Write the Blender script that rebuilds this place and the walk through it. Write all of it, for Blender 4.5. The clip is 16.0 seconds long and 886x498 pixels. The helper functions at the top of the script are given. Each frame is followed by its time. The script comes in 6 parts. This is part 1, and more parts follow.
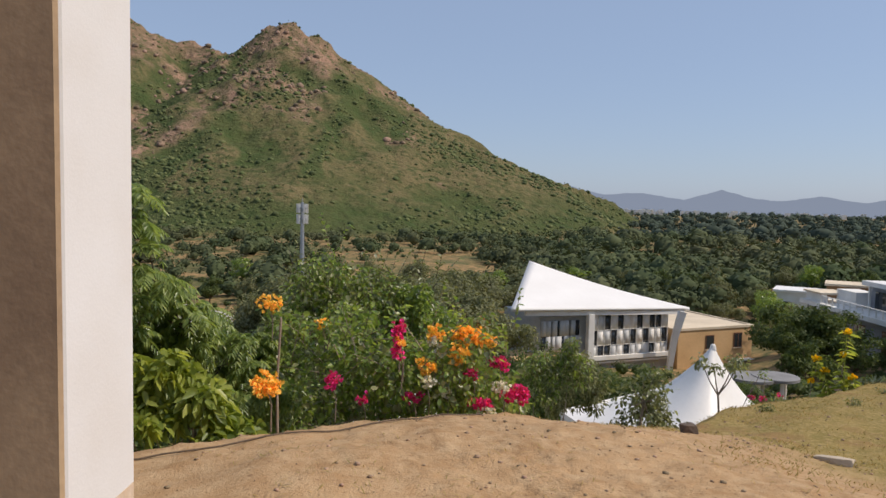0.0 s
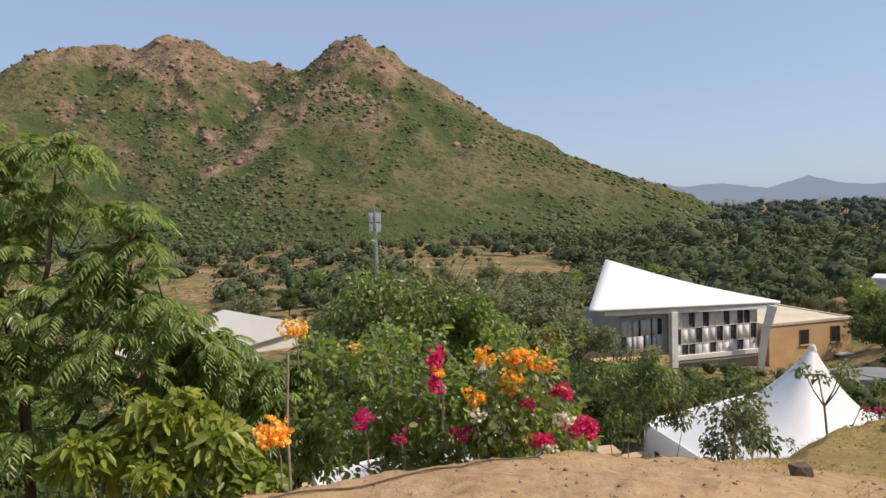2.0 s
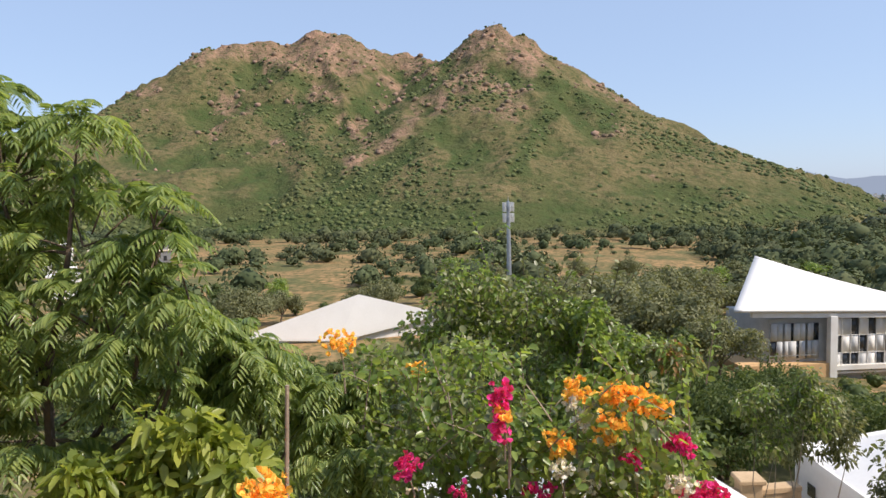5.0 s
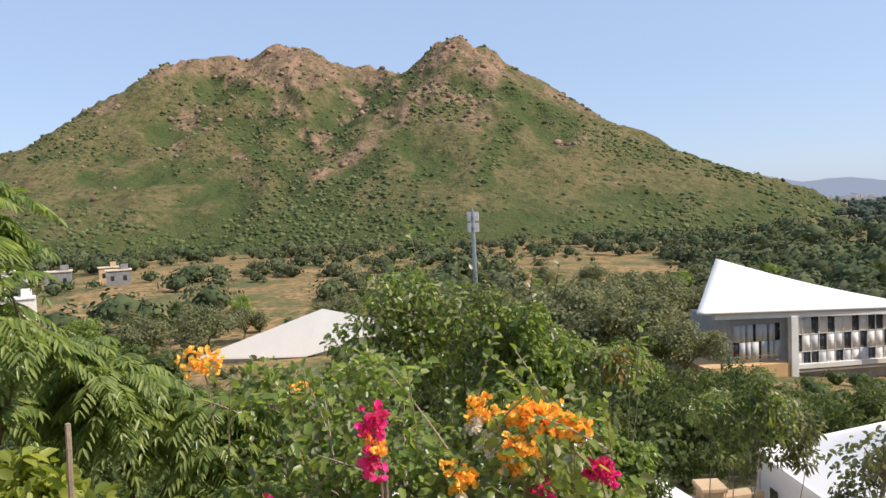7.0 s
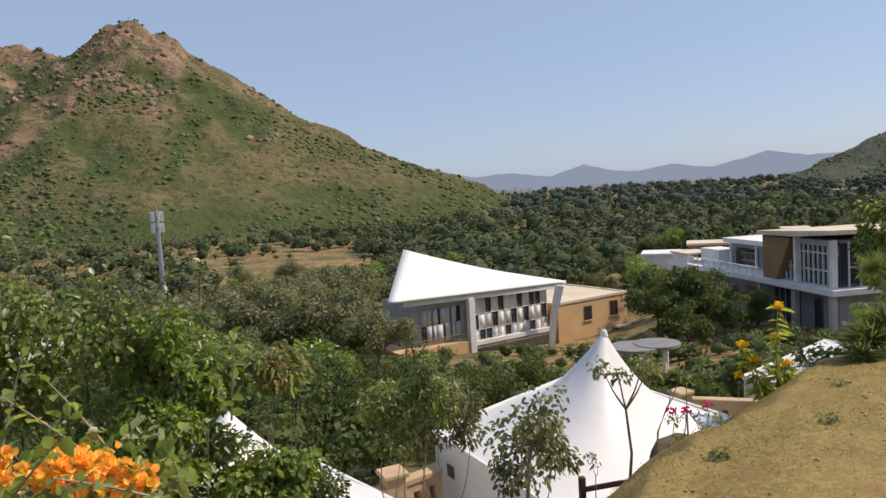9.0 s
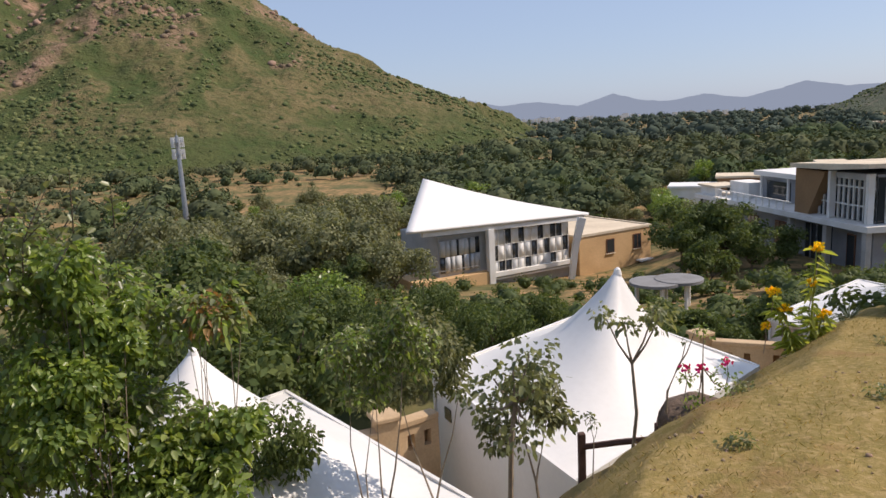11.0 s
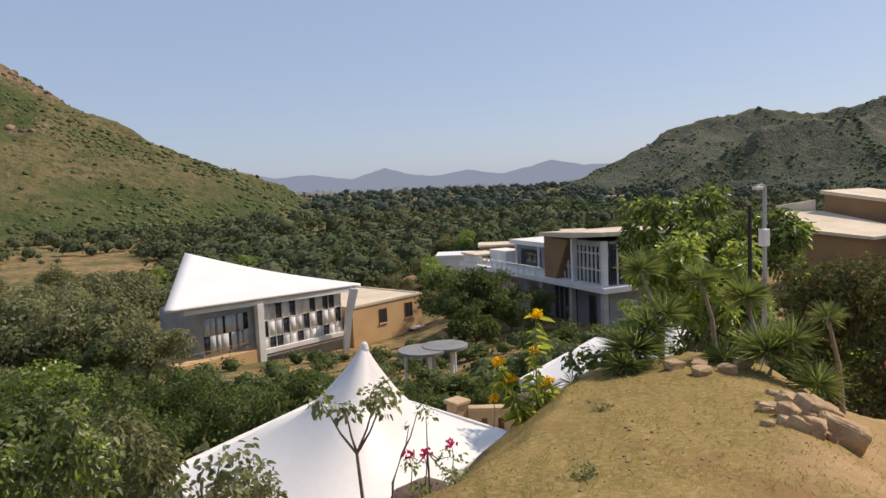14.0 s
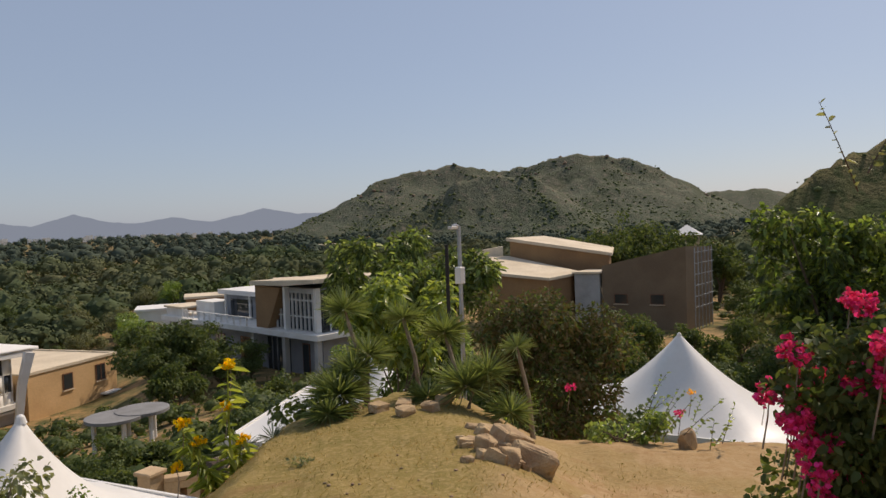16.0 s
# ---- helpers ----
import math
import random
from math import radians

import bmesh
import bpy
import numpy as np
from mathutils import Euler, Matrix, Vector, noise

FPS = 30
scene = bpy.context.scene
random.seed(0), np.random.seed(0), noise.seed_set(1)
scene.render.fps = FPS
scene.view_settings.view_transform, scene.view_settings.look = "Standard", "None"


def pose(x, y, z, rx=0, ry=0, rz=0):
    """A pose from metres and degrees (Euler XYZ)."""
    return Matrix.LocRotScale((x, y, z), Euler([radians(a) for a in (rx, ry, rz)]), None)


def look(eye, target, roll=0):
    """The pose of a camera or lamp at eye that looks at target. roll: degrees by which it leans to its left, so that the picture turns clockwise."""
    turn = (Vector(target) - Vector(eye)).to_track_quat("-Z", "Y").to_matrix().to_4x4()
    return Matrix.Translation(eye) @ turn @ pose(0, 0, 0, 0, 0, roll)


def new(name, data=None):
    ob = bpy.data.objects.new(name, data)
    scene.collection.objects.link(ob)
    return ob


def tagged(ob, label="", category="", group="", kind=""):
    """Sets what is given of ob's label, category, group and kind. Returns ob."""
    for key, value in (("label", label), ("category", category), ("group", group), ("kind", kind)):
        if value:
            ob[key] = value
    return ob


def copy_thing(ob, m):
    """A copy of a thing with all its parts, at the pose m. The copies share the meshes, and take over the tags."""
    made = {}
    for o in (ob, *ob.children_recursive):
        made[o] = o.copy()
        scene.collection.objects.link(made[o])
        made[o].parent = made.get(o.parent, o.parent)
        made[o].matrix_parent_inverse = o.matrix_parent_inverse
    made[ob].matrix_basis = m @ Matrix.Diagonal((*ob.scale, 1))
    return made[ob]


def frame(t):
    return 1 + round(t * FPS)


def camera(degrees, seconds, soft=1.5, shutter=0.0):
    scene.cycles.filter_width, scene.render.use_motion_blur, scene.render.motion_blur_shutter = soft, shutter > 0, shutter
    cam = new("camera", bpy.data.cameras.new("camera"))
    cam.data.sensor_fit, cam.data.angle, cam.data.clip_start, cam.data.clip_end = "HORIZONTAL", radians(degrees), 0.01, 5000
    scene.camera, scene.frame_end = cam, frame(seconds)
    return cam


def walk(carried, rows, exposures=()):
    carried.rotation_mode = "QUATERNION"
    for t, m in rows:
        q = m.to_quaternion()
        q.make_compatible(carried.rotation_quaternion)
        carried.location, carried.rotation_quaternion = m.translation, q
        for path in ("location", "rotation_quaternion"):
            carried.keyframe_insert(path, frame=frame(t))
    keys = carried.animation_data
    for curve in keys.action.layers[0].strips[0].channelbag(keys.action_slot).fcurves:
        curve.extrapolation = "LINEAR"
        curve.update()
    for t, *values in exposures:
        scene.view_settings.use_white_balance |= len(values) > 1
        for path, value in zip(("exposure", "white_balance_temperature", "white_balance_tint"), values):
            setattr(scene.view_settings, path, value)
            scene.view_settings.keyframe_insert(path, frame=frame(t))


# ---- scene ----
cam = camera(64.5, 16.0)
PATH = [
    (0, (0.677, 1.451, 1.393), (0.681, 3.447, 1.262), 1.21),
    (0.5, (0.743, 1.668, 1.389), (0.714, 3.661, 1.215), -0.57),
    (1, (0.85, 1.89, 1.391), (0.734, 3.881, 1.246), -1.24),
    (1.5, (0.881, 2.12, 1.379), (0.733, 4.104, 1.176), -0.46),
    (2, (0.909, 2.365, 1.39), (0.702, 4.351, 1.270), -1.83),
    (2.5, (0.965, 2.611, 1.409), (0.553, 4.567, 1.355), -2.12),
    (3, (0.988, 2.869, 1.439), (0.430, 4.787, 1.350), -0.78),
    (3.5, (1.015, 3.085, 1.437), (0.599, 5.042, 1.421), -0.86),
    (4, (1.044, 3.334, 1.44), (0.511, 5.257, 1.306), -0.52),
    (4.2, (1.057, 3.394, 1.433), (0.508, 5.310, 1.275), 0.08),
    (6.3, (1.233, 4.103, 1.234), (0.613, 6.003, 1.160), -4.31),
    (6.5, (1.268, 4.181, 1.228), (0.715, 6.101, 1.147), -2.79),
    (7, (1.354, 4.401, 1.217), (0.861, 6.337, 1.107), -2.51),
    (7.5, (1.519, 4.59, 1.218), (1.351, 6.580, 1.103), -3.01),
    (8, (1.648, 4.743, 1.206), (1.895, 6.724, 1.083), -2.14),
    (8.5, (1.778, 4.96, 1.207), (2.292, 6.887, 1.060), -3.51),
    (9, (1.819, 5.16, 1.101), (2.164, 7.123, 0.937), -3.54),
    (9.2, (1.911, 5.245, 1.085), (2.201, 7.211, 0.855), -2.49),
    (11.3, (2.573, 6.436, 0.902), (2.831, 8.387, 0.544), -3.26),
    (11.5, (2.608, 6.469, 0.887), (2.878, 8.422, 0.549), -3.93),
    (12, (2.722, 6.527, 0.879), (2.987, 8.475, 0.509), -4.77),
    (12.5, (2.905, 6.608, 0.866), (3.148, 8.563, 0.514), -3.53),
    (13, (3.195, 6.839, 0.813), (3.741, 8.737, 0.501), -0.67),
    (13.5, (3.183, 6.756, 0.875), (3.887, 8.612, 0.629), -1.27),
    (14, (3.397, 6.914, 0.824), (4.271, 8.703, 0.638), -2.47),
    (14.5, (3.506, 6.996, 0.803), (4.598, 8.666, 0.668), -0.30),
    (15, (3.607, 7.128, 0.763), (4.813, 8.716, 0.611), -0.10),
    (15.5, (3.78, 7.207, 0.7), (5.154, 8.659, 0.657), -2.80),
    (16, (3.888, 7.266, 0.667), (5.401, 8.571, 0.587), -2.10),
]
walk(cam, [(t, look(eye, target, roll)) for t, eye, target, roll in PATH], [(0, -0.15, 6750, 14), (2, 0.06, 6750, 14), (2.6, 0.21, 6700, 14), (4, 0.36, 6650, 14), (7, 0.38, 6700, 14), (8.5, 0.0, 6800, 15), (12.5, 0.08, 6850, 18), (14.5, -0.10, 7150, 17), (16, -0.30, 7400, 16)])

# ---- light ----
SUN_AZ, SUN_EL = 93.0, 47.0          # clockwise from +y, above the horizon
sun_way = Vector((math.sin(radians(SUN_AZ)) * math.cos(radians(SUN_EL)), math.cos(radians(SUN_AZ)) * math.cos(radians(SUN_EL)), math.sin(radians(SUN_EL))))
sun = new("sun", bpy.data.lights.new("sun", "SUN"))
sun.data.energy, sun.data.angle, sun.data.color = 4.2, radians(0.6), (1.0, 0.93, 0.82)
sun.matrix_world = look(sun_way * 50, (0, 0, 0))
world = bpy.data.worlds.new("sky")
scene.world = world
world.use_nodes = True
wn = world.node_tree.nodes
sky = wn.new("ShaderNodeTexSky")
sky.sky_type, sky.sun_disc = "NISHITA", False
sky.sun_elevation, sky.sun_rotation = radians(SUN_EL), radians(SUN_AZ)
sky.air_density, sky.dust_density, sky.ozone_density, sky.altitude = 1.0, 1.1, 3.0, 400
haze = wn.new("ShaderNodeMix")         # thin even haze over the whole sky
haze.data_type = "RGBA"
haze.inputs[0].default_value = 0.58
haze.inputs[7].default_value = (3.4, 4.6, 6.6, 1)
world.node_tree.links.new(sky.outputs[0], haze.inputs[6])
world.node_tree.links.new(haze.outputs[2], wn["Background"].inputs[0])
wn["Background"].inputs[1].default_value = 0.118
scene.view_settings.exposure = 0.0


# ---- materials ----
def material(name, base, rough=0.8, metal=0.0, other=None, scale=4.0, mix=0.5, fine=40.0, bump=0.1, spec=0.3, rand=0.0, trans=0.0, bump_dist=0.02, vary=0.2):
    """A surface of two colours broken up by noise at two scales, with grain."""
    m = bpy.data.materials.new(name)
    m.use_nodes = True
    n, l = m.node_tree.nodes, m.node_tree.links
    b = n["Principled BSDF"]
    b.inputs["Roughness"].default_value, b.inputs["Metallic"].default_value = rough, metal
    b.inputs["Specular IOR Level"].default_value = spec
    other = other or tuple(c * 0.75 for c in base)
    geo = n.new("ShaderNodeNewGeometry")
    big, small = n.new("ShaderNodeTexNoise"), n.new("ShaderNodeTexNoise")
    big.inputs["Scale"].default_value, big.inputs["Detail"].default_value = scale, 5
    small.inputs["Scale"].default_value, small.inputs["Detail"].default_value = fine, 3
    l.new(geo.outputs["Position"], big.inputs["Vector"]), l.new(geo.outputs["Position"], small.inputs["Vector"])
    ramp = n.new("ShaderNodeMapRange")
    ramp.inputs[1].default_value, ramp.inputs[2].default_value = 0.5 - 0.18, 0.5 + 0.18
    l.new(big.outputs[0], ramp.inputs[0])
    mul = n.new("ShaderNodeMath")
    mul.operation = "MULTIPLY"
    mul.inputs[1].default_value = mix * 2
    l.new(ramp.outputs[0], mul.inputs[0])
    mixc = n.new("ShaderNodeMix")
    mixc.data_type = "RGBA"
    mixc.inputs[6].default_value, mixc.inputs[7].default_value = (*base, 1), (*other, 1)
    l.new(mul.outputs[0], mixc.inputs[0])
    hsv = n.new("ShaderNodeHueSaturation")
    val = n.new("ShaderNodeMapRange")
    val.inputs[3].default_value, val.inputs[4].default_value = 1 - vary, 1 + vary
    l.new(small.outputs[0], val.inputs[0])
    last = val.outputs[0]
    if rand:
        source = n.new("ShaderNodeNewGeometry")
        wide = n.new("ShaderNodeMapRange")
        wide.inputs[3].default_value, wide.inputs[4].default_value = 1 - rand, 1 + rand
        l.new(source.outputs["Random Per Island"], wide.inputs[0])
        m2 = n.new("ShaderNodeMath")
        m2.operation = "MULTIPLY"
        l.new(last, m2.inputs[0]), l.new(wide.outputs[0], m2.inputs[1])
        last = m2.outputs[0]
        hue = n.new("ShaderNodeMapRange")
        hue.inputs[3].default_value, hue.inputs[4].default_value = 0.5 + 0.03 * min(1, rand * 2), 0.5 - 0.03 * min(1, rand * 2)
        l.new(source.outputs["Random Per Island"], hue.inputs[0])
        l.new(hue.outputs[0], hsv.inputs["Hue"])
    l.new(last, hsv.inputs["Value"])
    l.new(mixc.outputs[2], hsv.inputs["Color"])
    l.new(hsv.outputs[0], b.inputs["Base Color"])
    if bump:
        bp = n.new("ShaderNodeBump")
        bp.inputs["Strength"].default_value, bp.inputs["Distance"].default_value = bump, bump_dist
        l.new(small.outputs[0], bp.inputs["Height"])
        l.new(bp.outputs[0], b.inputs["Normal"])
    if trans:
        tr, ad = n.new("ShaderNodeBsdfTranslucent"), n.new("ShaderNodeMixShader")
        glow = n.new("ShaderNodeMix")
        glow.data_type, glow.blend_type = "RGBA", "MULTIPLY"
        glow.inputs[0].default_value = 1.0
        glow.inputs[7].default_value = (1.5, 1.45, 0.8, 1) if name.endswith(("leaf", "petal", "woods", "scrub", "blade")) else (1.05, 1.0, 0.92, 1)
        l.new(hsv.outputs[0], glow.inputs[6])
        l.new(glow.outputs[2], tr.inputs[0])
        ad.inputs[0].default_value = trans
        l.new(b.outputs[0], ad.inputs[1]), l.new(tr.outputs[0], ad.inputs[2])
        l.new(ad.outputs[0], n["Material Output"].inputs[0])
    return m


def plain_glass(name, tint, rough=0.08):
    m = bpy.data.materials.new(name)
    m.use_nodes = True
    b = m.node_tree.nodes["Principled BSDF"]
    b.inputs["Base Color"].default_value, b.inputs["Roughness"].default_value = (*tint, 1), rough
    b.inputs["Specular IOR Level"].default_value = 0.6
    return m


WHITE_TENT = material("white_tent_fabric", (0.82, 0.795, 0.755), 0.42, other=(0.74, 0.71, 0.67), scale=0.7, mix=0.35, fine=9, bump=0.06, vary=0.05, trans=0.07)
WHITE_ROOF = material("white_roof", (0.79, 0.765, 0.73), 0.6, other=(0.70, 0.67, 0.63), scale=0.25, mix=0.3, fine=5, bump=0.03, vary=0.05)
DULL_ROOF = material("dusty_roof", (0.70, 0.59, 0.44), 0.85, other=(0.56, 0.46, 0.33), scale=0.3, mix=0.5, fine=4, bump=0.05)
WHITE_WALL = material("white_wall_paint", (0.78, 0.76, 0.72), 0.8, other=(0.66, 0.62, 0.56), scale=0.8, mix=0.4, fine=30, bump=0.08, vary=0.05)
GREY_WALL = material("grey_wall", (0.33, 0.34, 0.36), 0.85, other=(0.23, 0.24, 0.26), scale=0.5, mix=0.5, fine=12)
ORANGE_WALL = material("ochre_plaster", (0.66, 0.43, 0.22), 0.85, other=(0.56, 0.35, 0.17), scale=0.35, mix=0.5, fine=8)
BROWN_WALL = material("brown_cladding", (0.34, 0.20, 0.095), 0.8, other=(0.26, 0.15, 0.075), scale=0.3, mix=0.5, fine=8)
BEIGE_WALL = material("beige_render", (0.58, 0.42, 0.26), 0.9, other=(0.45, 0.31, 0.18), scale=1.2, mix=0.5, fine=20)
WINDOW_DARK = plain_glass("dark_window_glass", (0.03, 0.035, 0.04), 0.06)
FRAME_WOOD = material("window_frame_wood", (0.20, 0.09, 0.05), 0.6, scale=3)
SLAB_PAINT_PALE = material("pale_grey_wall", (0.50, 0.50, 0.49), 0.85, other=(0.40, 0.40, 0.39), scale=0.8, mix=0.5, fine=12, bump=0.05)
SCREEN_GREY = material("perforated_grey_screen", (0.55, 0.55, 0.54), 0.7, other=(0.46, 0.46, 0.45), scale=1.5, mix=0.4, fine=40)
CONCRETE = material("concrete", (0.27, 0.265, 0.26), 0.9, other=(0.18, 0.175, 0.17), scale=0.8, mix=0.5, fine=14)
STEEL = material("galvanised_steel", (0.45, 0.47, 0.50), 0.45, 0.7, scale=3)
DARK_STEEL = material("dark_painted_steel", (0.035, 0.03, 0.03), 0.6, scale=3)


# ---- mesh helpers ----
def mesh_np(name, verts, faces, mat, smooth=False):
    """A mesh of equal-sided faces from arrays."""
    verts, faces = np.asarray(verts, np.float32), np.asarray(faces, np.int32)
    me = bpy.data.meshes.new(name)
    me.vertices.add(len(verts)), me.loops.add(faces.size), me.polygons.add(len(faces))
    me.vertices.foreach_set("co", verts.ravel())
    me.loops.foreach_set("vertex_index", faces.ravel())
    k = faces.shape[1]
    me.polygons.foreach_set("loop_start", np.arange(0, faces.size, k, dtype=np.int32))
    if smooth:
        me.polygons.foreach_set("use_smooth", np.ones(len(faces), bool))
    me.update(calc_edges=True)
    me.validate()
    for m in mat if isinstance(mat, (list, tuple)) else (mat,):
        me.materials.append(m)
    return me


def part(name, bm, mat, parent=None, label="", smooth=False):
    """Links a bmesh as one mesh object under a thing or a part."""
    me = bpy.data.meshes.new(name)
    if smooth:
        for f in bm.faces:
            f.smooth = True
    bm.normal_update()
    bm.to_mesh(me)
    bm.free()
    me.materials.append(mat)
    ob = new(name, me)
    if parent:
        ob.parent = parent
    return tagged(ob, label)


def attach(name, me, parent, label=""):
    ob = new(name, me)
    ob.parent = parent
    return tagged(ob, label)


def prism(pts, z0, z1, bm=None, bevel=0.0):
    """A slab on a plan outline; z0 and z1 are numbers or one number a corner."""
    bm = bm or bmesh.new()
    n = len(pts)
    a = [z0] * n if not hasattr(z0, "__len__") else z0
    b = [z1] * n if not hasattr(z1, "__len__") else z1
    lo = [bm.verts.new((p[0], p[1], z)) for p, z in zip(pts, a)]
    hi = [bm.verts.new((p[0], p[1], z)) for p, z in zip(pts, b)]
    fs = [bm.faces.new(hi), bm.faces.new(lo[::-1])]
    for i in range(n):
        fs.append(bm.faces.new((lo[i], lo[(i + 1) % n], hi[(i + 1) % n], hi[i])))
    bmesh.ops.recalc_face_normals(bm, faces=fs)
    if bevel:
        bmesh.ops.bevel(bm, geom=list({e for f in fs for e in f.edges}), offset=bevel, segments=1, affect="EDGES")
    return bm


def block(x0, y0, z0, x1, y1, z1, bevel=0.0, bm=None):
    return prism([(x0, y0), (x1, y0), (x1, y1), (x0, y1)], z0, z1, bm, bevel)


def tube(points, radii, sides=6, bm=None):
    """A tapered tube along points."""
    bm = bm or bmesh.new()
    rings = []
    pts = [Vector(p) for p in points]
    for i, p in enumerate(pts):
        d = (pts[min(i + 1, len(pts) - 1)] - pts[max(i - 1, 0)]).normalized()
        u = d.orthogonal().normalized() if abs(d.z) > 0.95 else d.cross(Vector((0, 0, 1))).normalized()
        v = d.cross(u)
        rings.append([bm.verts.new(p + float(radii[i]) * (u * math.cos(6.2832 * k / sides) + v * math.sin(6.2832 * k / sides))) for k in range(sides)])
    for a, b in zip(rings, rings[1:]):
        for k in range(sides):
            bm.faces.new((a[k], a[(k + 1) % sides], b[(k + 1) % sides], b[k]))
    bm.faces.new(rings[-1]), bm.faces.new(rings[0][::-1])
    return bm


def thing(name, place, label, category, group="", turn=0.0):
    ob = new(name)
    ob.empty_display_size = 0.2
    ob.matrix_world = pose(*place, 0, 0, turn)
    return tagged(ob, label, category, group)


# ---- terrain ----
def lattice(ix, iy, seed):
    h = (ix * 374761393 + iy * 668265263 + seed * 1442695041) & 0x7FFFFFFF
    h = ((h ^ (h >> 13)) * 1274126177) & 0x7FFFFFFF
    return ((h ^ (h >> 16)) & 0xFFFF) / 65535.0


def value_noise(x, y, seed=0):
    ix, iy = np.floor(x).astype(np.int64), np.floor(y).astype(np.int64)
    fx, fy = x - ix, y - iy
    fx, fy = fx * fx * (3 - 2 * fx), fy * fy * (3 - 2 * fy)
    a, b = lattice(ix, iy, seed), lattice(ix + 1, iy, seed)
    c, d = lattice(ix, iy + 1, seed), lattice(ix + 1, iy + 1, seed)
    return (a * (1 - fx) + b * fx) * (1 - fy) + (c * (1 - fx) + d * fx) * fy


def fbm(x, y, octaves=4, seed=0):
    total, size = 0.0, 1.0
    for k in range(octaves):
        total = total + size * (value_noise(x * 2 ** k, y * 2 ** k, seed + k) - 0.5)
        size *= 0.5
    return total


def smooth(a, b, v):
    u = np.clip((v - a) / (b - a), 0, 1)
    return u * u * (3 - 2 * u)


AXIS = (0.68, 0.733)                   # the way the spur runs
TERRACE = [(-30, -30), (-30, 2.5), (-6, 4.6), (-1.3, 5.7), (-0.5, 6.15), (0.25, 6.5), (0.9, 7.1), (1.7, 7.7), (2.6, 8.45), (4.0, 9.7), (5.95, 11.45), (8.1, 13.2), (9.0, 14.0), (9.9, 14.3),
           (11.2, 14.6), (12.2, 12.6), (14.5, 10.5), (17, 6), (20, -30)]
FOOT = (2.0, 6.0)


def terrace_gap(x, y):
    """How far a place lies outside the terrace (below zero inside)."""
    best, inside = np.full(np.shape(x), 1e9), np.zeros(np.shape(x), bool)
    for (ax, ay), (bx, by) in zip(TERRACE, TERRACE[1:] + TERRACE[:1]):
        dx, dy = bx - ax, by - ay
        t = np.clip(((x - ax) * dx + (y - ay) * dy) / (dx * dx + dy * dy), 0, 1)
        best = np.minimum(best, np.hypot(x - ax - t * dx, y - ay - t * dy))
        cross = ((ay > y) != (by > y)) & (x < dx * (y - ay) / (dy if abs(dy) > 1e-9 else 1e-9) + ax)
        inside ^= cross
    return np.where(inside, -best, best)


# crests of the hills: azimuth, elevation, distance
CRESTS = [
    [(-52, 2.5, 660), (-45, 5.6, 690), (-42.1, 7.2, 700), (-39.5, 8.8, 720), (-37.1, 10.1, 735), (-35.1, 11.9, 745), (-33.9, 12.5, 760), (-31.6, 12.3, 765), (-28.9, 12.6, 762), (-26.7, 13.5, 760), (-24.3, 13.0, 750), (-21.9, 11.6, 740), (-19.5, 12.0, 740), (-16.8, 11.3, 705), (-15.4, 11.6, 695), (-14.0, 13.1, 690), (-12.2, 13.75, 680), (-9.2, 12.2, 690), (-6.6, 10.15, 700), (-2.7, 7.35, 715), (0.7, 5.1, 730), (5.9, 2.75, 750), (10.7, 1.3, 790), (15.0, -0.3, 830)],
    [(-26.8, 13.0, 760), (-25, 9.2, 640), (-23.5, 4.0, 520)],
    [(-12.3, 13.2, 680), (-12.5, 7.6, 580), (-11.5, 1.0, 460)],
    [(38.7, -1.2, 1500), (41.5, 1.5, 1500), (44.2, 3.6, 1500), (46.7, 4.1, 1500), (49, 4.3, 1520), (51.7, 4.35, 1520), (54.4, 4.0, 1550), (57, 4.5, 1530), (58.8, 5.1, 1500), (61.8, 5.1, 1500), (64.2, 4.4, 1500), (66.5, 3.3, 1500), (69.5, 1.6, 1490), (71.5, 0.8, 1480)],
    [(45, -0.6, 760), (48, 1.2, 790), (50.3, 2.7, 810), (52.9, 3.6, 830), (55.5, 3.95, 840), (57, 3.9, 845), (59.1, 2.3, 850), (60, 0.9, 850), (62, -0.6, 840)],
    [(69.6, 1.2, 2200), (70.3, 2.0, 2200), (71.4, 2.05, 2200), (73.8, 2.0, 2200), (75.5, 1.5, 2200), (77, 0.6, 2200)],
    [(74.5, 0.2, 330), (75.7, 1.7, 335), (77.9, 2.9, 340), (79.3, 3.8, 350), (81.6, 4.6, 355), (84, 5.8, 360), (92, 8, 380), (110, 9, 400)],
]
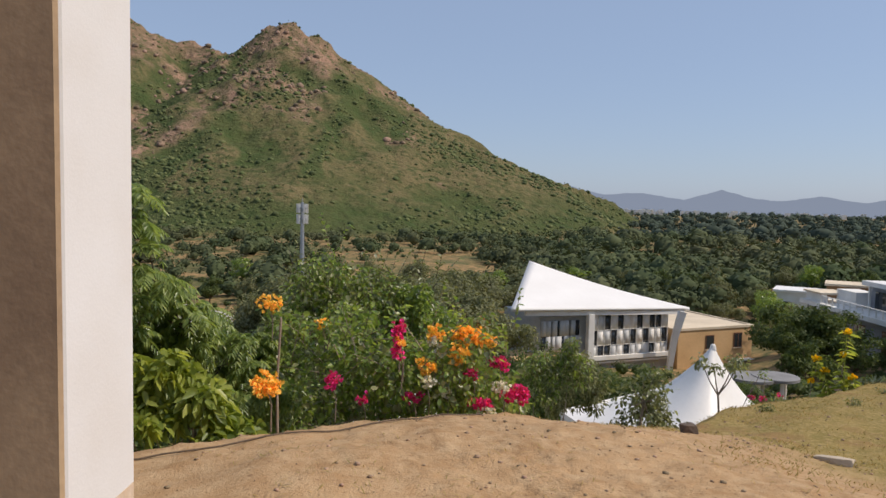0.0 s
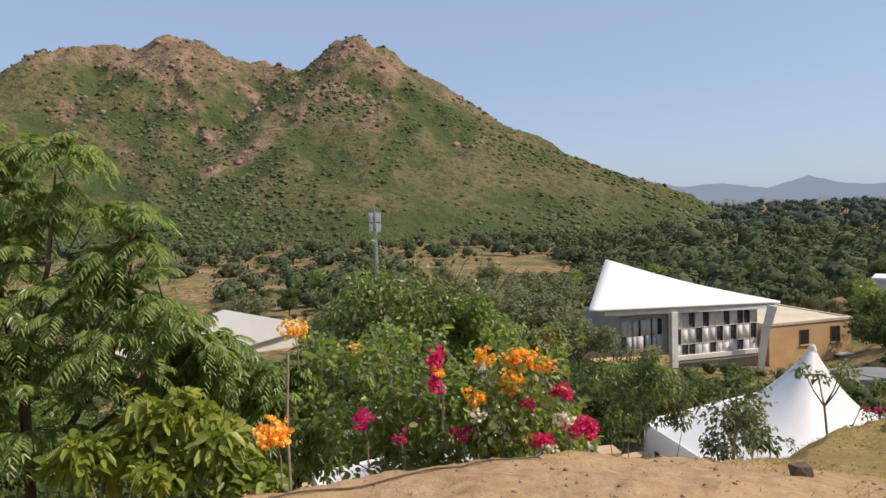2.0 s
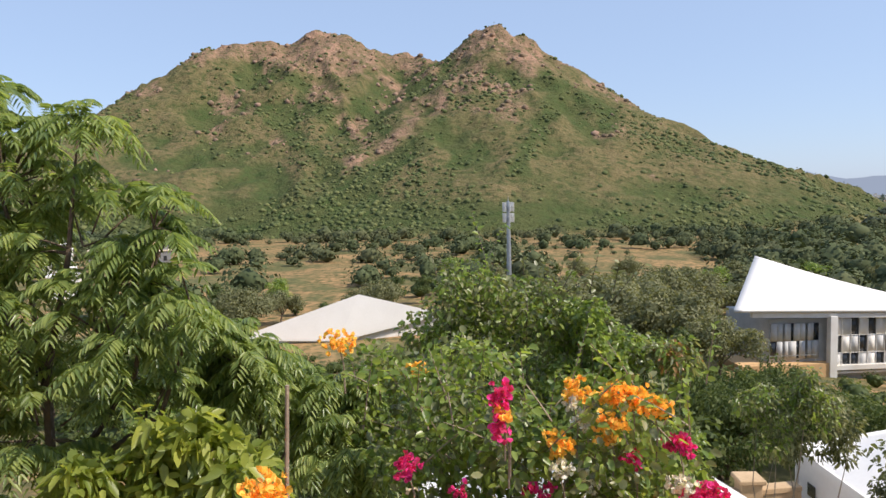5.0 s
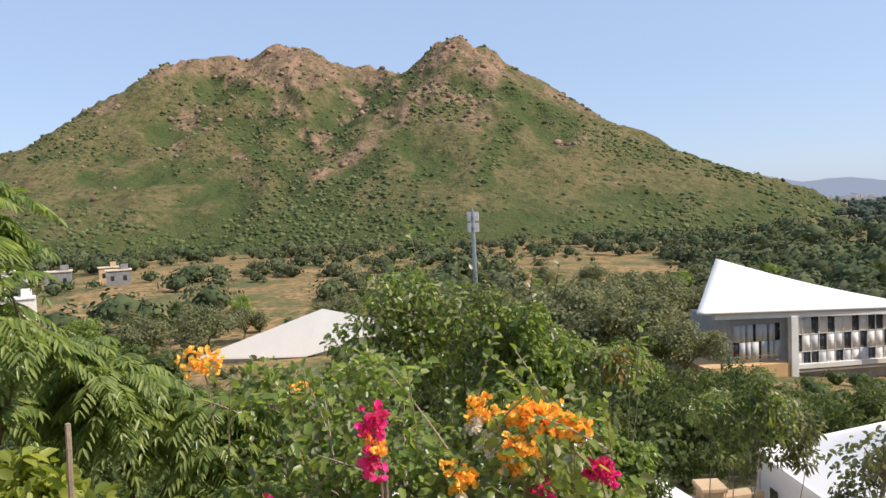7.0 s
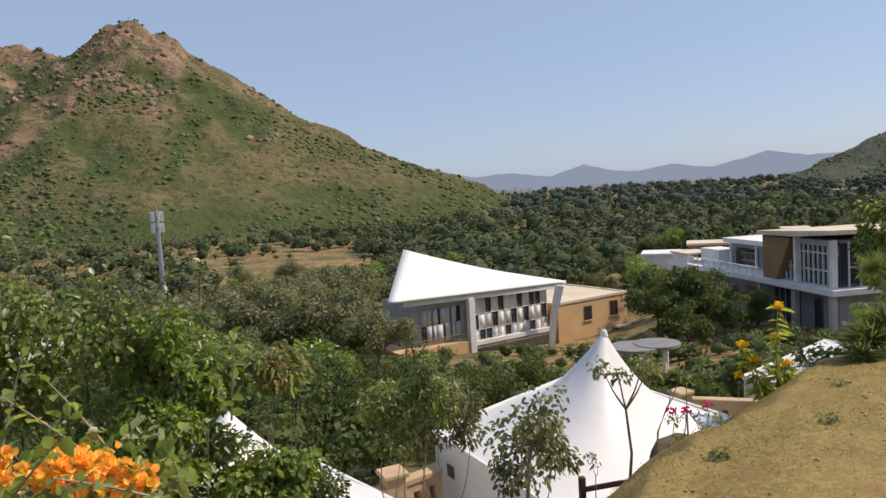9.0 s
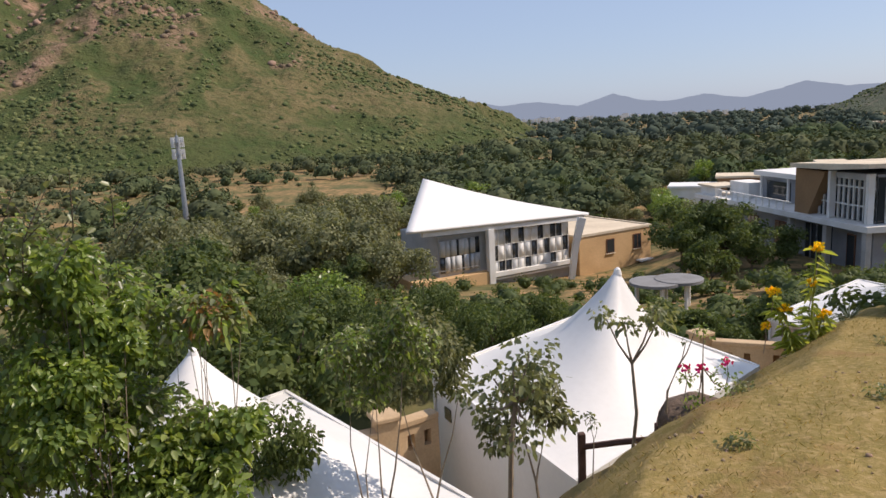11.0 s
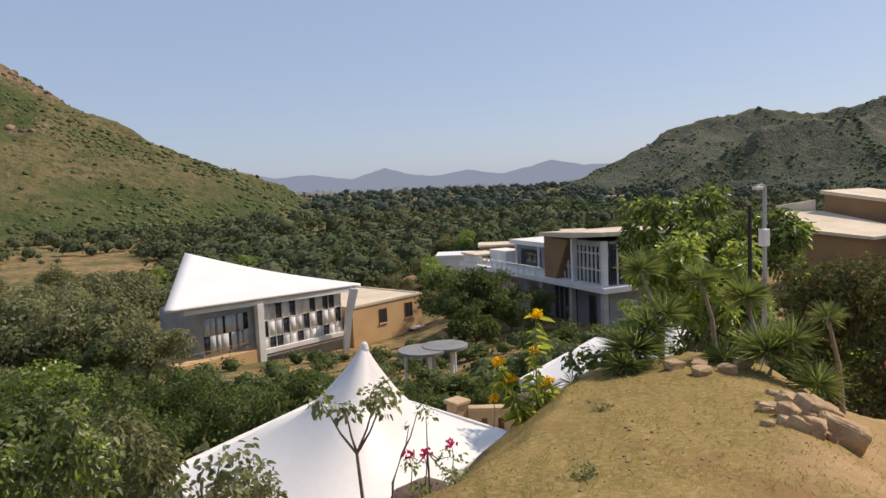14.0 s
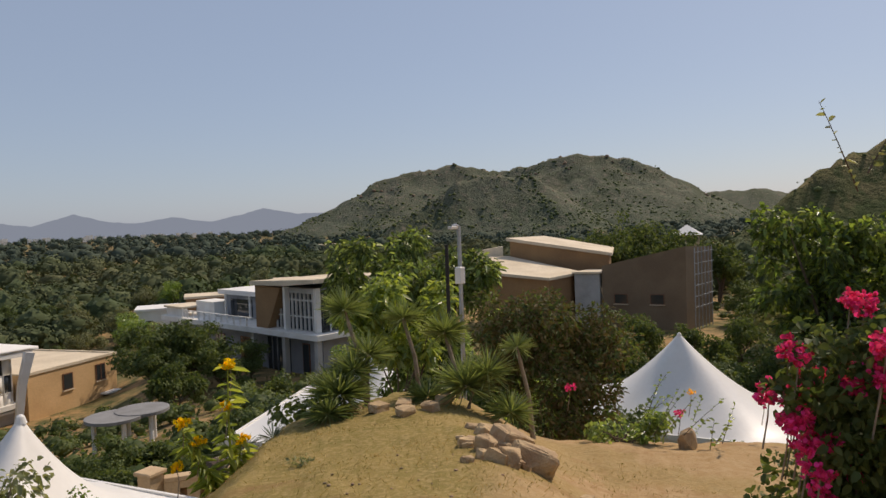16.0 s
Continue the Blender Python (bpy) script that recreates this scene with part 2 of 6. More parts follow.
# bare rock and green gullies on the hills: azimuth, elevation, half width
ROCK_RUNS = [[(-16.2, 9.4, 0.3), (-17.4, 7.6, 0.55), (-18.9, 6.9, 0.45), (-20.4, 5.4, 0.55), (-22.3, 3.7, 0.5), (-24.6, 2.9, 0.5)], [(-27.0, 9.2, 0.45), (-25.2, 8.3, 0.6)], [(-28.9, 8.2, 0.3), (-28.0, 7.5, 0.35)], [(-24.4, 6.2, 0.8), (-23.2, 5.2, 0.6)], [(-30.3, 4.6, 0.3), (-29.2, 4.4, 0.3)], [(-13.3, 12.0, 0.8), (-11.2, 11.7, 1.0), (-9.5, 11.0, 0.7)], [(-27.2, 12.4, 0.7), (-24.6, 11.9, 0.8), (-21.5, 9.6, 0.7), (-20.1, 8.2, 0.6)], [(-34.5, 11.2, 0.5), (-31.5, 11.4, 0.5)], [(57.6, 3.2, 0.3), (58.6, 2.0, 0.5), (59.6, 0.9, 0.4)], [(44.5, 2.6, 0.3), (45.2, 1.6, 0.4)]]
GREEN_RUNS = [[(-16.3, 10.6, 0.6), (-18.4, 8.9, 0.6), (-19.3, 7.9, 0.4)], [(-16.9, 6.0, 0.9), (-19.6, 4.0, 0.9), (-22.0, 2.2, 0.9), (-24.5, 0.8, 1.0), (-27.3, -0.5, 1.1)], [(-26.6, 7.1, 0.8), (-25.4, 6.9, 0.7), (-22.4, 7.6, 0.8), (-21.6, 5.9, 0.6)], [(-29.8, 10.0, 0.7), (-28.2, 9.6, 0.6)], [(-12.9, 10.0, 0.5), (-9.0, 9.3, 0.7), (-5.9, 7.8, 0.7), (-3.0, 5.6, 0.7)], [(-8.0, 7.5, 0.9), (-9.5, 4.8, 0.8), (-11.0, 2.5, 0.7)], [(-30.5, 6.4, 0.5), (-27.5, 4.4, 0.6), (-25.5, 2.3, 0.7)]]
EYE = (1.4, 4.6, 1.2)


def crest_place(az, el, far):
    a = radians(az)
    return EYE[0] + far * math.sin(a), EYE[1] + far * math.cos(a), EYE[2] + far * math.tan(radians(el))


def hills(x, y):
    """Height of the hills that rise from the plain, far below it elsewhere."""
    high = np.full(np.shape(x), -400.0)
    for n, crest in enumerate(CRESTS):
        steep = (0.47, 0.52, 0.52, 0.42, 0.62, 0.4, 0.75)[n]
        brow = (36, 24, 24, 24, 18, 12, 6)[n]
        pts = [crest_place(*c) for c in crest]
        for (ax, ay, az), (bx, by, bz) in zip(pts, pts[1:]):
            dx, dy = bx - ax, by - ay
            t = np.clip(((x - ax) * dx + (y - ay) * dy) / (dx * dx + dy * dy), 0, 1)
            d = np.hypot(x - ax - t * dx, y - ay - t * dy)
            high = np.maximum(high, az + t * (bz - az) - steep * d - brow * (1 - np.exp(-d / (2.2 * brow))))
    return high


def along_runs(runs, az, el):
    """How well a direction seen from the terrace lies on one of the runs, 0 to 1."""
    best = np.zeros(np.shape(az))
    for run in runs:
        for (a0, e0, w0), (a1, e1, w1) in zip(run, run[1:]):
            da, de = a1 - a0, e1 - e0
            t = np.clip(((az - a0) * da + (el - e0) * de) / (da * da + de * de), 0, 1)
            d = np.hypot(az - a0 - t * da, el - e0 - t * de) / (w0 + t * (w1 - w0))
            best = np.maximum(best, smooth(1.35, 0.45, d))
    return best


def bearing(x, y, z):
    far = np.hypot(x - EYE[0], y - EYE[1])
    return np.degrees(np.arctan2(x - EYE[0], y - EYE[1])), np.degrees(np.arctan2(z - EYE[2], far))


def height(x, y):
    x, y = np.asarray(x, float), np.asarray(y, float)
    s = (x - FOOT[0]) * AXIS[0] + (y - FOOT[1]) * AXIS[1]
    p = (x - FOOT[0]) * AXIS[1] - (y - FOOT[1]) * AXIS[0]
    top = -0.08 - 0.92 * smooth(-1.2, 4.5, s) - 0.085 * np.clip(s - 4.5, 0, 12)
    top = top - (0.72 * smooth(1.3, 3.1, p) + 0.07 * np.clip(p - 2.9, 0, 12)) * smooth(1.0, 3.0, s)
    top = top + 0.05 * fbm(x * 0.9, y * 0.9, 3, 3) + 0.03 * fbm(x * 4, y * 4, 2, 5) + 0.012 * fbm(x * 14, y * 14, 2, 8)
    gap = terrace_gap(x, y) + 0.35 * fbm(x * 0.8, y * 0.8, 3, 11)
    out = np.clip(gap, 0, None)
    top = top - 0.13 * smooth(-1.3, 0.1, gap)
    r = np.hypot(x - EYE[0], y - EYE[1])
    az = np.degrees(np.arctan2(x - EYE[0], y - EYE[1]))
    left = np.interp(r, [0, 22, 40, 80, 300, 1000, 3500, 6000], [-7.0, -7.0, -10.5, -17.5, -18, -22, -30, -33])
    right = np.interp(r, [0, 22, 40, 62, 100, 300, 1000, 3500, 6000], [-7.0, -7.0, -9.5, -12, -13, -17, -22, -30, -33])
    w = smooth(22, 34, az)
    valley = left * (1 - w) + right * w + np.clip(r / 60, 0, 3) * 0.5 * fbm(x / 35, y / 35, 3, 21)
    slope = top - 0.78 * out ** 1.12 + 0.10 * fbm(x * 1.7, y * 1.7, 3, 31) * np.clip(out, 0, 1)
    near = np.where(gap < 12, np.maximum(slope, valley), valley)
    behind = smooth(120, 170, np.abs(az))
    near = np.where(gap > 0, near * (1 - behind) + np.maximum(near, top - 2) * behind, near)
    rough = fbm(x / 90, y / 90, 5, 41) * 10 + fbm(x / 22, y / 22, 3, 51) * 5 - 2 + (0.22 - np.abs(fbm(x / 26, y / 26, 4, 55))) * 13 * smooth(60, 140, hills(x, y)) * (r < 1000) + (0.2 - np.abs(fbm(x / 60, y / 60, 4, 57))) * 16 * smooth(5, 60, hills(x, y))
    return np.maximum(near, hills(x, y) + rough * smooth(250, 500, r))


def ground_at(x, y):
    return float(height(np.array([x]), np.array([y]))[0])


def build_ground():
    azs = np.radians(np.concatenate([np.arange(-180, -62, 4.0), np.arange(-62, 96, 0.25), np.arange(96, 180, 4.0)]))
    rs = 0.12 * 1.0262 ** np.arange(0, 412)
    rs = np.concatenate([rs[rs < 300], np.arange(305, 860, 5.5), np.arange(866, 1640, 9.5), rs[(rs > 1650) & (rs < 4900)]])
    aa, rr = np.meshgrid(azs, rs)
    x, y = EYE[0] + rr * np.sin(aa), EYE[1] + rr * np.cos(aa)
    x[0], y[0] = EYE[0], EYE[1]
    z = height(x, y)
    verts = np.stack([x.ravel(), y.ravel(), z.ravel()], 1)
    m, n = aa.shape
    i, j = np.meshgrid(np.arange(m - 1), np.arange(n), indexing="ij")
    k = (j + 1) % n
    quads = np.stack([i * n + j, i * n + k, (i + 1) * n + k, (i + 1) * n + j], -1).reshape(-1, 4)[:, ::-1]
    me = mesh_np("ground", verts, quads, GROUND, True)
    # land cover: bare soil, dry grass, wood floor, hill
    xs, ys = x.ravel(), y.ravel()
    s = (xs - FOOT[0]) * AXIS[0] + (ys - FOOT[1]) * AXIS[1]
    p = (xs - FOOT[0]) * AXIS[1] - (ys - FOOT[1]) * AXIS[0]
    gap = terrace_gap(xs, ys)
    patch = fbm(xs * 0.8, ys * 0.8, 4, 61)
    grass = smooth(0.2, 1.4, s * 0.5 + xs * 0.35 - 1.35 + patch * 0.9) * (1 - (0.45 + 0.35 * (patch > 0.05)) * smooth(1.3, 2.0, p + patch * 0.6) * smooth(2, 3, s)) * (1 - smooth(0.6, 2.0, gap))
    rr_ = np.hypot(xs - EYE[0], ys - EYE[1])
    wood = smooth(0.8, 2.5, gap)
    hill = smooth(2, 10, hills(xs, ys) + 6 - np.interp(rr_, [0, 300, 4000], [-17, -18, -30]))
    mean = sum(np.roll(np.roll(z, i, 0), j, 1) for i in (-7, 0, 7) for j in (-14, 0, 14)) / 9
    hollow = smooth(0.4, -3.2, (z - mean).ravel() + 3.0 * fbm(xs / 30, ys / 30, 3, 75))
    damp = np.clip(0.85 * hollow + 0.6 * smooth(26, -8, z.ravel() + 26 * fbm(xs / 45, ys / 45, 3, 77)), 0, 1) * hill
    az, el = bearing(xs, ys, z.ravel())
    az, el = az + 1.0 * fbm(xs / 18, ys / 18, 3, 72), el + 1.0 * fbm(xs / 18, ys / 18, 3, 73)
    bare, lush = along_runs(ROCK_RUNS, az, el), along_runs(GREEN_RUNS, az, el)
    bare = bare * smooth(-0.22, 0.12, fbm(xs / 13, ys / 13, 3, 74))
    rock = np.clip(smooth(-0.03, 0.16, fbm(xs / 26, ys / 26, 4, 71) + (z.ravel() - 118) / 190 - 0.16 * hollow) * 0.8 + bare - 0.7 * lush, 0, 1) * hill
    damp = np.clip(damp + 0.9 * lush - bare, 0, 1) * hill
    # haze over the far right-hand hills, painted in by distance and azimuth
    haze_mask = smooth(600, 760, rr_) * smooth(30, 36, az) * hill
    col = me.color_attributes.new("cover", "FLOAT_COLOR", "POINT")
    col.data.foreach_set("color", np.stack([grass, wood, hill, rock], 1).astype(np.float32).ravel())
    # red holds damp, green the mask of the painted haze
    wet = me.color_attributes.new("damp", "FLOAT_COLOR", "POINT")
    wet.data.foreach_set("color", np.stack([damp, haze_mask, damp, np.ones_like(damp)], 1).astype(np.float32).ravel())
    return tagged(new("ground", me), "bare sandy soil, dry grass mound, wooded valley and scrubby hills", "ground", kind="structure")


def ground_material():
    m = bpy.data.materials.new("ground_cover")
    m.use_nodes = True
    n, l = m.node_tree.nodes, m.node_tree.links
    b = n["Principled BSDF"]
    b.inputs["Roughness"].default_value, b.inputs["Specular IOR Level"].default_value = 0.95, 0.1
    geo, att, sep = n.new("ShaderNodeNewGeometry"), n.new("ShaderNodeVertexColor"), n.new("ShaderNodeSeparateColor")
    att.layer_name = "cover"
    l.new(att.outputs["Color"], sep.inputs[0])

    def noisy(scale, detail, lo, hi):
        t, r = n.new("ShaderNodeTexNoise"), n.new("ShaderNodeMapRange")
        t.inputs["Scale"].default_value, t.inputs["Detail"].default_value, t.inputs["Roughness"].default_value = scale, detail, 0.62
        r.inputs[1].default_value, r.inputs[2].default_value = lo, hi
        l.new(geo.outputs["Position"], t.inputs["Vector"]), l.new(t.outputs[0], r.inputs[0])
        return r.outputs[0], t.outputs[0]

    def mixed(f, a, c):
        x = n.new("ShaderNodeMix")
        x.data_type = "RGBA"
        for socket, v in ((x.inputs[0], f), (x.inputs[6], a), (x.inputs[7], c)):
            if isinstance(v, tuple):
                socket.default_value = (*v, 1)
            elif isinstance(v, float):
                socket.default_value = v
            else:
                l.new(v, socket)
        return x.outputs[2]

    big, mid, fine = noisy(0.9, 6, 0.35, 0.65)[0], noisy(7, 5, 0.38, 0.66)[0], noisy(60, 3, 0.35, 0.7)
    soil = mixed(big, (0.43, 0.27, 0.14), (0.33, 0.195, 0.095))
    soil = mixed(mid, soil, (0.47, 0.32, 0.18))
    soil = mixed(noisy(26, 4, 0.58, 0.72)[0], soil, (0.25, 0.15, 0.08))
    grass = mixed(noisy(2.2, 5, 0.35, 0.65)[0], (0.30, 0.215, 0.075), (0.205, 0.16, 0.05))
    grass = mixed(noisy(18, 4, 0.45, 0.7)[0], grass, (0.40, 0.285, 0.13))
    grass = mixed(noisy(0.9, 5, 0.55, 0.68)[0], grass, (0.27, 0.155, 0.07))
    grass = mixed(fine[0], grass, mixed(0.25, grass, (0.12, 0.10, 0.03)))
    wood = mixed(noisy(0.05, 5, 0.40, 0.54)[0], (0.15, 0.14, 0.06), (0.37, 0.23, 0.11))
    wood = mixed(noisy(0.6, 4, 0.4, 0.65)[0], wood, (0.075, 0.085, 0.035))
    wet = n.new("ShaderNodeVertexColor")
    wet.layer_name = "damp"
    edge = n.new("ShaderNodeMath")
    edge.operation, edge.use_clamp = "MULTIPLY_ADD", True
    edge.inputs[1].default_value = 1.5
    shift = n.new("ShaderNodeMath")
    shift.operation = "MULTIPLY_ADD"
    shift.inputs[1].default_value, shift.inputs[2].default_value = 2.2, -1.3
    l.new(noisy(0.11, 7, 0.0, 1.0)[1], shift.inputs[0])
    tell = n.new("ShaderNodeSeparateColor")
    l.new(wet.outputs["Color"], tell.inputs[0])
    l.new(tell.outputs[0], edge.inputs[0]), l.new(shift.outputs[0], edge.inputs[2])
    hill = mixed(noisy(0.03, 8, 0.40, 0.60)[0], (0.185, 0.145, 0.07), (0.13, 0.118, 0.05))
    hill = mixed(noisy(0.4, 6, 0.52, 0.66)[0], hill, (0.23, 0.175, 0.095))
    hill = mixed(edge.outputs[0], hill, mixed(noisy(0.05, 5, 0.4, 0.6)[0], (0.06, 0.088, 0.028), (0.092, 0.104, 0.038)))
    hill = mixed(noisy(0.2, 7, 0.50, 0.60)[0], hill, (0.072, 0.086, 0.031))
    hill = mixed(noisy(0.9, 4, 0.45, 0.65)[0], hill, mixed(0.5, hill, (0.05, 0.055, 0.025)))
    rocks = mixed(noisy(0.07, 7, 0.42, 0.58)[0], (0.33, 0.20, 0.135), (0.20, 0.135, 0.085))
    rocks = mixed(noisy(0.24, 6, 0.52, 0.62)[0], rocks, (0.07, 0.085, 0.032))
    rocks = mixed(noisy(0.6, 5, 0.58, 0.70)[0], rocks, (0.40, 0.30, 0.22))
    # grey-green haze put into the base colour of the far right-hand hills
    haze_tint = mixed(noisy(0.012, 8, 0.42, 0.6)[0], (0.115, 0.125, 0.09), (0.075, 0.09, 0.058))
    haze_tint = mixed(noisy(0.09, 6, 0.52, 0.66)[0], haze_tint, (0.17, 0.15, 0.115))
    colour = mixed(sep.outputs[0], soil, grass)
    colour = mixed(sep.outputs[1], colour, wood)
    hill = mixed(att.outputs["Alpha"], hill, rocks)
    haze_share = n.new("ShaderNodeMath")
    haze_share.operation = "MULTIPLY"
    haze_share.inputs[1].default_value = 0.85
    l.new(tell.outputs[1], haze_share.inputs[0])
    hill = mixed(haze_share.outputs[0], hill, haze_tint)
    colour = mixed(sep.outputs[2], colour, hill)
    l.new(colour, b.inputs["Base Color"])
    bp = n.new("ShaderNodeBump")
    bp.inputs["Strength"].default_value, bp.inputs["Distance"].default_value = 0.6, 0.02
    l.new(fine[1], bp.inputs["Height"])
    far = n.new("ShaderNodeBump")
    far.inputs["Strength"].default_value, far.inputs["Distance"].default_value = 0.9, 4.0
    hb = n.new("ShaderNodeMath")
    hb.operation = "MULTIPLY"
    l.new(noisy(0.16, 6, 0.0, 1.0)[1], hb.inputs[0]), l.new(sep.outputs[2], hb.inputs[1])
    l.new(hb.outputs[0], far.inputs["Height"]), l.new(bp.outputs[0], far.inputs["Normal"])
    l.new(far.outputs[0], b.inputs["Normal"])
    return m


GROUND = ground_material()
build_ground()


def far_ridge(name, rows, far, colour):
    """A distant range on the horizon, a plain backdrop that glows in a painted haze colour."""
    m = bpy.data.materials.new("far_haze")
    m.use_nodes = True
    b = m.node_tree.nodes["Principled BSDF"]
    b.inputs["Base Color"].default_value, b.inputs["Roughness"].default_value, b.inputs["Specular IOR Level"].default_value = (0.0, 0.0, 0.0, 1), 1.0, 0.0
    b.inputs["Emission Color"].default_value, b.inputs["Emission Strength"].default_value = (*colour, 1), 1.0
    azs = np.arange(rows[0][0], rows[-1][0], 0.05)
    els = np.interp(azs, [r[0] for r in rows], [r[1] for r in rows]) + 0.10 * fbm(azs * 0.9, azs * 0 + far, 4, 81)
    a = np.radians(azs)
    x, y = EYE[0] + far * np.sin(a), EYE[1] + far * np.cos(a)
    hi = np.stack([x, y, EYE[2] + far * np.tan(np.radians(els))], 1)
    lo = np.stack([EYE[0] + (far - 500) * np.sin(a), EYE[1] + (far - 500) * np.cos(a), np.full(len(a), -60.0)], 1)
    n = len(a)
    i = np.arange(n - 1)
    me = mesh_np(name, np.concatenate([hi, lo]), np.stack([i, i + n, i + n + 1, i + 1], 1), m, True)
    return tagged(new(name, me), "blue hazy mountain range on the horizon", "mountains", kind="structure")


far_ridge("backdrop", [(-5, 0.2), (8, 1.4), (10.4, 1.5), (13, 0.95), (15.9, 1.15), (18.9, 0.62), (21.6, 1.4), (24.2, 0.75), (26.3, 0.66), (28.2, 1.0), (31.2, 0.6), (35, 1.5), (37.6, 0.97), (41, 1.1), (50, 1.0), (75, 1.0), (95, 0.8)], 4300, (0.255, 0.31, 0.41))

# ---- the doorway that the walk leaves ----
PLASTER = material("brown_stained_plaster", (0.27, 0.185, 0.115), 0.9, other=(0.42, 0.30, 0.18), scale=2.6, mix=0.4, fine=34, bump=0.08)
JAMB = material("white_limewash", (0.66, 0.65, 0.645), 0.85, other=(0.60, 0.57, 0.54), scale=2.4, mix=0.35, fine=110, bump=0.06, vary=0.03)


def doorway():
    pillar = part("pillar", block(-0.70, 3.37, -0.45, -0.36, 3.81, 3.2, 0.012), JAMB)
    tagged(pillar, "white limewashed pillar with chipped edges", "pillar", kind="structure")
    stain = material("rusty_splash", (0.50, 0.36, 0.24), 0.9, other=(0.62, 0.52, 0.42), scale=9, mix=0.5, fine=60)
    for z, y, h in ((0.40, 3.52, 0.03), (0.37, 3.64, 0.02), (0.33, 3.46, 0.05)):
        part("stain", block(-0.361, y, z, -0.3585, y + 0.05, z + h), stain, pillar)
    part("splash_band", block(-0.361, 3.385, -0.4, -0.3585, 3.795, 0.42), stain, pillar, "rust coloured splash at the foot of the pillar")
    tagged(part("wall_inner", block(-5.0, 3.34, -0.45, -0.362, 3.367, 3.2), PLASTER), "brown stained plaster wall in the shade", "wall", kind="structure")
    tagged(part("wall_outer", block(-5.0, 3.37, -0.45, -0.703, 3.81, 3.2), JAMB), "white limewashed outer wall", "wall", kind="structure")


doorway()


# ---- tents ----
def tent(place, peak, corners, eave, foot, label, window=None, power=1.9, straight=0.36, group="white tents below the slope"):
    """A stretched-fabric tent: a roof that sweeps up to a mast head, over upright walls."""
    t = thing("tent", (place[0], place[1], foot), label, "tent", group)
    o = Vector((place[0], place[1], foot))
    c = [Vector((x, y, 0)) for x, y in corners]
    n = 28
    top = Vector(peak)
    mid = (c[0] + c[1] + c[2] + c[3]) / 4
    verts, faces = [], []
    for i in range(n + 1):
        for j in range(n + 1):
            u, v = 2 * i / n - 1, 2 * j / n - 1
            u, v = math.copysign(abs(u) ** 1.7, u), math.copysign(abs(v) ** 1.7, v)
            s = min(1.0, (abs(u) ** 3 + abs(v) ** 3) ** (1 / 3)) if max(abs(u), abs(v)) < 1 else 1.0
            a = (c[0] * (1 - u) * (1 - v) + c[1] * (1 + u) * (1 - v) + c[2] * (1 + u) * (1 + v) + c[3] * (1 - u) * (1 + v)) / 4
            w = (1 - s)
            q = a + (Vector((top.x, top.y, 0)) - mid) * w
            lift = straight * w + (1 - straight) * w ** (power * 1.2)
            hem = -0.10 * (1 - (2 * abs(abs(u) - 0.5)) ** 2) * (abs(v) > 0.999) - 0.10 * (1 - (2 * abs(abs(v) - 0.5)) ** 2) * (abs(u) > 0.999)
            verts.append((q.x - o.x, q.y - o.y, eave + (top.z - eave) * lift + hem * 0.5 - foot))
    for i in range(n):
        for j in range(n):
            k = i * (n + 1) + j
            faces.append((k, k + n + 1, k + n + 2, k + 1))
    me = mesh_np("roof", verts, faces, WHITE_TENT, True)
    roof = attach("roof", me, t, "taut white fabric roof")
    for a, b in zip(c, c[1:] + c[:1]):
        inward = (mid - (a + b) / 2).normalized() * 0.06
        p = [a + inward, b + inward, b + inward * 2, a + inward * 2]
        part("wall", prism([(q.x - o.x, q.y - o.y) for q in p], 0, eave - 0.05 - foot), WHITE_TENT, t, "upright canvas wall")
        hem = [a - inward * 0.4, b - inward * 0.4, b + inward * 0.7, a + inward * 0.7]
        part("hem", prism([(q.x - o.x, q.y - o.y) for q in hem], eave - 0.14 - foot, eave + 0.012 - foot), WHITE_TENT, t)
    bm = tube([(top.x - o.x, top.y - o.y, top.z - foot - 0.12), (top.x - o.x, top.y - o.y, top.z - foot - 0.01), (top.x - o.x, top.y - o.y, top.z - foot + 0.02)], [0.09, 0.06, 0.025], 14)
    part("mast_cap", bm, WHITE_TENT, t)
    part("mast", tube([(top.x - o.x, top.y - o.y, 0.0), (top.x - o.x, top.y - o.y, top.z - foot - 0.1)], [0.05, 0.05], 8), STEEL, t)
    if window:
        a, b = c[window[0]], c[(window[0] + 1) % 4]
        way = (b - a).normalized()
        outw = ((a + b) / 2 - mid).normalized()
        q = a + way * window[1] - outw * 0.052
        e = q + way * 0.30
        pts = [q, e, e + outw * 0.02, q + outw * 0.02]
        part("vent_window", prism([(v.x - o.x, v.y - o.y) for v in pts], window[2] - foot, window[2] + 0.26 - foot), WINDOW_DARK, t, "small dark window in the canvas")
    return t


tent((7.4, 19.6), (7.67, 19.2, -2.08), [(4.0, 20.3), (5.47, 15.24), (10.43, 18.74), (8.96, 23.9)], -4.2, -7.1, "white canvas tent with a swept pointed roof and grey-shaded wall", (0, 0.55, -5.05), 2.1)
tent((0.3, 16.0), (0.2, 16.3, -2.05), [(-3.6, 16.9), (-1.0, 11.7), (4.0, 15.2), (1.0, 20.3)], -4.3, -7.1, "white canvas tent half hidden behind leafy shrubs", None, 2.0, 0.62)
tent((26.0, 16.0), (26.0, 16.35, -3.25), [(28.2, 20.6), (22.9, 18.5), (24.3, 12.2), (29.9, 14.4)], -5.85, -7.5, "white canvas tent with a tall pointed roof beyond the path", None, 1.7, 0.55)
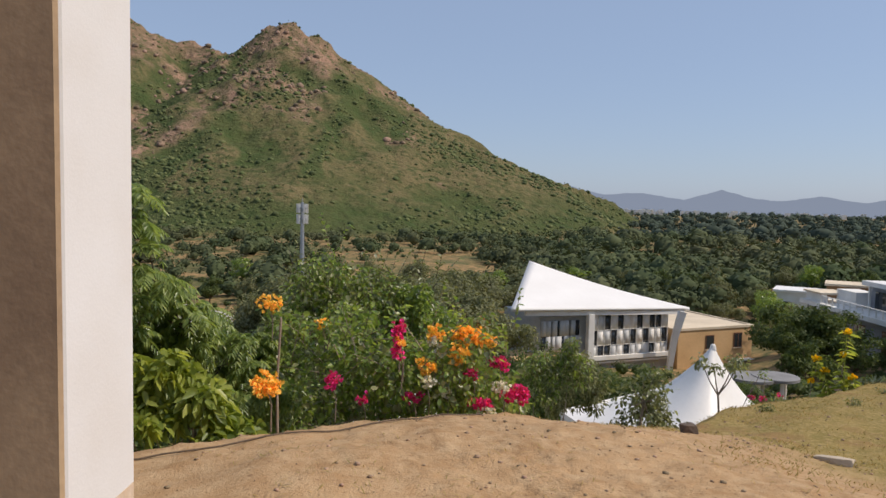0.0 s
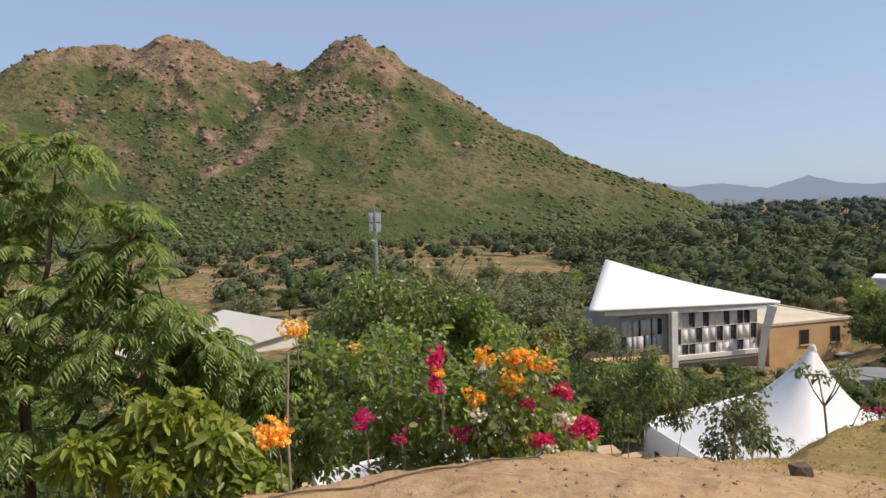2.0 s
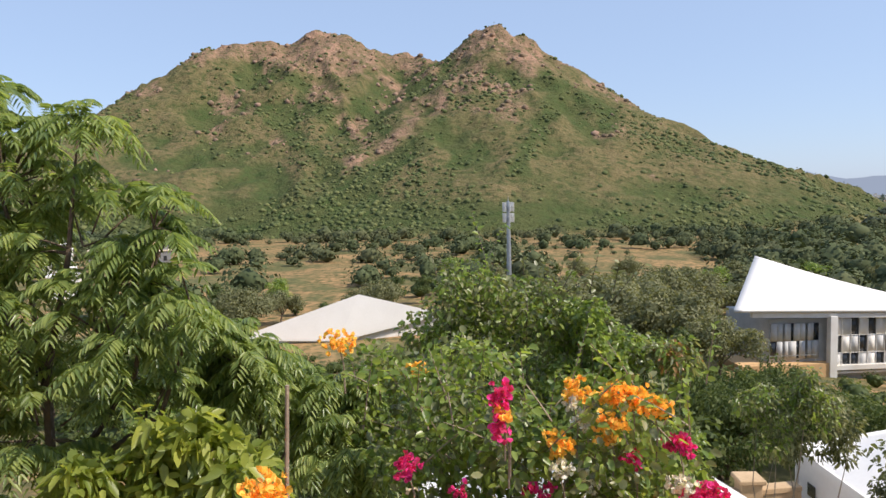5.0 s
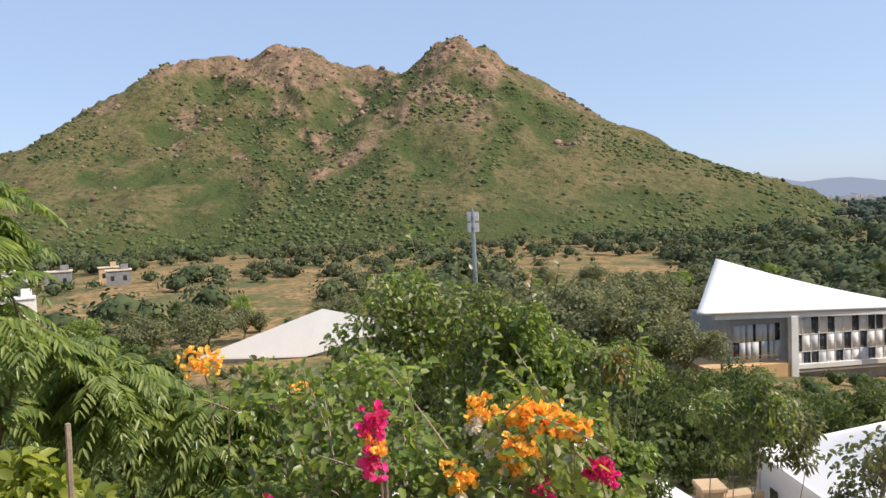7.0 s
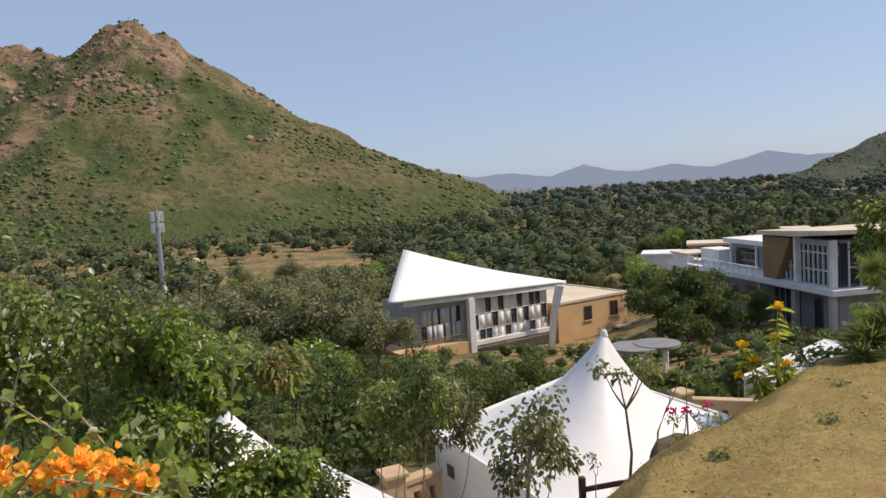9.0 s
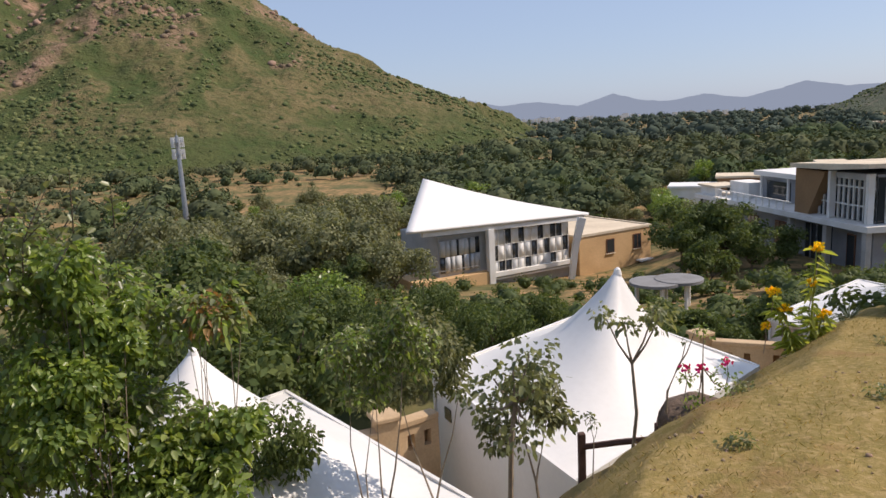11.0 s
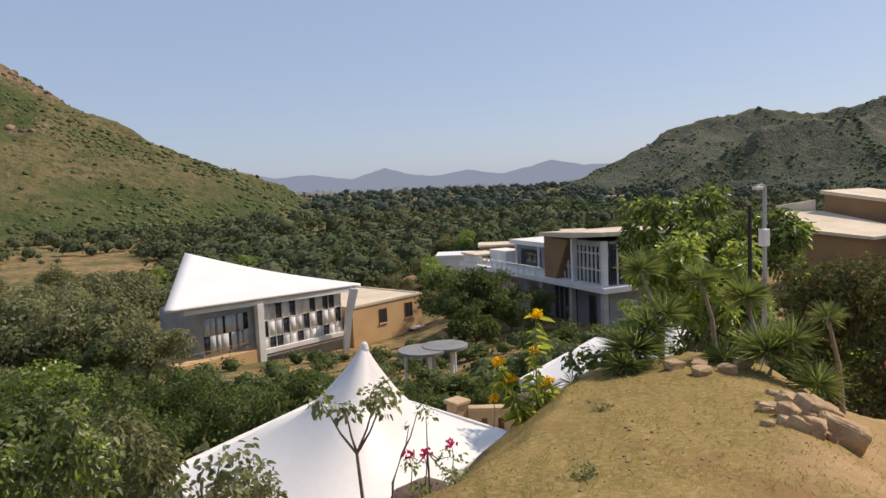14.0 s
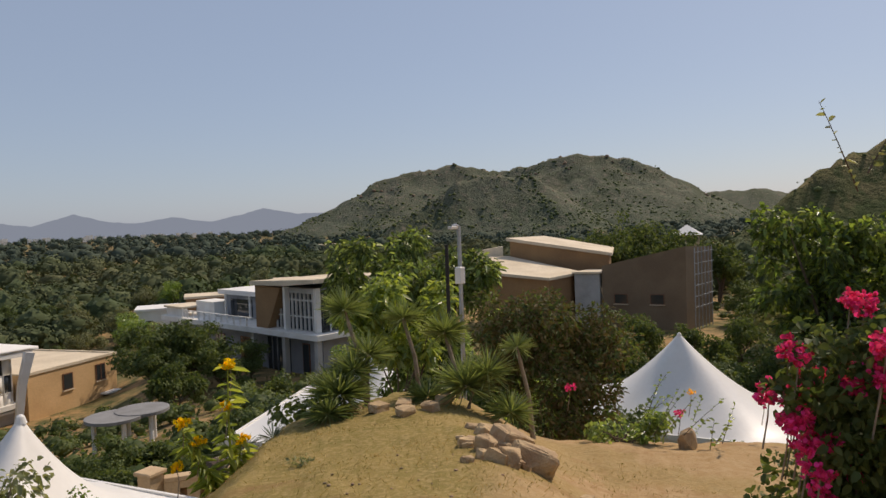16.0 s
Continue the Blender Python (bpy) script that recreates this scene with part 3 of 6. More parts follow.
tent((18.1, 23.6), (18.6, 22.6, -2.9), [(14.6, 24.9), (16.3, 19.2), (21.5, 22.5), (20.0, 28.0)], -5.25, -7.6, "white canvas tent whose edge shows past the grassy mound", None, 1.9)


# ---- garden wall ----
def wall_run(a, b, top, foot, openings, label):
    a, b = Vector((*a, 0)), Vector((*b, 0))
    way = (b - a)
    length = way.length
    turn = math.degrees(math.atan2(way.y, way.x))
    w = thing("garden_wall", (a.x, a.y, foot), label, "wall", turn=turn)
    h = top - foot
    edges = [0.0] + [v for k in openings for v in (k, k + 0.16)] + [length]
    for x0, x1 in zip(edges[0::2], edges[1::2]):
        if x1 - x0 > 0.02:
            part("panel", block(x0, -0.11, h - 0.75, x1, 0.11, h - 0.12), BEIGE_WALL, w)
    part("base", block(0, -0.11, 0, length, 0.11, h - 0.75), BEIGE_WALL, w)
    part("coping", block(0, -0.15, h - 0.12, length, 0.15, h, 0.015), BEIGE_WALL, w, "projecting beige coping")
    for k in openings:
        part("slot_back", block(k, 0.05, h - 0.75, k + 0.16, 0.075, h - 0.12), BROWN_WALL, w)
        part("slot_sill", block(k, -0.11, h - 0.75, k + 0.16, 0.049, h - 0.62), BEIGE_WALL, w)
        part("slot_head", block(k, -0.11, h - 0.3, k + 0.16, 0.049, h - 0.12), BEIGE_WALL, w)
    return w


def wall_pier(x, y, top, foot, side=0.42, turn=15.0):
    w = thing("wall_pier", (x, y, foot), "beige rendered square pier with a flat cap", "pier", "piers of the garden wall", turn)
    k, h = side / 2, top - foot
    part("shaft", block(-k, -k, 0, k, k, h - 0.1, 0.012), BEIGE_WALL, w)
    part("cap", block(-k - 0.06, -k - 0.06, h - 0.1, k + 0.06, k + 0.06, h, 0.02), BEIGE_WALL, w, "overhanging flat cap")
    return w


wall_run((3.12, 19.1), (3.95, 19.5), -4.72, -7.2, (0.2, 0.58), "beige rendered garden wall with slot openings beside the tents")
wall_run((-4.0, 17.3), (2.75, 18.85), -4.72, -7.2, (5.9, 6.4), "beige rendered garden wall with slot openings beside the tents")
wall_pier(2.92, 18.95, -4.45, -7.2)
wall_run((11.95, 23.3), (15.5, 21.3), -5.2, -7.6, (0.35, 0.8, 1.5, 2.1), "beige rendered garden wall behind the pointed tent")
wall_pier(11.7, 23.45, -5.0, -7.6)


# ---- white-roofed pavilion ----
def frame_at(a, b):
    """Origin, along, outward (towards the viewer) for a front from a to b."""
    a, b = Vector((*a, 0)), Vector((*b, 0))
    way = (b - a).normalized()
    return a, way, Vector((way.y, -way.x, 0)), (b - a).length


def front_block(o, way, out, u0, u1, d0, d1, z0, z1, bm=None, bevel=0.0):
    """A block along a front: u along it, d outward from it."""
    q = [o + way * u + out * d for u, d in ((u0, d0), (u1, d0), (u1, d1), (u0, d1))]
    return prism([(p.x, p.y) for p in q], z0, z1, bm, bevel)


def pavilion():
    b = thing("pavilion", (0, 0, 0), "white pavilion with a sharp sweeping white roof and chequered panel front", "building")
    # roof: a sheet between three corners, sagging along the long rear edge
    el, er, tip = Vector((8.03, 73.95, -9.47)), Vector((29.8, 82.8, -10.18)), Vector((11.88, 90.6, -5.7))
    n = 24
    verts, faces = [], []
    for i in range(n + 1):
        for j in range(n + 1):
            u, v = i / n, j / n
            front = el.lerp(er, u)
            rear = tip.lerp(er, u ** 0.92)
            q = front.lerp(rear, v)
            q.z -= 0.45 * math.sin(math.pi * u) * v * (1 - 0.3 * u)
            verts.append(q)
    for i in range(n):
        for j in range(n):
            k = i * (n + 1) + j
            faces.append((k, k + n + 1, k + n + 2, k + 1))
    lower = [(v[0], v[1], v[2] - 0.28) for v in verts]
    m = len(verts)
    faces += [(k[3] + m, k[2] + m, k[1] + m, k[0] + m) for k in faces]
    rim = [i * (n + 1) for i in range(n + 1)] + [n * (n + 1) + j for j in range(1, n + 1)] + [i * (n + 1) + n for i in range(n - 1, -1, -1)] + [j for j in range(n - 1, 0, -1)]
    faces += [(p, p + m, q + m, q) for p, q in zip(rim, rim[1:] + rim[:1])]
    attach("roof", mesh_np("roof", [tuple(v) for v in verts] + lower, faces, WHITE_ROOF), b, "sharp white sweeping roof")
    o, way, out, length = frame_at((9.2, 75.6), (28.9, 83.3))
    part("eave_beam", front_block(o, way, out, 0.3, length, 0.35, 0.75, [-10.35, -10.95, -10.95, -10.35], [-9.86, -10.5, -10.5, -9.86]), WHITE_WALL, b)
    part("column", front_block(o, way, out, 8.0, 8.75, 0.3, 0.95, -17.4, -10.45, bevel=0.03), WHITE_WALL, b)
    lean = tube([(27.0, 80.9, -17.3), (27.5, 80.9, -13.5), (28.3, 80.9, -10.4)], [0.42, 0.46, 0.55], 4)
    part("leaning_column", lean, WHITE_WALL, b, "slanting white column under the roof corner")
    # main hall behind
    part("hall_wall", front_block(o, way, out, 2.6, length - 1.5, -9.0, -0.35, -17.6, -10.8), SLAB_PAINT_PALE, b)
    part("plinth", front_block(o, way, out, -0.6, 8.6, -4.0, 0.8, -19.5, -15.0), ORANGE_WALL, b, "ochre base of the pavilion")
    part("floor_edge", front_block(o, way, out, -0.8, length - 1.0, -0.3, 0.6, -15.75, -15.3), WHITE_WALL, b)
    # chequered screen: light panels and dark glass, in frames
    cols, rows = 12, 3
    w, h = 10.4 / cols, 5.15 / rows
    light = mesh_np("panel", *box_arrays(0, -0.10, 0, w - 0.04, 0, h - 0.04), WHITE_WALL)
    dark = mesh_np("window_pane", *box_arrays(0, -0.02, 0, w - 0.04, 0.03, h - 0.04), WINDOW_DARK)
    dull = mesh_np("panel", *box_arrays(0, -0.10, 0, w - 0.04, 0, h - 0.04), SCREEN_GREY)
    openings = {(2, 2), (4, 2), (7, 2), (9, 2), (10, 2), (0, 1), (3, 1), (6, 1), (8, 1), (11, 1), (1, 0), (2, 0), (5, 0), (9, 0)}
    turn = math.degrees(math.atan2(way.y, way.x))
    for i in range(cols):
        for j in range(rows):
            q = o + way * (8.8 + i * w) + out * 0.12
            ob = attach("window_pane" if (i, j) in openings else "panel", dark if (i, j) in openings else light if (i + j) % 3 else dull, b)
            ob.matrix_local = pose(q.x, q.y, -15.85 + j * h, 0, 0, turn)
    for i in range(cols + 1):
        part("mullion", front_block(o, way, out, 8.8 + i * w - 0.04, 8.8 + i * w, 0.1, 0.27, -15.95, -10.9), WHITE_WALL, b)
    for j in range(rows + 1):
        part("transom", front_block(o, way, out, 8.8, 19.2, 0.1, 0.262, -15.89 + j * h, -15.85 + j * h), WHITE_WALL, b)
    part("screen_sill", front_block(o, way, out, 8.76, 19.3, 0.0, 0.4, -16.15, -15.95), WHITE_WALL, b)
    for i in range(8):
        for j in range(2):
            q = o + way * (2.7 + i * w * 0.66) + out * -0.22
            gap = (i * 7 + j * 3) % 4 == 0
            ob = attach("window_pane" if gap else "panel", dark if gap else dull, b)
            ob.matrix_local = pose(q.x, q.y, -14.6 + j * h, 0, 0, turn)
    part("terrace_rail", front_block(o, way, out, 0.6, 6.9, 0.5, 0.56, -14.2, -14.12), STEEL, b)


def box_arrays(x0, y0, z0, x1, y1, z1):
    v = [(x, y, z) for z in (z0, z1) for y in (y0, y1) for x in (x0, x1)]
    return v, [(0, 2, 3, 1), (4, 5, 7, 6), (0, 1, 5, 4), (1, 3, 7, 5), (3, 2, 6, 7), (2, 0, 4, 6)]


pavilion()


def set_window(parent, o, way, out, u, d, z, w, h, bars=0):
    """A framed dark window standing proud of a front."""
    part("window_frame", front_block(o, way, out, u, u + w, d, d + 0.07, z, z + h), FRAME_WOOD, parent)
    part("window_pane", front_block(o, way, out, u + 0.09, u + w - 0.09, d + 0.071, d + 0.085, z + 0.09, z + h - 0.09), WINDOW_DARK, parent)
    part("window_sill", front_block(o, way, out, u - 0.08, u + w + 0.08, d, d + 0.16, z - 0.1, z - 0.002), DULL_ROOF, parent)
    for k in range(bars):
        x = u + (k + 1) * w / (bars + 1)
        part("window_bar", front_block(o, way, out, x - 0.03, x + 0.03, d + 0.086, d + 0.11, z, z + h), FRAME_WOOD, parent)


def ochre_block():
    b = thing("ochre_house", (0, 0, 0), "ochre plastered flat-roofed block beside the white pavilion", "building")
    o, way, out, length = frame_at((28.4, 82.2), (38.9, 86.5))
    part("wall", front_block(o, way, out, 0, length, -12, 0, -20.0, -12.9), ORANGE_WALL, b)
    part("parapet", front_block(o, way, out, -0.1, length + 0.1, -0.3, 0.1, -12.9, -12.62), DULL_ROOF, b)
    part("parapet", front_block(o, way, out, length - 0.2, length + 0.1, -12, -0.31, -12.9, -12.62), DULL_ROOF, b)
    part("roof", front_block(o, way, out, 0, length - 0.2, -12, -0.31, -12.9, -12.75), DULL_ROOF, b, "dusty pale flat roof")
    set_window(b, o, way, out, 4.1, 0.0, -15.3, 1.25, 1.7)
    set_window(b, o, way, out, 8.4, 0.0, -15.3, 1.3, 1.8, 1)
    part("door", front_block(o, way, out, 9.2, 10.7, 0, 0.06, -19.9, -16.9), DARK_STEEL, b, "dark doorway")
    part("canopy", front_block(o, way, out, 8.9, 11.0, 0, 0.9, -16.85, -16.7), WHITE_WALL, b)


ochre_block()


def round_canopy(x, y, z, radius, foot):
    c = thing("round_canopy", (x, y, foot), "round grey concrete canopy on short white legs", "canopy", "round garden canopies")
    bm = tube([(0, 0, z - foot - 0.18), (0, 0, z - foot - 0.16), (0, 0, z - foot), (0, 0, z - foot + 0.01)], [radius - 0.08, radius, radius, radius - 0.06], 36)
    part("disc", bm, CONCRETE, c)
    for k in range(3):
        a = k * 2.094 + 0.5
        q = (radius * 0.7 * math.cos(a), radius * 0.7 * math.sin(a))
        part("leg", tube([(*q, 0), (*q, z - foot - 0.17)], [0.12, 0.12], 10), WHITE_WALL, c)
    return c


round_canopy(20.3, 44.9, -9.05, 1.5, ground_at(20.2, 44.9))
round_canopy(21.8, 44.9, -9.0, 1.4, ground_at(21.9, 44.9))


# ---- glazed hall with brown gable ----
# grey in place of white paint: shade put into the hall columns' colour
SHADE_GREY = material("shade_grey_paint", (0.48, 0.47, 0.45), 0.85, other=(0.36, 0.35, 0.33), scale=0.8, mix=0.5, fine=12, bump=0.05)


def glazed_hall():
    b = thing("glazed_hall", (40, 65, -13), "modern hall with brown gable, tall glazing and shaded lower storey", "building")
    b.matrix_world = pose(0, 0, 0)
    o, way, out, length = frame_at((40.4, 78.4), (39.7, 52.0))
    put = lambda name, mat, *box, label="": part(name, front_block(o, way, out, *box), mat, b, label)
    put("lower_wall", GREY_WALL, 1.5, 25.2, -11, -1.6, -13.8, -8.72)
    put("slab", WHITE_WALL, -0.2, 26.6, -11.5, 0.0, -8.7, -8.25, label="white floor slab edge")
    for u in (1.2, 16.4, 21.2, 25.7):
        put("column", SHADE_GREY, u, u + 0.45, -0.75, -0.3, -13.8, -8.71)
    for u, w in ((2.6, 2.2), (8.0, 1.8), (12.6, 2.4)):
        set_window(b, o, way, out, u, -1.6, -12.0, w, 2.4, 2)
    put("glass_screen", WINDOW_DARK, 17.2, 20.6, -1.59, -1.5, -13.4, -9.2, label="dark glass under the slab")
    for k in range(5):
        put("glass_bar", GREY_WALL, 17.2 + k * 0.8, 17.28 + k * 0.8, -1.49, -1.4, -13.4, -9.2)
    set_window(b, o, way, out, 22.4, -1.6, -12.6, 1.0, 3.2)
    # upper hall: brown gable on a slant, glazing to the corner
    put("upper_core", GREY_WALL, 17.6, 25.4, -10.4, -1.5, -8.24, -4.6)
    bm = bmesh.new()
    edge = [(17.1, -8.24), (18.9, -8.24), (20.6, -5.2), (20.9, -4.6), (17.1, -4.5)]
    va = [bm.verts.new(o + way * u + out * -0.5 + Vector((0, 0, z))) for u, z in edge]
    vb = [bm.verts.new(o + way * u + out * -1.45 + Vector((0, 0, z))) for u, z in edge]
    bm.faces.new(va), bm.faces.new(vb[::-1])
    for k in range(5):
        bm.faces.new((va[k], vb[k], vb[(k + 1) % 5], va[(k + 1) % 5]))
    bmesh.ops.recalc_face_normals(bm, faces=bm.faces)
    part("gable_cladding", bm, BROWN_WALL, b, "brown clad slanting gable")
    put("side_cladding", BROWN_WALL, 17.1, 17.58, -10.5, -1.46, -8.24, -4.5)
    put("glazing", WINDOW_DARK, 18.4, 25.5, -1.49, -1.38, -8.2, -4.7, label="tall dark glazing")
    for k in range(11):
        put("mullion", WHITE_WALL, 19.2 + k * 0.58, 19.28 + k * 0.58, -1.37, -1.2, -8.24, -4.65)
    for z in (-7.1, -5.7):
        put("transom", WHITE_WALL, 18.8, 25.5, -1.365, -1.22, z, z + 0.10)
    put("head_panel", SHADE_GREY, 21.4, 25.3, -1.36, -1.1, -5.05, -4.6, label="pale panel under the roof")
    for u in (21.0, 25.3):
        put("pier", WHITE_WALL, u, u + 0.32, -1.2, -0.7, -8.24, -4.5)
    # the end that faces the garden
    put("end_glazing", WINDOW_DARK, 25.41, 25.5, -9.8, -1.6, -8.2, -4.8)
    for k in range(8):
        put("end_mullion", WHITE_WALL, 25.51, 25.62, -9.6 + k * 1.05, -9.5 + k * 1.05, -8.24, -4.7)
    bm = bmesh.new()
    rim = [(16.8, -11.0, -4.55), (26.3, -11.0, -4.3), (26.5, 0.1, -4.0), (22.0, 0.0, -4.35), (16.7, -0.2, -4.45)]
    lo = [bm.verts.new(o + way * u + out * d + Vector((0, 0, z))) for u, d, z in rim]
    hi = [bm.verts.new(v.co + Vector((0, 0, 0.34))) for v in lo]
    bm.faces.new(hi), bm.faces.new(lo[::-1])
    for k in range(5):
        bm.faces.new((lo[k], lo[(k + 1) % 5], hi[(k + 1) % 5], hi[k]))
    bmesh.ops.recalc_face_normals(bm, faces=bm.faces)
    part("roof", bm, DULL_ROOF, b, "pale sloping roof")
    # roof terrace: parapet, boxes and rail
    put("parapet", WHITE_WALL, -0.2, 3.6, -1.0, -0.7, -8.24, -7.4)
    put("terrace_canopy", DULL_ROOF, -0.1, 3.8, -3.5, -0.3, -7.39, -7.2)
    put("white_box", WHITE_WALL, 3.6, 7.2, -4.2, -2.0, -8.24, -6.7)
    put("stair_block", GREY_WALL, 7.3, 17.0, -10, -3.4, -8.24, -5.9)
    put("stair_roof", WHITE_ROOF, 7.0, 17.05, -10.2, -2.6, -5.9, -5.45)
    put("shaded_window", WINDOW_DARK, 8.2, 12.0, -3.39, -3.3, -8.1, -6.4)
    for u in (8.0, 12.4, 15.8):
        put("terrace_post", WHITE_WALL, u, u + 0.18, -2.9, -2.72, -8.24, -5.91)
    for k in range(12):
        put("rail_post", WHITE_WALL, 3.9 + k * 1.08, 4.02 + k * 1.08, -0.32, -0.2, -8.24, -7.5)
    put("hand_rail", WHITE_WALL, 3.9, 16.9, -0.32, -0.2, -7.5, -7.42)


glazed_hall()


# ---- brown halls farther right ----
# brown cladding made darker and greyer: the big wall's shade is painted in
SHADED_BROWN = material("shaded_brown_wall", (0.23, 0.165, 0.105), 0.9, other=(0.18, 0.125, 0.08), scale=0.3, mix=0.5, fine=8)


def brown_halls():
    b = thing("brown_hall", (0, 0, 0), "low brown halls with pale flat roofs among trees", "building")

    def slab(name, pts, z0, z1, mat, label=""):
        part(name, prism(pts, z0, z1), mat, b, label)

    low = [(76.9, 64.6), (71.0, 57.6), (72.3, 50.4), (80.3, 50.7), (79.9, 61.4)]
    slab("low_wall", [(77.0, 64.0), (71.5, 57.5), (72.7, 50.8), (80.0, 51.0), (79.7, 61.2)], -14, [-4.6, -6.1, -6.65, -6.6, -4.8], BROWN_WALL)
    slab("low_roof", low, [-4.5, -6.05, -6.6, -6.5, -4.7], [-4.1, -5.7, -6.3, -6.2, -4.3], DULL_ROOF, "pale sloping roof sheet")
    slab("upstand", [(76.5, 65.0), (79.5, 62.0), (79.9, 62.4), (76.9, 65.4)], -6, [-3.6, -3.0, -3.0, -3.6], DULL_ROOF)
    slab("upper_wall", [(80.0, 61.2), (84.0, 49.0), (93.2, 53.4), (91.2, 62.6)], -14, [-2.3, -4.45, -4.2, -2.45], BROWN_WALL, "brown clerestory wall")
    slab("upper_roof", [(79.7, 61.6), (83.8, 48.4), (93.7, 53.2), (91.5, 63.2)], [-2.3, -4.45, -4.25, -2.45], [-1.9, -4.08, -3.85, -2.05], DULL_ROOF, "pale flat roof sheet")
    slab("link", [(77.9, 50.4), (79.4, 47.9), (83.0, 48.6), (82.0, 50.6)], -14, -6.3, SHADE_GREY)
    slab("link_roof", [(77.6, 50.6), (79.2, 47.6), (83.4, 48.2), (82.2, 51.0)], -6.3, -6.05, DULL_ROOF)
    slab("big_wall", [(79.7, 47.7), (81.8, 38.3), (90.3, 38.4), (88.2, 48.2)], -14, [-5.4, -3.2, -3.6, -5.8], SHADED_BROWN, "large plain brown wall with shade in its colour")
    o, way, out, length = frame_at((79.7, 47.7), (81.8, 38.3))
    for u in (1.4, 5.6):
        set_window(b, o, way, out, u, 0.0, -9.9, 1.6, 1.2)
    o, way, out, length = frame_at((81.8, 38.3), (90.3, 38.4))
    for k in range(6):
        part("scaffold_pole", front_block(o, way, out, 0.4 + k * 1.1, 0.48 + k * 1.1, 0.8, 0.88, -14, -3.4), STEEL, b)
    for k in range(6):
        part("scaffold_rail", front_block(o, way, out, 0.3, 6.2, 0.885, 0.95, -10.2 + k * 1.25, -10.13 + k * 1.25), STEEL, b)


brown_halls()


# ---- hipped white roof on the left, town and huts ----
def net_house():
    b = thing("net_house", (0, 0, 0), "white-roofed shed with netted pale walls among the trees", "building")
    pts = [Vector((-52.0, 83.1, -16.6)), Vector((-40.2, 90.0, -17.6)), Vector((-28.0, 98.5, -15.0)), Vector((-38.1, 91.9, -11.6))]
    l, m, r, top = pts
    bm = bmesh.new()
    back = Vector((-46, 100, -15.5))
    v = [bm.verts.new(p) for p in (l, m, r, back, top)]
    for a, c in ((0, 1), (1, 2), (2, 3), (3, 0)):
        bm.faces.new((v[a], v[c], v[4]))
    geo = bmesh.ops.extrude_face_region(bm, geom=bm.faces[:])
    bmesh.ops.translate(bm, verts=[g for g in geo["geom"] if isinstance(g, bmesh.types.BMVert)], vec=(0, 0, 0.25))
    bmesh.ops.recalc_face_normals(bm, faces=bm.faces)
    part("roof", bm, WHITE_ROOF, b, "white hipped roof")
    for a, c in ((l, m), (m, r)):
        o, way, out, length = frame_at((a.x, a.y), (c.x, c.y))
        zz = [a.z - 0.05, c.z - 0.05, c.z - 0.05, a.z - 0.05]
        q = [o + out * -0.6, o + way * length + out * -0.6, o + way * length + out * -0.9, o + out * -0.9]
        part("wall", prism([(p.x, p.y) for p in q], -24, zz), WHITE_WALL, b, "pale netted wall")
        k = 0.0
        while k < length:
            part("post", front_block(o, way, out, k, k + 0.12, -0.59, -0.45, -23, min(a.z, c.z) - 0.05), STEEL, b)
            k += 1.9
        for z in (-18.6, -19.6, -20.8):
            part("net_rope", front_block(o, way, out, 0, length, -0.44, -0.40, z, z + 0.06), CONCRETE, b)


net_house()


def hut(x, y, w, d, h, mat, roof, label, turn=0.0, top=None):
    z = ground_at(x, y) - 0.5
    h = top - z if top else h
    b = thing("hut", (x, y, z), label, "house", "distant houses in the valley", turn)
    part("wall", block(-w / 2, -d / 2, 0, w / 2, d / 2, h), mat, b)
    part("roof", block(-w / 2 - 0.3, -d / 2 - 0.3, h, w / 2 + 0.3, d / 2 + 0.3, h + 0.35), roof, b)
    for k in range(2):
        part("window", block(-w / 4 + k * w / 2 - 0.5, -d / 2 - 0.05, h * 0.4, -w / 4 + k * w / 2 + 0.5, -d / 2 - 0.003, h * 0.7), WINDOW_DARK, b)
    if not top:
        part("stair_head", block(w * 0.1, -d * 0.2, h + 0.352, w * 0.4, d * 0.3, h + 1.9), mat, b)
    return b


hut(-171, 171, 8, 6, 7.0, WHITE_WALL, WHITE_ROOF, "white distant village house with a flat roof", 40)
hut(-163, 180, 7, 6, 6.0, CONCRETE, DULL_ROOF, "grey distant village house with a flat roof", 40)
hut(-166, 205, 6, 5, 5.5, BEIGE_WALL, DULL_ROOF, "sand coloured distant village house", 40)
hut(-150, 190, 7, 5, 5.0, CONCRETE, DULL_ROOF, "small grey distant village house", 40)
hut(-120, 123, 6, 5, 5.0, WHITE_WALL, WHITE_ROOF, "small white distant hut", 40)
hut(58.7, 114, 7, 6, 0, WHITE_WALL, WHITE_ROOF, "low white distant building among trees", -30, -11.6)
hut(67.9, 114.7, 8, 6, 0, BROWN_WALL, DULL_ROOF, "low brown distant building among trees", -30, -10.6)
hut(81.5, 112, 4, 4, 0, BEIGE_WALL, DULL_ROOF, "small pale roofed distant building among trees", -30, -9.0)
kiosk = thing("kiosk", (143.2, 62.4, -9.6), "pale pointed roof of a small building among trees", "house", "distant houses in the valley", 20)
part("wall", block(-2.4, -2.4, 0, 2.4, 2.4, 5.7), BEIGE_WALL, kiosk)
bm = bmesh.new()
bmesh.ops.create_cone(bm, cap_ends=True, segments=4, radius1=4.2, radius2=0.1, depth=2.0, matrix=pose(0, 0, 6.71, 0, 0, 45))
part("roof", bm, WHITE_ROOF, kiosk)
hut(363, 436, 22, 12, 0, BEIGE_WALL, DULL_ROOF, "distant sand coloured building at the foot of the hills", -30, -14.5)


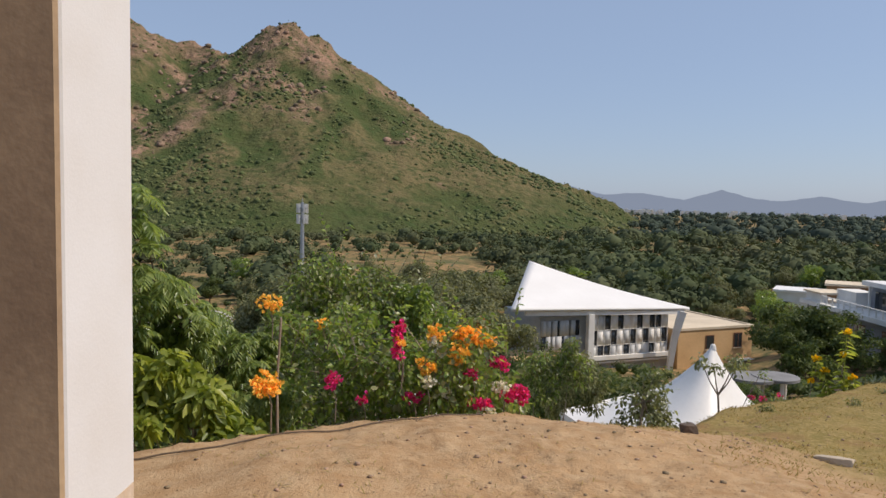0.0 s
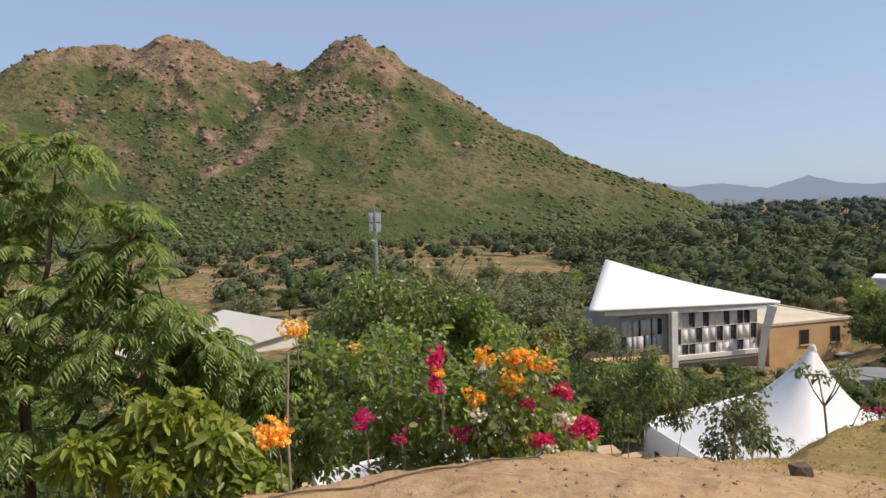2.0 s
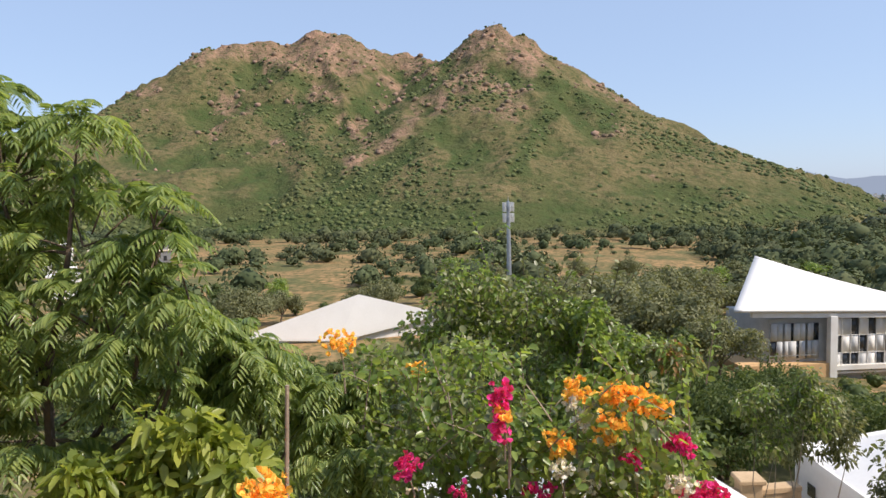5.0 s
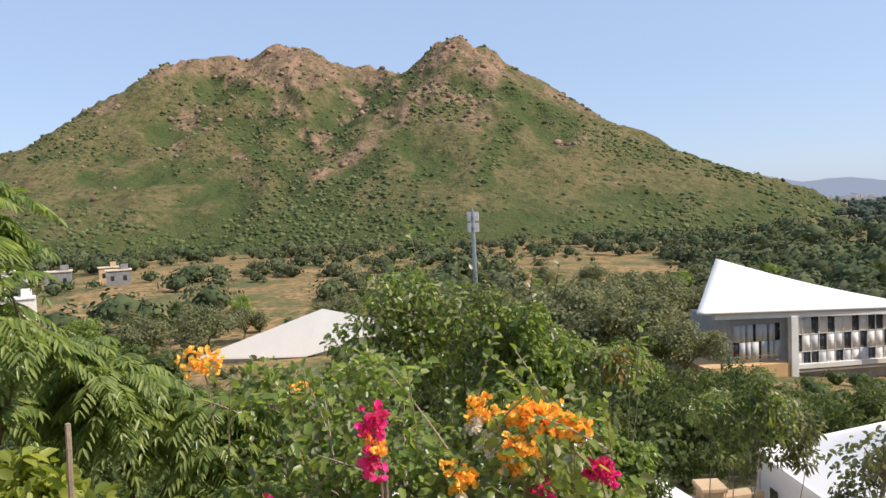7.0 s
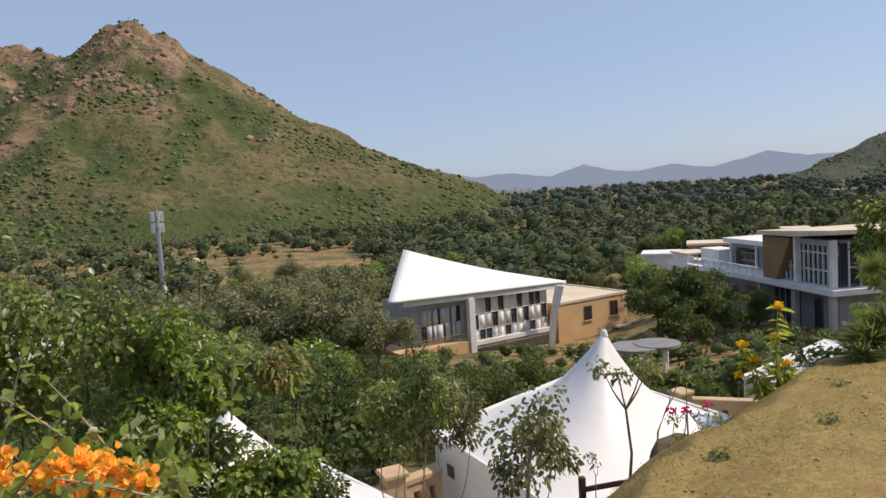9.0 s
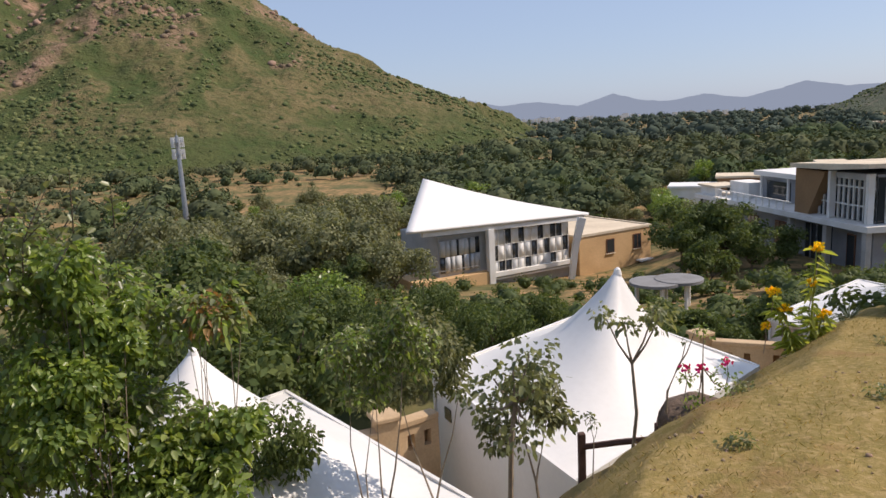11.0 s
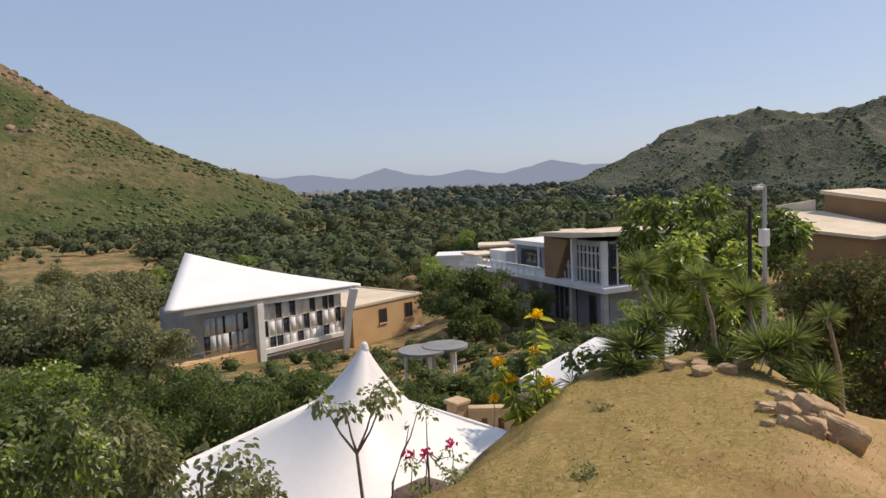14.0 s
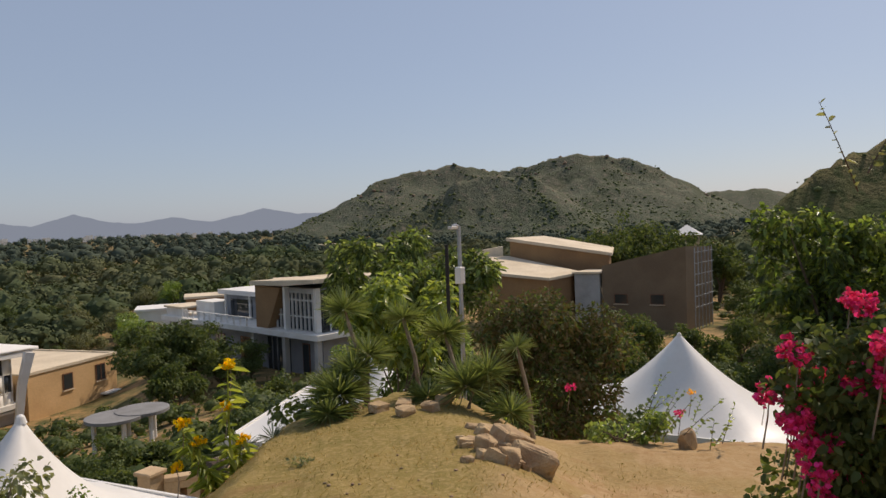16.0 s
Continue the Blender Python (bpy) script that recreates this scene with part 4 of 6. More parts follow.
def far_town():
    """Pale specks of houses at the foot of the far mountains."""
    local = random.Random(17)
    bm = bmesh.new()
    for az0, az1, far, count in ((14.5, 17.5, 2500, 26), (18.5, 20.5, 2700, 8), (26.0, 31.0, 2800, 16), (22.0, 24.0, 2600, 6)):
        for k in range(count):
            a, r = radians(local.uniform(az0, az1)), far + local.uniform(-120, 120)
            x, y = EYE[0] + r * math.sin(a), EYE[1] + r * math.cos(a)
            z, w = ground_at(x, y), local.uniform(3, 7)
            prism([(x - w, y - 4), (x + w, y - 4), (x + w, y + 4), (x - w, y + 4)], z, z + local.uniform(13, 22), bm)
    tagged(part("far_town", bm, WHITE_WALL), "pale houses of a distant town below the mountains", "houses", kind="stuff")


far_town()


def mast():
    x, y = -28.1, 146.0
    z = ground_at(x, y)
    m = thing("telecom_mast", (x, y, z), "grey steel telecom mast with panel antennas", "mast")
    top = 0.9 - z
    part("pole", tube([(0, 0, 0), (0, 0, top * 0.6), (0, 0, top)], [0.55, 0.42, 0.30], 12), STEEL, m)
    for level in (top - 1.2, top - 3.4):
        part("ring", tube([(0, 0, level - 0.1), (0, 0, level + 0.1)], [0.85, 0.85], 12), STEEL, m)
        for k in range(6):
            a = k * 1.047
            q = (1.05 * math.cos(a), 1.05 * math.sin(a))
            part("antenna", block(q[0] - 0.16, q[1] - 0.10, level - 1.0, q[0] + 0.16, q[1] + 0.10, level + 0.9, 0.02), WHITE_WALL, m, "white panel antenna")
    part("lightning_rod", tube([(0, 0, top), (0, 0, top + 1.0)], [0.06, 0.03], 6), STEEL, m)


mast()


# ---- foliage ----
def leaf_material(name, base, other, trans=0.25, rough=0.42, scale=0.5, rand=0.35):
    return material(name, base, rough, other=other, scale=scale, mix=0.5, fine=20, bump=0.0, spec=0.25 if rough > 0.55 else 0.55, rand=rand, trans=trans)


LEAF_FRESH = leaf_material("fresh_leaf", (0.25, 0.33, 0.075), (0.165, 0.24, 0.055), 0.5, 0.34)
LEAF_DARK = leaf_material("dark_leaf", (0.115, 0.15, 0.048), (0.075, 0.105, 0.034), 0.4, 0.6)
LEAF_GREY = leaf_material("grey_leaf", (0.24, 0.255, 0.125), (0.17, 0.19, 0.085), 0.4, 0.36)
LEAF_ACACIA = leaf_material("acacia_leaf", (0.20, 0.205, 0.105), (0.145, 0.155, 0.075), 0.35, 0.6)
LEAF_YELLOW = leaf_material("yellow_green_leaf", (0.31, 0.35, 0.075), (0.21, 0.275, 0.055), 0.5)
LEAF_NEEM = leaf_material("neem_leaf", (0.165, 0.24, 0.075), (0.28, 0.34, 0.11), 0.5, 0.32)
LEAF_SPIKE = leaf_material("spike_leaf", (0.22, 0.27, 0.105), (0.16, 0.21, 0.07), 0.3, 0.45)
LEAF_SILVER = leaf_material("silver_leaf", (0.33, 0.36, 0.26), (0.24, 0.27, 0.18), 0.1, 0.6)
PETAL_ORANGE = leaf_material("orange_petal", (0.94, 0.62, 0.15), (0.92, 0.53, 0.09), 0.35, 0.7, 6)
PETAL_PINK = leaf_material("magenta_petal", (0.78, 0.07, 0.28), (0.66, 0.04, 0.20), 0.35, 0.7, 6)
PETAL_WHITE = leaf_material("white_petal", (0.80, 0.78, 0.72), (0.72, 0.66, 0.60), 0.3, 0.7, 6)
PETAL_YELLOW = leaf_material("yellow_petal", (0.85, 0.62, 0.02), (0.80, 0.52, 0.01), 0.35, 0.7, 6)
BARK = material("bark", (0.16, 0.115, 0.08), 0.95, other=(0.09, 0.065, 0.045), scale=9, fine=60, bump=0.5)
BARK_PALE = material("pale_bark", (0.34, 0.27, 0.20), 0.9, other=(0.22, 0.17, 0.12), scale=9, fine=60, bump=0.4)
rng = np.random.default_rng(7)


def unit(v):
    return v / np.maximum(np.linalg.norm(v, axis=-1, keepdims=True), 1e-9)


def blades(points, ways, normals, lengths, width=0.45, fold=0.25, droop=0.0, shape=0.5):
    """Folded leaves: two quads each, meeting at the midrib."""
    points, ways, normals = np.asarray(points, float), unit(np.asarray(ways, float)), np.asarray(normals, float)
    side = unit(np.cross(ways, normals))
    up = np.cross(side, ways)
    ln = np.asarray(lengths, float)[:, None]
    w = ln * width * 0.5
    tip = points + ways * ln + np.array([0, 0, -1.0]) * ln * droop
    a, c = points + ways * ln * 0.30, points + ways * ln * 0.72 + np.array([0, 0, -1.0]) * ln * droop * 0.45
    verts = np.stack([points, a + side * w + up * w * fold, c + side * w * shape * 1.7 + up * w * fold, tip, c - side * w * shape * 1.7 + up * w * fold, a - side * w + up * w * fold], 1).reshape(-1, 3)
    k = np.arange(len(points))[:, None] * 6
    quads = np.concatenate([k + np.array([[0, 1, 2, 3]]), k + np.array([[0, 3, 4, 5]])])
    return verts, quads


def diamonds(points, ways, normals, lengths, width=0.6):
    """Small flat leaf sprays, one quad each."""
    ways = unit(np.asarray(ways, float))
    side = unit(np.cross(ways, normals))
    ln = np.asarray(lengths, float)[:, None]
    v = np.stack([points - ways * ln * 0.5, points + side * ln * width * 0.5, points + ways * ln * 0.5, points - side * ln * width * 0.5], 1).reshape(-1, 3)
    return v, np.arange(len(points) * 4).reshape(-1, 4)


def joined(sets):
    vs, fs, n = [], [], 0
    for v, f in sets:
        vs.append(v), fs.append(f + n)
        n += len(v)
    return np.concatenate(vs), np.concatenate(fs)


def crown_points(clumps, count, hollow=0.55):
    """Places and outward ways in the shells of ellipsoid clumps (x, y, z, rx, ry, rz)."""
    clumps = np.asarray(clumps, float)
    weight = clumps[:, 3] * clumps[:, 4] + clumps[:, 3] * clumps[:, 5]
    pick = rng.choice(len(clumps), count, p=weight / weight.sum())
    d = unit(rng.normal(size=(count, 3)))
    r = hollow + (1.08 - hollow) * rng.random((count, 1)) ** 0.6
    return clumps[pick, :3] + d * r * clumps[pick, 3:6], d


def random_clumps(centre, size, n, clump):
    c = unit(rng.normal(size=(n, 3))) * rng.random((n, 1)) ** 0.45 * np.asarray(size) * 0.85 + np.asarray(centre)
    s = clump * (0.65 + 0.7 * rng.random((n, 1))) * np.array([[1, 1, 0.75]])
    return np.concatenate([c, s], 1)


def foliage(name, clumps, count, length, mat, width=0.5, droop=0.15, hollow=0.5):
    p, d = crown_points(clumps, count, hollow)
    way = unit(d * 0.7 + rng.normal(size=p.shape) * 0.6 + np.array([0, 0, -0.15]))
    norm = unit(d + rng.normal(size=p.shape) * 0.7 + np.array([0, 0, 0.5]))
    v, f = blades(p, way, norm, length * (0.6 + 0.8 * rng.random(count)), width, 0.25, droop)
    return mesh_np(name, v, f, mat)


def limbs(base, ends, radius, name="trunk", mat=None, bend=0.12, sides=6):
    """A trunk that forks towards every end."""
    bm = bmesh.new()
    base = Vector(base)
    fork = base + (sum((Vector(e) for e in ends), Vector()) / len(ends) - base) * 0.42
    tube([base, base.lerp(fork, 0.5) + Vector(rng.normal(size=3) * bend * 0.3), fork], [radius, radius * 0.8, radius * 0.65], sides, bm)
    for e in ends:
        e = Vector(e)
        mid = fork.lerp(e, 0.5) + Vector(rng.normal(size=3) * bend) + Vector((0, 0, bend * 0.5))
        tube([fork, fork.lerp(mid, 0.5) + Vector(rng.normal(size=3) * bend * 0.3), mid, e], [radius * 0.6, radius * 0.45, radius * 0.32, radius * 0.1], 5, bm)
    return bm


# ---- valley trees ----
FOOTPRINTS = [(-0.2, 16, 4.9), (7.2, 19.7, 5.0), (26, 16, 5.2), (18.2, 23.6, 5.2), (19, 84, 13.5), (13, 84, 9), (32, 87, 9), (21, 44.8, 5), (46, 73, 8.5), (45, 58, 9), (46, 65, 8.5), (37, 60, 5), (37, 68, 4), (78, 56, 9), (86, 56, 10), (85, 44, 9),
              (-42, 92, 12), (-171, 171, 7), (-163, 180, 6), (-166, 205, 6), (-150, 190, 6), (-120, 123, 6), (-28, 146, 2.5), (58.7, 114, 5), (67.9, 114.7, 6), (81.5, 112, 3), (144, 61, 6), (363, 436, 15)]
# stretches of the plan that stay open: azimuths, distance up to which, and how high foliage may reach
OPEN = [(3, 27.5, 78, -11.9), (33.5, 42, 58, -10.8), (27.5, 33.5, 58, -8.9), (22, 31, 44, -13.5), (44, 73, 80, -7.0), (-40, -18, 86, -13.2), (-48, -20, 190, -5.6), (-14, -8, 150, -4.9), (-8, 45, 60, -8.5), (45, 80, 22, -9.0), (60, 74, 80, -8.2)]


def may_stand(x, y, top):
    for fx, fy, r in FOOTPRINTS:
        if (x - fx) ** 2 + (y - fy) ** 2 < r * r:
            return False
    far = math.hypot(x - 2.5, y - 6)
    az, el = math.degrees(math.atan2(x - 2.5, y - 6)), math.degrees(math.atan2(top - 0.9, far))
    return all(not (a < az < b and far < r and el > e) for a, b, r, e in OPEN)


def tree_kind(spread, tall, count, leaf, mat, bark, label):
    t = thing("tree", (0, 0, -300), label, "tree", "trees of the valley")
    clumps = random_clumps((0, 0, tall * 0.60), (spread, spread, tall * 0.38), 30, spread * 0.30)
    part("trunk", limbs((0, 0, 0), [tuple(c[:3]) for c in clumps[:7]], tall * 0.028, bend=tall * 0.03), bark, t)
    p, d = crown_points(clumps, count, 0.35)
    facing = unit(d + rng.normal(size=p.shape) * 0.4 + np.array([0, 0, 0.4]))
    v, f = diamonds(p, np.cross(facing, rng.normal(size=p.shape)), facing, leaf * (0.6 + 0.8 * rng.random(count)), 0.62)
    attach("crown", mesh_np("crown", v, f, mat), t)
    return t


kinds = [
    tree_kind(2.9, 5.6, 4400, 0.25, LEAF_ACACIA, BARK, "spreading grey-green acacia tree"),
    tree_kind(2.4, 5.4, 4400, 0.24, LEAF_DARK, BARK, "dense dark green tree"),
    tree_kind(2.5, 5.0, 4400, 0.24, LEAF_FRESH, BARK, "bright green leafy tree"),
    tree_kind(1.6, 3.6, 3000, 0.19, LEAF_DARK, BARK, "small dark green tree"),
    tree_kind(3.4, 6.4, 6500, 0.25, LEAF_ACACIA, BARK, "wide grey-green acacia tree"),
]
placed = []
dice = random.Random(11)
tries = 0
while len(placed) < 270 and tries < 30000:
    tries += 1
    az = radians(dice.uniform(-50, 88))
    far = 15 + 150 * dice.random() ** 1.25
    x, y = 2.5 + far * math.sin(az), 6 + far * math.cos(az)
    z = ground_at(x, y)
    if z > -4.2 or terrace_gap(np.array([x]), np.array([y]))[0] < 3.5:
        continue
    k = dice.choice((0, 0, 1, 1, 2, 3, 4) if far > 32 else (1, 2, 3, 3))
    size = dice.uniform(0.75, 1.3) * (0.72 if far < 32 else 1.0)
    tall = (5.6, 5.4, 5.0, 3.6, 6.4)[k] * size
    if not may_stand(x, y, z + tall) or any((x - a) ** 2 + (y - b) ** 2 < (0.62 * (r + size * 2.3)) ** 2 for a, b, r in placed):
        continue
    placed.append((x, y, size * 2.3))
    copy_thing(kinds[k], pose(x, y, z - 0.1, 0, 0, dice.uniform(0, 360)) @ Matrix.Diagonal((size, size, size, 1)))
for x, y, size in ((-16.5, 76, 1.35), (-12.5, 71, 1.55), (-8.0, 80, 1.6), (-5.0, 68, 1.45), (-1.0, 72, 1.4), (1.0, 62, 1.25), (3.8, 68, 1.2), (-3.2, 84, 1.7), (-20.0, 82, 1.3), (-9.5, 62, 1.2), (5.5, 58, 0.9), (-6.5, 95, 1.5), (1.5, 98, 1.6), (6.5, 104, 1.5)):
    copy_thing(kinds[4], pose(x, y, ground_at(x, y) - 0.1, 0, 0, dice.uniform(0, 360)) @ Matrix.Diagonal((size, size, size * 1.05, 1)))
for x, y, size in ((32.2, 61.5, 1.25), (33.8, 60.4, 1.2), (34.4, 69.5, 1.35), (35.6, 64.5, 1.05), (30.6, 58.5, 0.9), (33.0, 55.5, 0.8), (36.2, 56.0, 0.75)):
    copy_thing(kinds[1], pose(x, y, ground_at(x, y) - 0.1, 0, 0, dice.uniform(0, 360)) @ Matrix.Diagonal((size, size, size, 1)))
for k in kinds:
    for o in (*k.children_recursive, k):
        bpy.data.objects.remove(o)


# ---- far woods and hill scrub ----
def ico_blob(level):
    bm = bmesh.new()
    bmesh.ops.create_icosphere(bm, subdivisions=level, radius=1.0)
    v, f = np.array([p.co[:] for p in bm.verts]), np.array([[q.index for q in p.verts] for p in bm.faces])
    bm.free()
    return v, f


def blob_stuff(name, xs, ys, rad, mat, level, label, lift=0.55, flat=0.8, category="trees", rough=0.42):
    v0, f0 = ico_blob(level)
    n, k = len(xs), len(v0)
    jitter = 1 + rough * (rng.random((n, k, 1)) - 0.5)
    turn = rng.random(n) * 6.283
    c, s = np.cos(turn)[:, None], np.sin(turn)[:, None]
    q = v0[None] * jitter * rad[:, None, None]
    x, y = q[..., 0] * c - q[..., 1] * s, q[..., 0] * s + q[..., 1] * c
    z0 = height(xs, ys) + rad * lift
    v = np.stack([x + xs[:, None], y + ys[:, None], q[..., 2] * flat + z0[:, None]], -1).reshape(-1, 3)
    f = (np.arange(n)[:, None, None] * k + f0[None]).reshape(-1, 3)
    return tagged(new(name, mesh_np(name, v, f, mat)), label, category, kind="stuff")


def polar_scatter(count, az0, az1, r0, r1, power):
    az = np.radians(az0 + (az1 - az0) * rng.random(count))
    r = r0 * (r1 / r0) ** (rng.random(count) ** power)
    return 2.5 + r * np.sin(az), 6 + r * np.cos(az), r, np.degrees(az)


def leafy_stuff(name, xs, ys, rad, mat, sprays, size, label):
    """Crowns as a rough core inside a ragged shell of leaf sprays."""
    v0, f0 = ico_blob(1)
    n, k = len(xs), len(v0)
    z0 = height(xs, ys) + rad * 0.55
    centre = np.stack([xs, ys, z0], 1)
    core = centre[:, None] + v0[None] * (0.62 + 0.5 * (rng.random((n, k, 1)) - 0.5)) * rad[:, None, None] * np.array([1, 1, 0.8])
    fc = (np.arange(n)[:, None, None] * k + f0[None]).reshape(-1, 3)
    d = unit(rng.normal(size=(n, sprays, 3)))
    d[..., 2] = np.abs(d[..., 2]) * 1.0 - 0.25
    lump = 1 + 0.5 * np.sin(d[..., :1] * 5 + rng.random((n, 1, 1)) * 6) * np.sin(d[..., 1:2] * 5 + rng.random((n, 1, 1)) * 6)
    p = centre[:, None] + d * (0.62 + 0.42 * rng.random((n, sprays, 1))) * lump * rad[:, None, None] * np.array([1, 1, 0.85])
    p, d = p.reshape(-1, 3), d.reshape(-1, 3)
    facing = unit(d + np.array([0, 0, 0.35]) + rng.normal(size=p.shape) * 0.28)
    vl, fl = diamonds(p, np.cross(facing, rng.normal(size=p.shape)), facing, np.repeat(rad, sprays) ** 0.8 * 1.15 * size * (0.5 + 0.7 * rng.random(len(p))), 0.8)
    tri = np.concatenate([fl[:, [0, 1, 2]], fl[:, [0, 2, 3]]])
    v, f = joined([(core.reshape(-1, 3), fc), (vl, tri)])
    return tagged(new(name, mesh_np(name, v, f, mat)), label, "trees", kind="stuff")


WOODS = leaf_material("far_woods", (0.062, 0.09, 0.038), (0.11, 0.115, 0.058), 0.1, 1.0, 0.012, 0.28)
# bluer copy of WOODS for the distance, its haze mixed into the colour
HAZED_WOODS = leaf_material("hazed_woods", (0.052, 0.074, 0.052), (0.07, 0.088, 0.062), 0.0, 1.0, 0.006, 0.18)
SCRUB = leaf_material("hill_scrub", (0.078, 0.105, 0.036), (0.115, 0.128, 0.05), 0.0, 0.9, 0.02)


def far_woods():
    x, y, r, az = polar_scatter(12500, -55, 92, 120, 3400, 0.85)
    on_hill = hills(x, y) > np.interp(r, [0, 300, 4000], [-17, -18, -30]) - 3
    field = fbm(x / 40, y / 55, 3, 91) > 0.0
    keep = ~on_hill & ~(field & (r < 330) & (az < 4)) & (rng.random(len(x)) < np.where((az < 0) & (r < 330), 0.42, 1.0))
    for fx, fy, fr in FOOTPRINTS:
        keep &= (x - fx) ** 2 + (y - fy) ** 2 > (fr + 2) ** 2
    x, y, r = x[keep], y[keep], r[keep]
    rad = (0.9 + 4.4 * rng.random(len(x)) ** 2.2 + 1.6 * (fbm(x / 30, y / 30, 2, 93) > 0.12)) * np.interp(r, [100, 500, 3400], [0.9, 1.35, 3.6])
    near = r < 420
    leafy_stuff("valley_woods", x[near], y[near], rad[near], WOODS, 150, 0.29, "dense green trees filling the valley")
    leafy_stuff("distant_woods", x[~near], y[~near], rad[~near], HAZED_WOODS, 36, 0.46, "distant woods across the plain")
    # thicket under the nearer trees
    u, v, q, _ = polar_scatter(1900, -50, 88, 22, 130, 1.0)
    ok = (height(u, v) < -6.0) & (terrace_gap(u, v) > 5)
    for fx, fy, fr in FOOTPRINTS:
        ok &= (u - fx) ** 2 + (v - fy) ** 2 > (fr + 0.3) ** 2
    u, v = u[ok], v[ok]
    leafy_stuff("thicket", u, v, 0.55 + 0.6 * rng.random(len(u)), LEAF_DARK, 120, 0.23, "low green thicket between the trees")


far_woods()


def hill_scrub():
    x, y, r, az = polar_scatter(140000, -54, 90, 300, 1600, 0.8)
    h = hills(x, y)
    on = h > np.interp(r, [0, 300, 4000], [-17, -18, -30]) + 1
    dense = fbm(x / 70, y / 70, 4, 101)
    where = bearing(x, y, h)
    dense = dense + 0.35 * along_runs(GREEN_RUNS, *where) - 0.5 * along_runs(ROCK_RUNS, *where)
    keep = on & (rng.random(len(x)) < np.clip(0.30 + 2.4 * dense + np.clip((30 - h) / 60, 0, 0.7), 0.04, 1) * (1 - 0.65 * smooth(85, 140, h)))
    x, y, r = x[keep], y[keep], r[keep]
    rad = (0.45 + 1.9 * rng.random(len(x)) ** 3) * np.interp(r, [300, 1700], [0.9, 1.8])
    blob_stuff("hill_scrub", x, y, rad, SCRUB, 1, "dark green thorn scrub dotted over the hillside", 0.0, 0.75)


CRAG = material("crag_rock", (0.32, 0.21, 0.145), 0.95, other=(0.15, 0.115, 0.075), scale=0.12, mix=0.5, fine=1.2, bump=0.5, bump_dist=0.6, rand=0.22)


def crags():
    """Broken rock that stands out along the crests and in the upper gullies."""
    x, y, r, az = polar_scatter(60000, -54, 70, 440, 1560, 0.9)
    h = hills(x, y)
    patch = fbm(x / 26, y / 26, 4, 71)
    top = np.where(r < 900, 100, 55)
    bare = along_runs(ROCK_RUNS, *bearing(x, y, h))
    keep = (h > 20) & ((az < 30) | (rng.random(len(x)) < 0.3)) & (rng.random(len(x)) < np.clip(0.7 * bare + 0.05 * smooth(-50, 0, h - top) + 0.9 * smooth(-0.02, 0.2, patch + (h - top) / 190), 0, 0.8) * 0.33)
    x, y, r = x[keep], y[keep], r[keep]
    rad = (0.7 + 2.6 * rng.random(len(x)) ** 3) * np.interp(r, [440, 1560], [0.9, 1.7])
    blob_stuff("hill_crags", x, y, rad, CRAG, 1, "broken brown rock along the hill crests", 0.05, 0.85, "rocks", 0.75)


crags()


hill_scrub()


# ---- shrubs and trees by the terrace ----
def shrub(name, label, category, place, balls, clump, per, count, leaf, mat, bark=BARK, width=0.5, stems=5, droop=0.2, radius=0.02, group=""):
    """A leafy shrub: stems from one foot into clumps that fill the given balls (x, y, z, r)."""
    t = thing(name, place, label, category, group)
    o = np.array(place)
    balls = np.asarray(balls, float)
    clumps = np.concatenate([random_clumps(b[:3] - o, (b[3],) * 3, per, clump * b[3]) for b in balls])
    picks = rng.choice(len(clumps), min(stems * 2, len(clumps)), replace=False)
    bm = bmesh.new()
    for k in range(stems):
        foot = (rng.normal() * 0.08, rng.normal() * 0.08, 0.0)
        ends = [tuple(clumps[i, :3]) for i in picks[2 * k:2 * k + 2]] or [tuple(clumps[0, :3])]
        part_bm = limbs(foot, ends, radius * (0.8 + 0.5 * rng.random()), bend=0.08, sides=5)
        me = bpy.data.meshes.new("stem")
        part_bm.to_mesh(me)
        part_bm.free()
        bm.from_mesh(me)
        bpy.data.meshes.remove(me)
    part("stem", bm, bark, t)
    mats = mat if isinstance(mat, tuple) else (mat,)
    for k, m in enumerate(mats):
        share = 1.0 if len(mats) == 1 else (0.6, 0.4)[k]
        attach("foliage", foliage("foliage", clumps, int(count * share), leaf, m, width, droop), t)
    return t


def twig_sprays(count, starts, ways, leaf, mat_leaf, bark, parent, length=0.5, leaves=9, width=0.45, droop=0.25):
    """Thin twigs with leaves set alternately along them, sticking out of a crown."""
    bm = bmesh.new()
    pts, dirs, norms, lens = [], [], [], []
    for s, w in zip(starts[:count], ways[:count]):
        w = unit(np.asarray(w) + rng.normal(size=3) * 0.3 + np.array([0, 0, 0.25]))
        ln = length * (0.6 + 0.8 * rng.random())
        path = [np.asarray(s) + w * ln * k / 4 + np.array([0, 0, -0.10 * ln * (k / 4) ** 2]) for k in range(5)]
        tube(path, [0.006, 0.005, 0.004, 0.003, 0.002], 4, bm)
        for k in range(leaves):
            u = (k + 0.6) / leaves * 4
            i = min(3, int(u))
            q = path[i] + (path[i + 1] - path[i]) * (u - i)
            out = unit(np.cross(w, [0, 0, 1.0]) * (1 if k % 2 else -1) + rng.normal(size=3) * 0.35 + w * 0.5)
            pts.append(q), dirs.append(out), norms.append(unit(np.array([0, 0, 1.0]) + rng.normal(size=3) * 0.4)), lens.append(leaf * (0.7 + 0.6 * rng.random()))
    part("twig_spray", bm, bark, parent)
    v, f = blades(np.array(pts), np.array(dirs), np.array(norms), np.array(lens), width, 0.3, droop)
    attach("twig_foliage", mesh_np("twig_foliage", v, f, mat_leaf), parent)


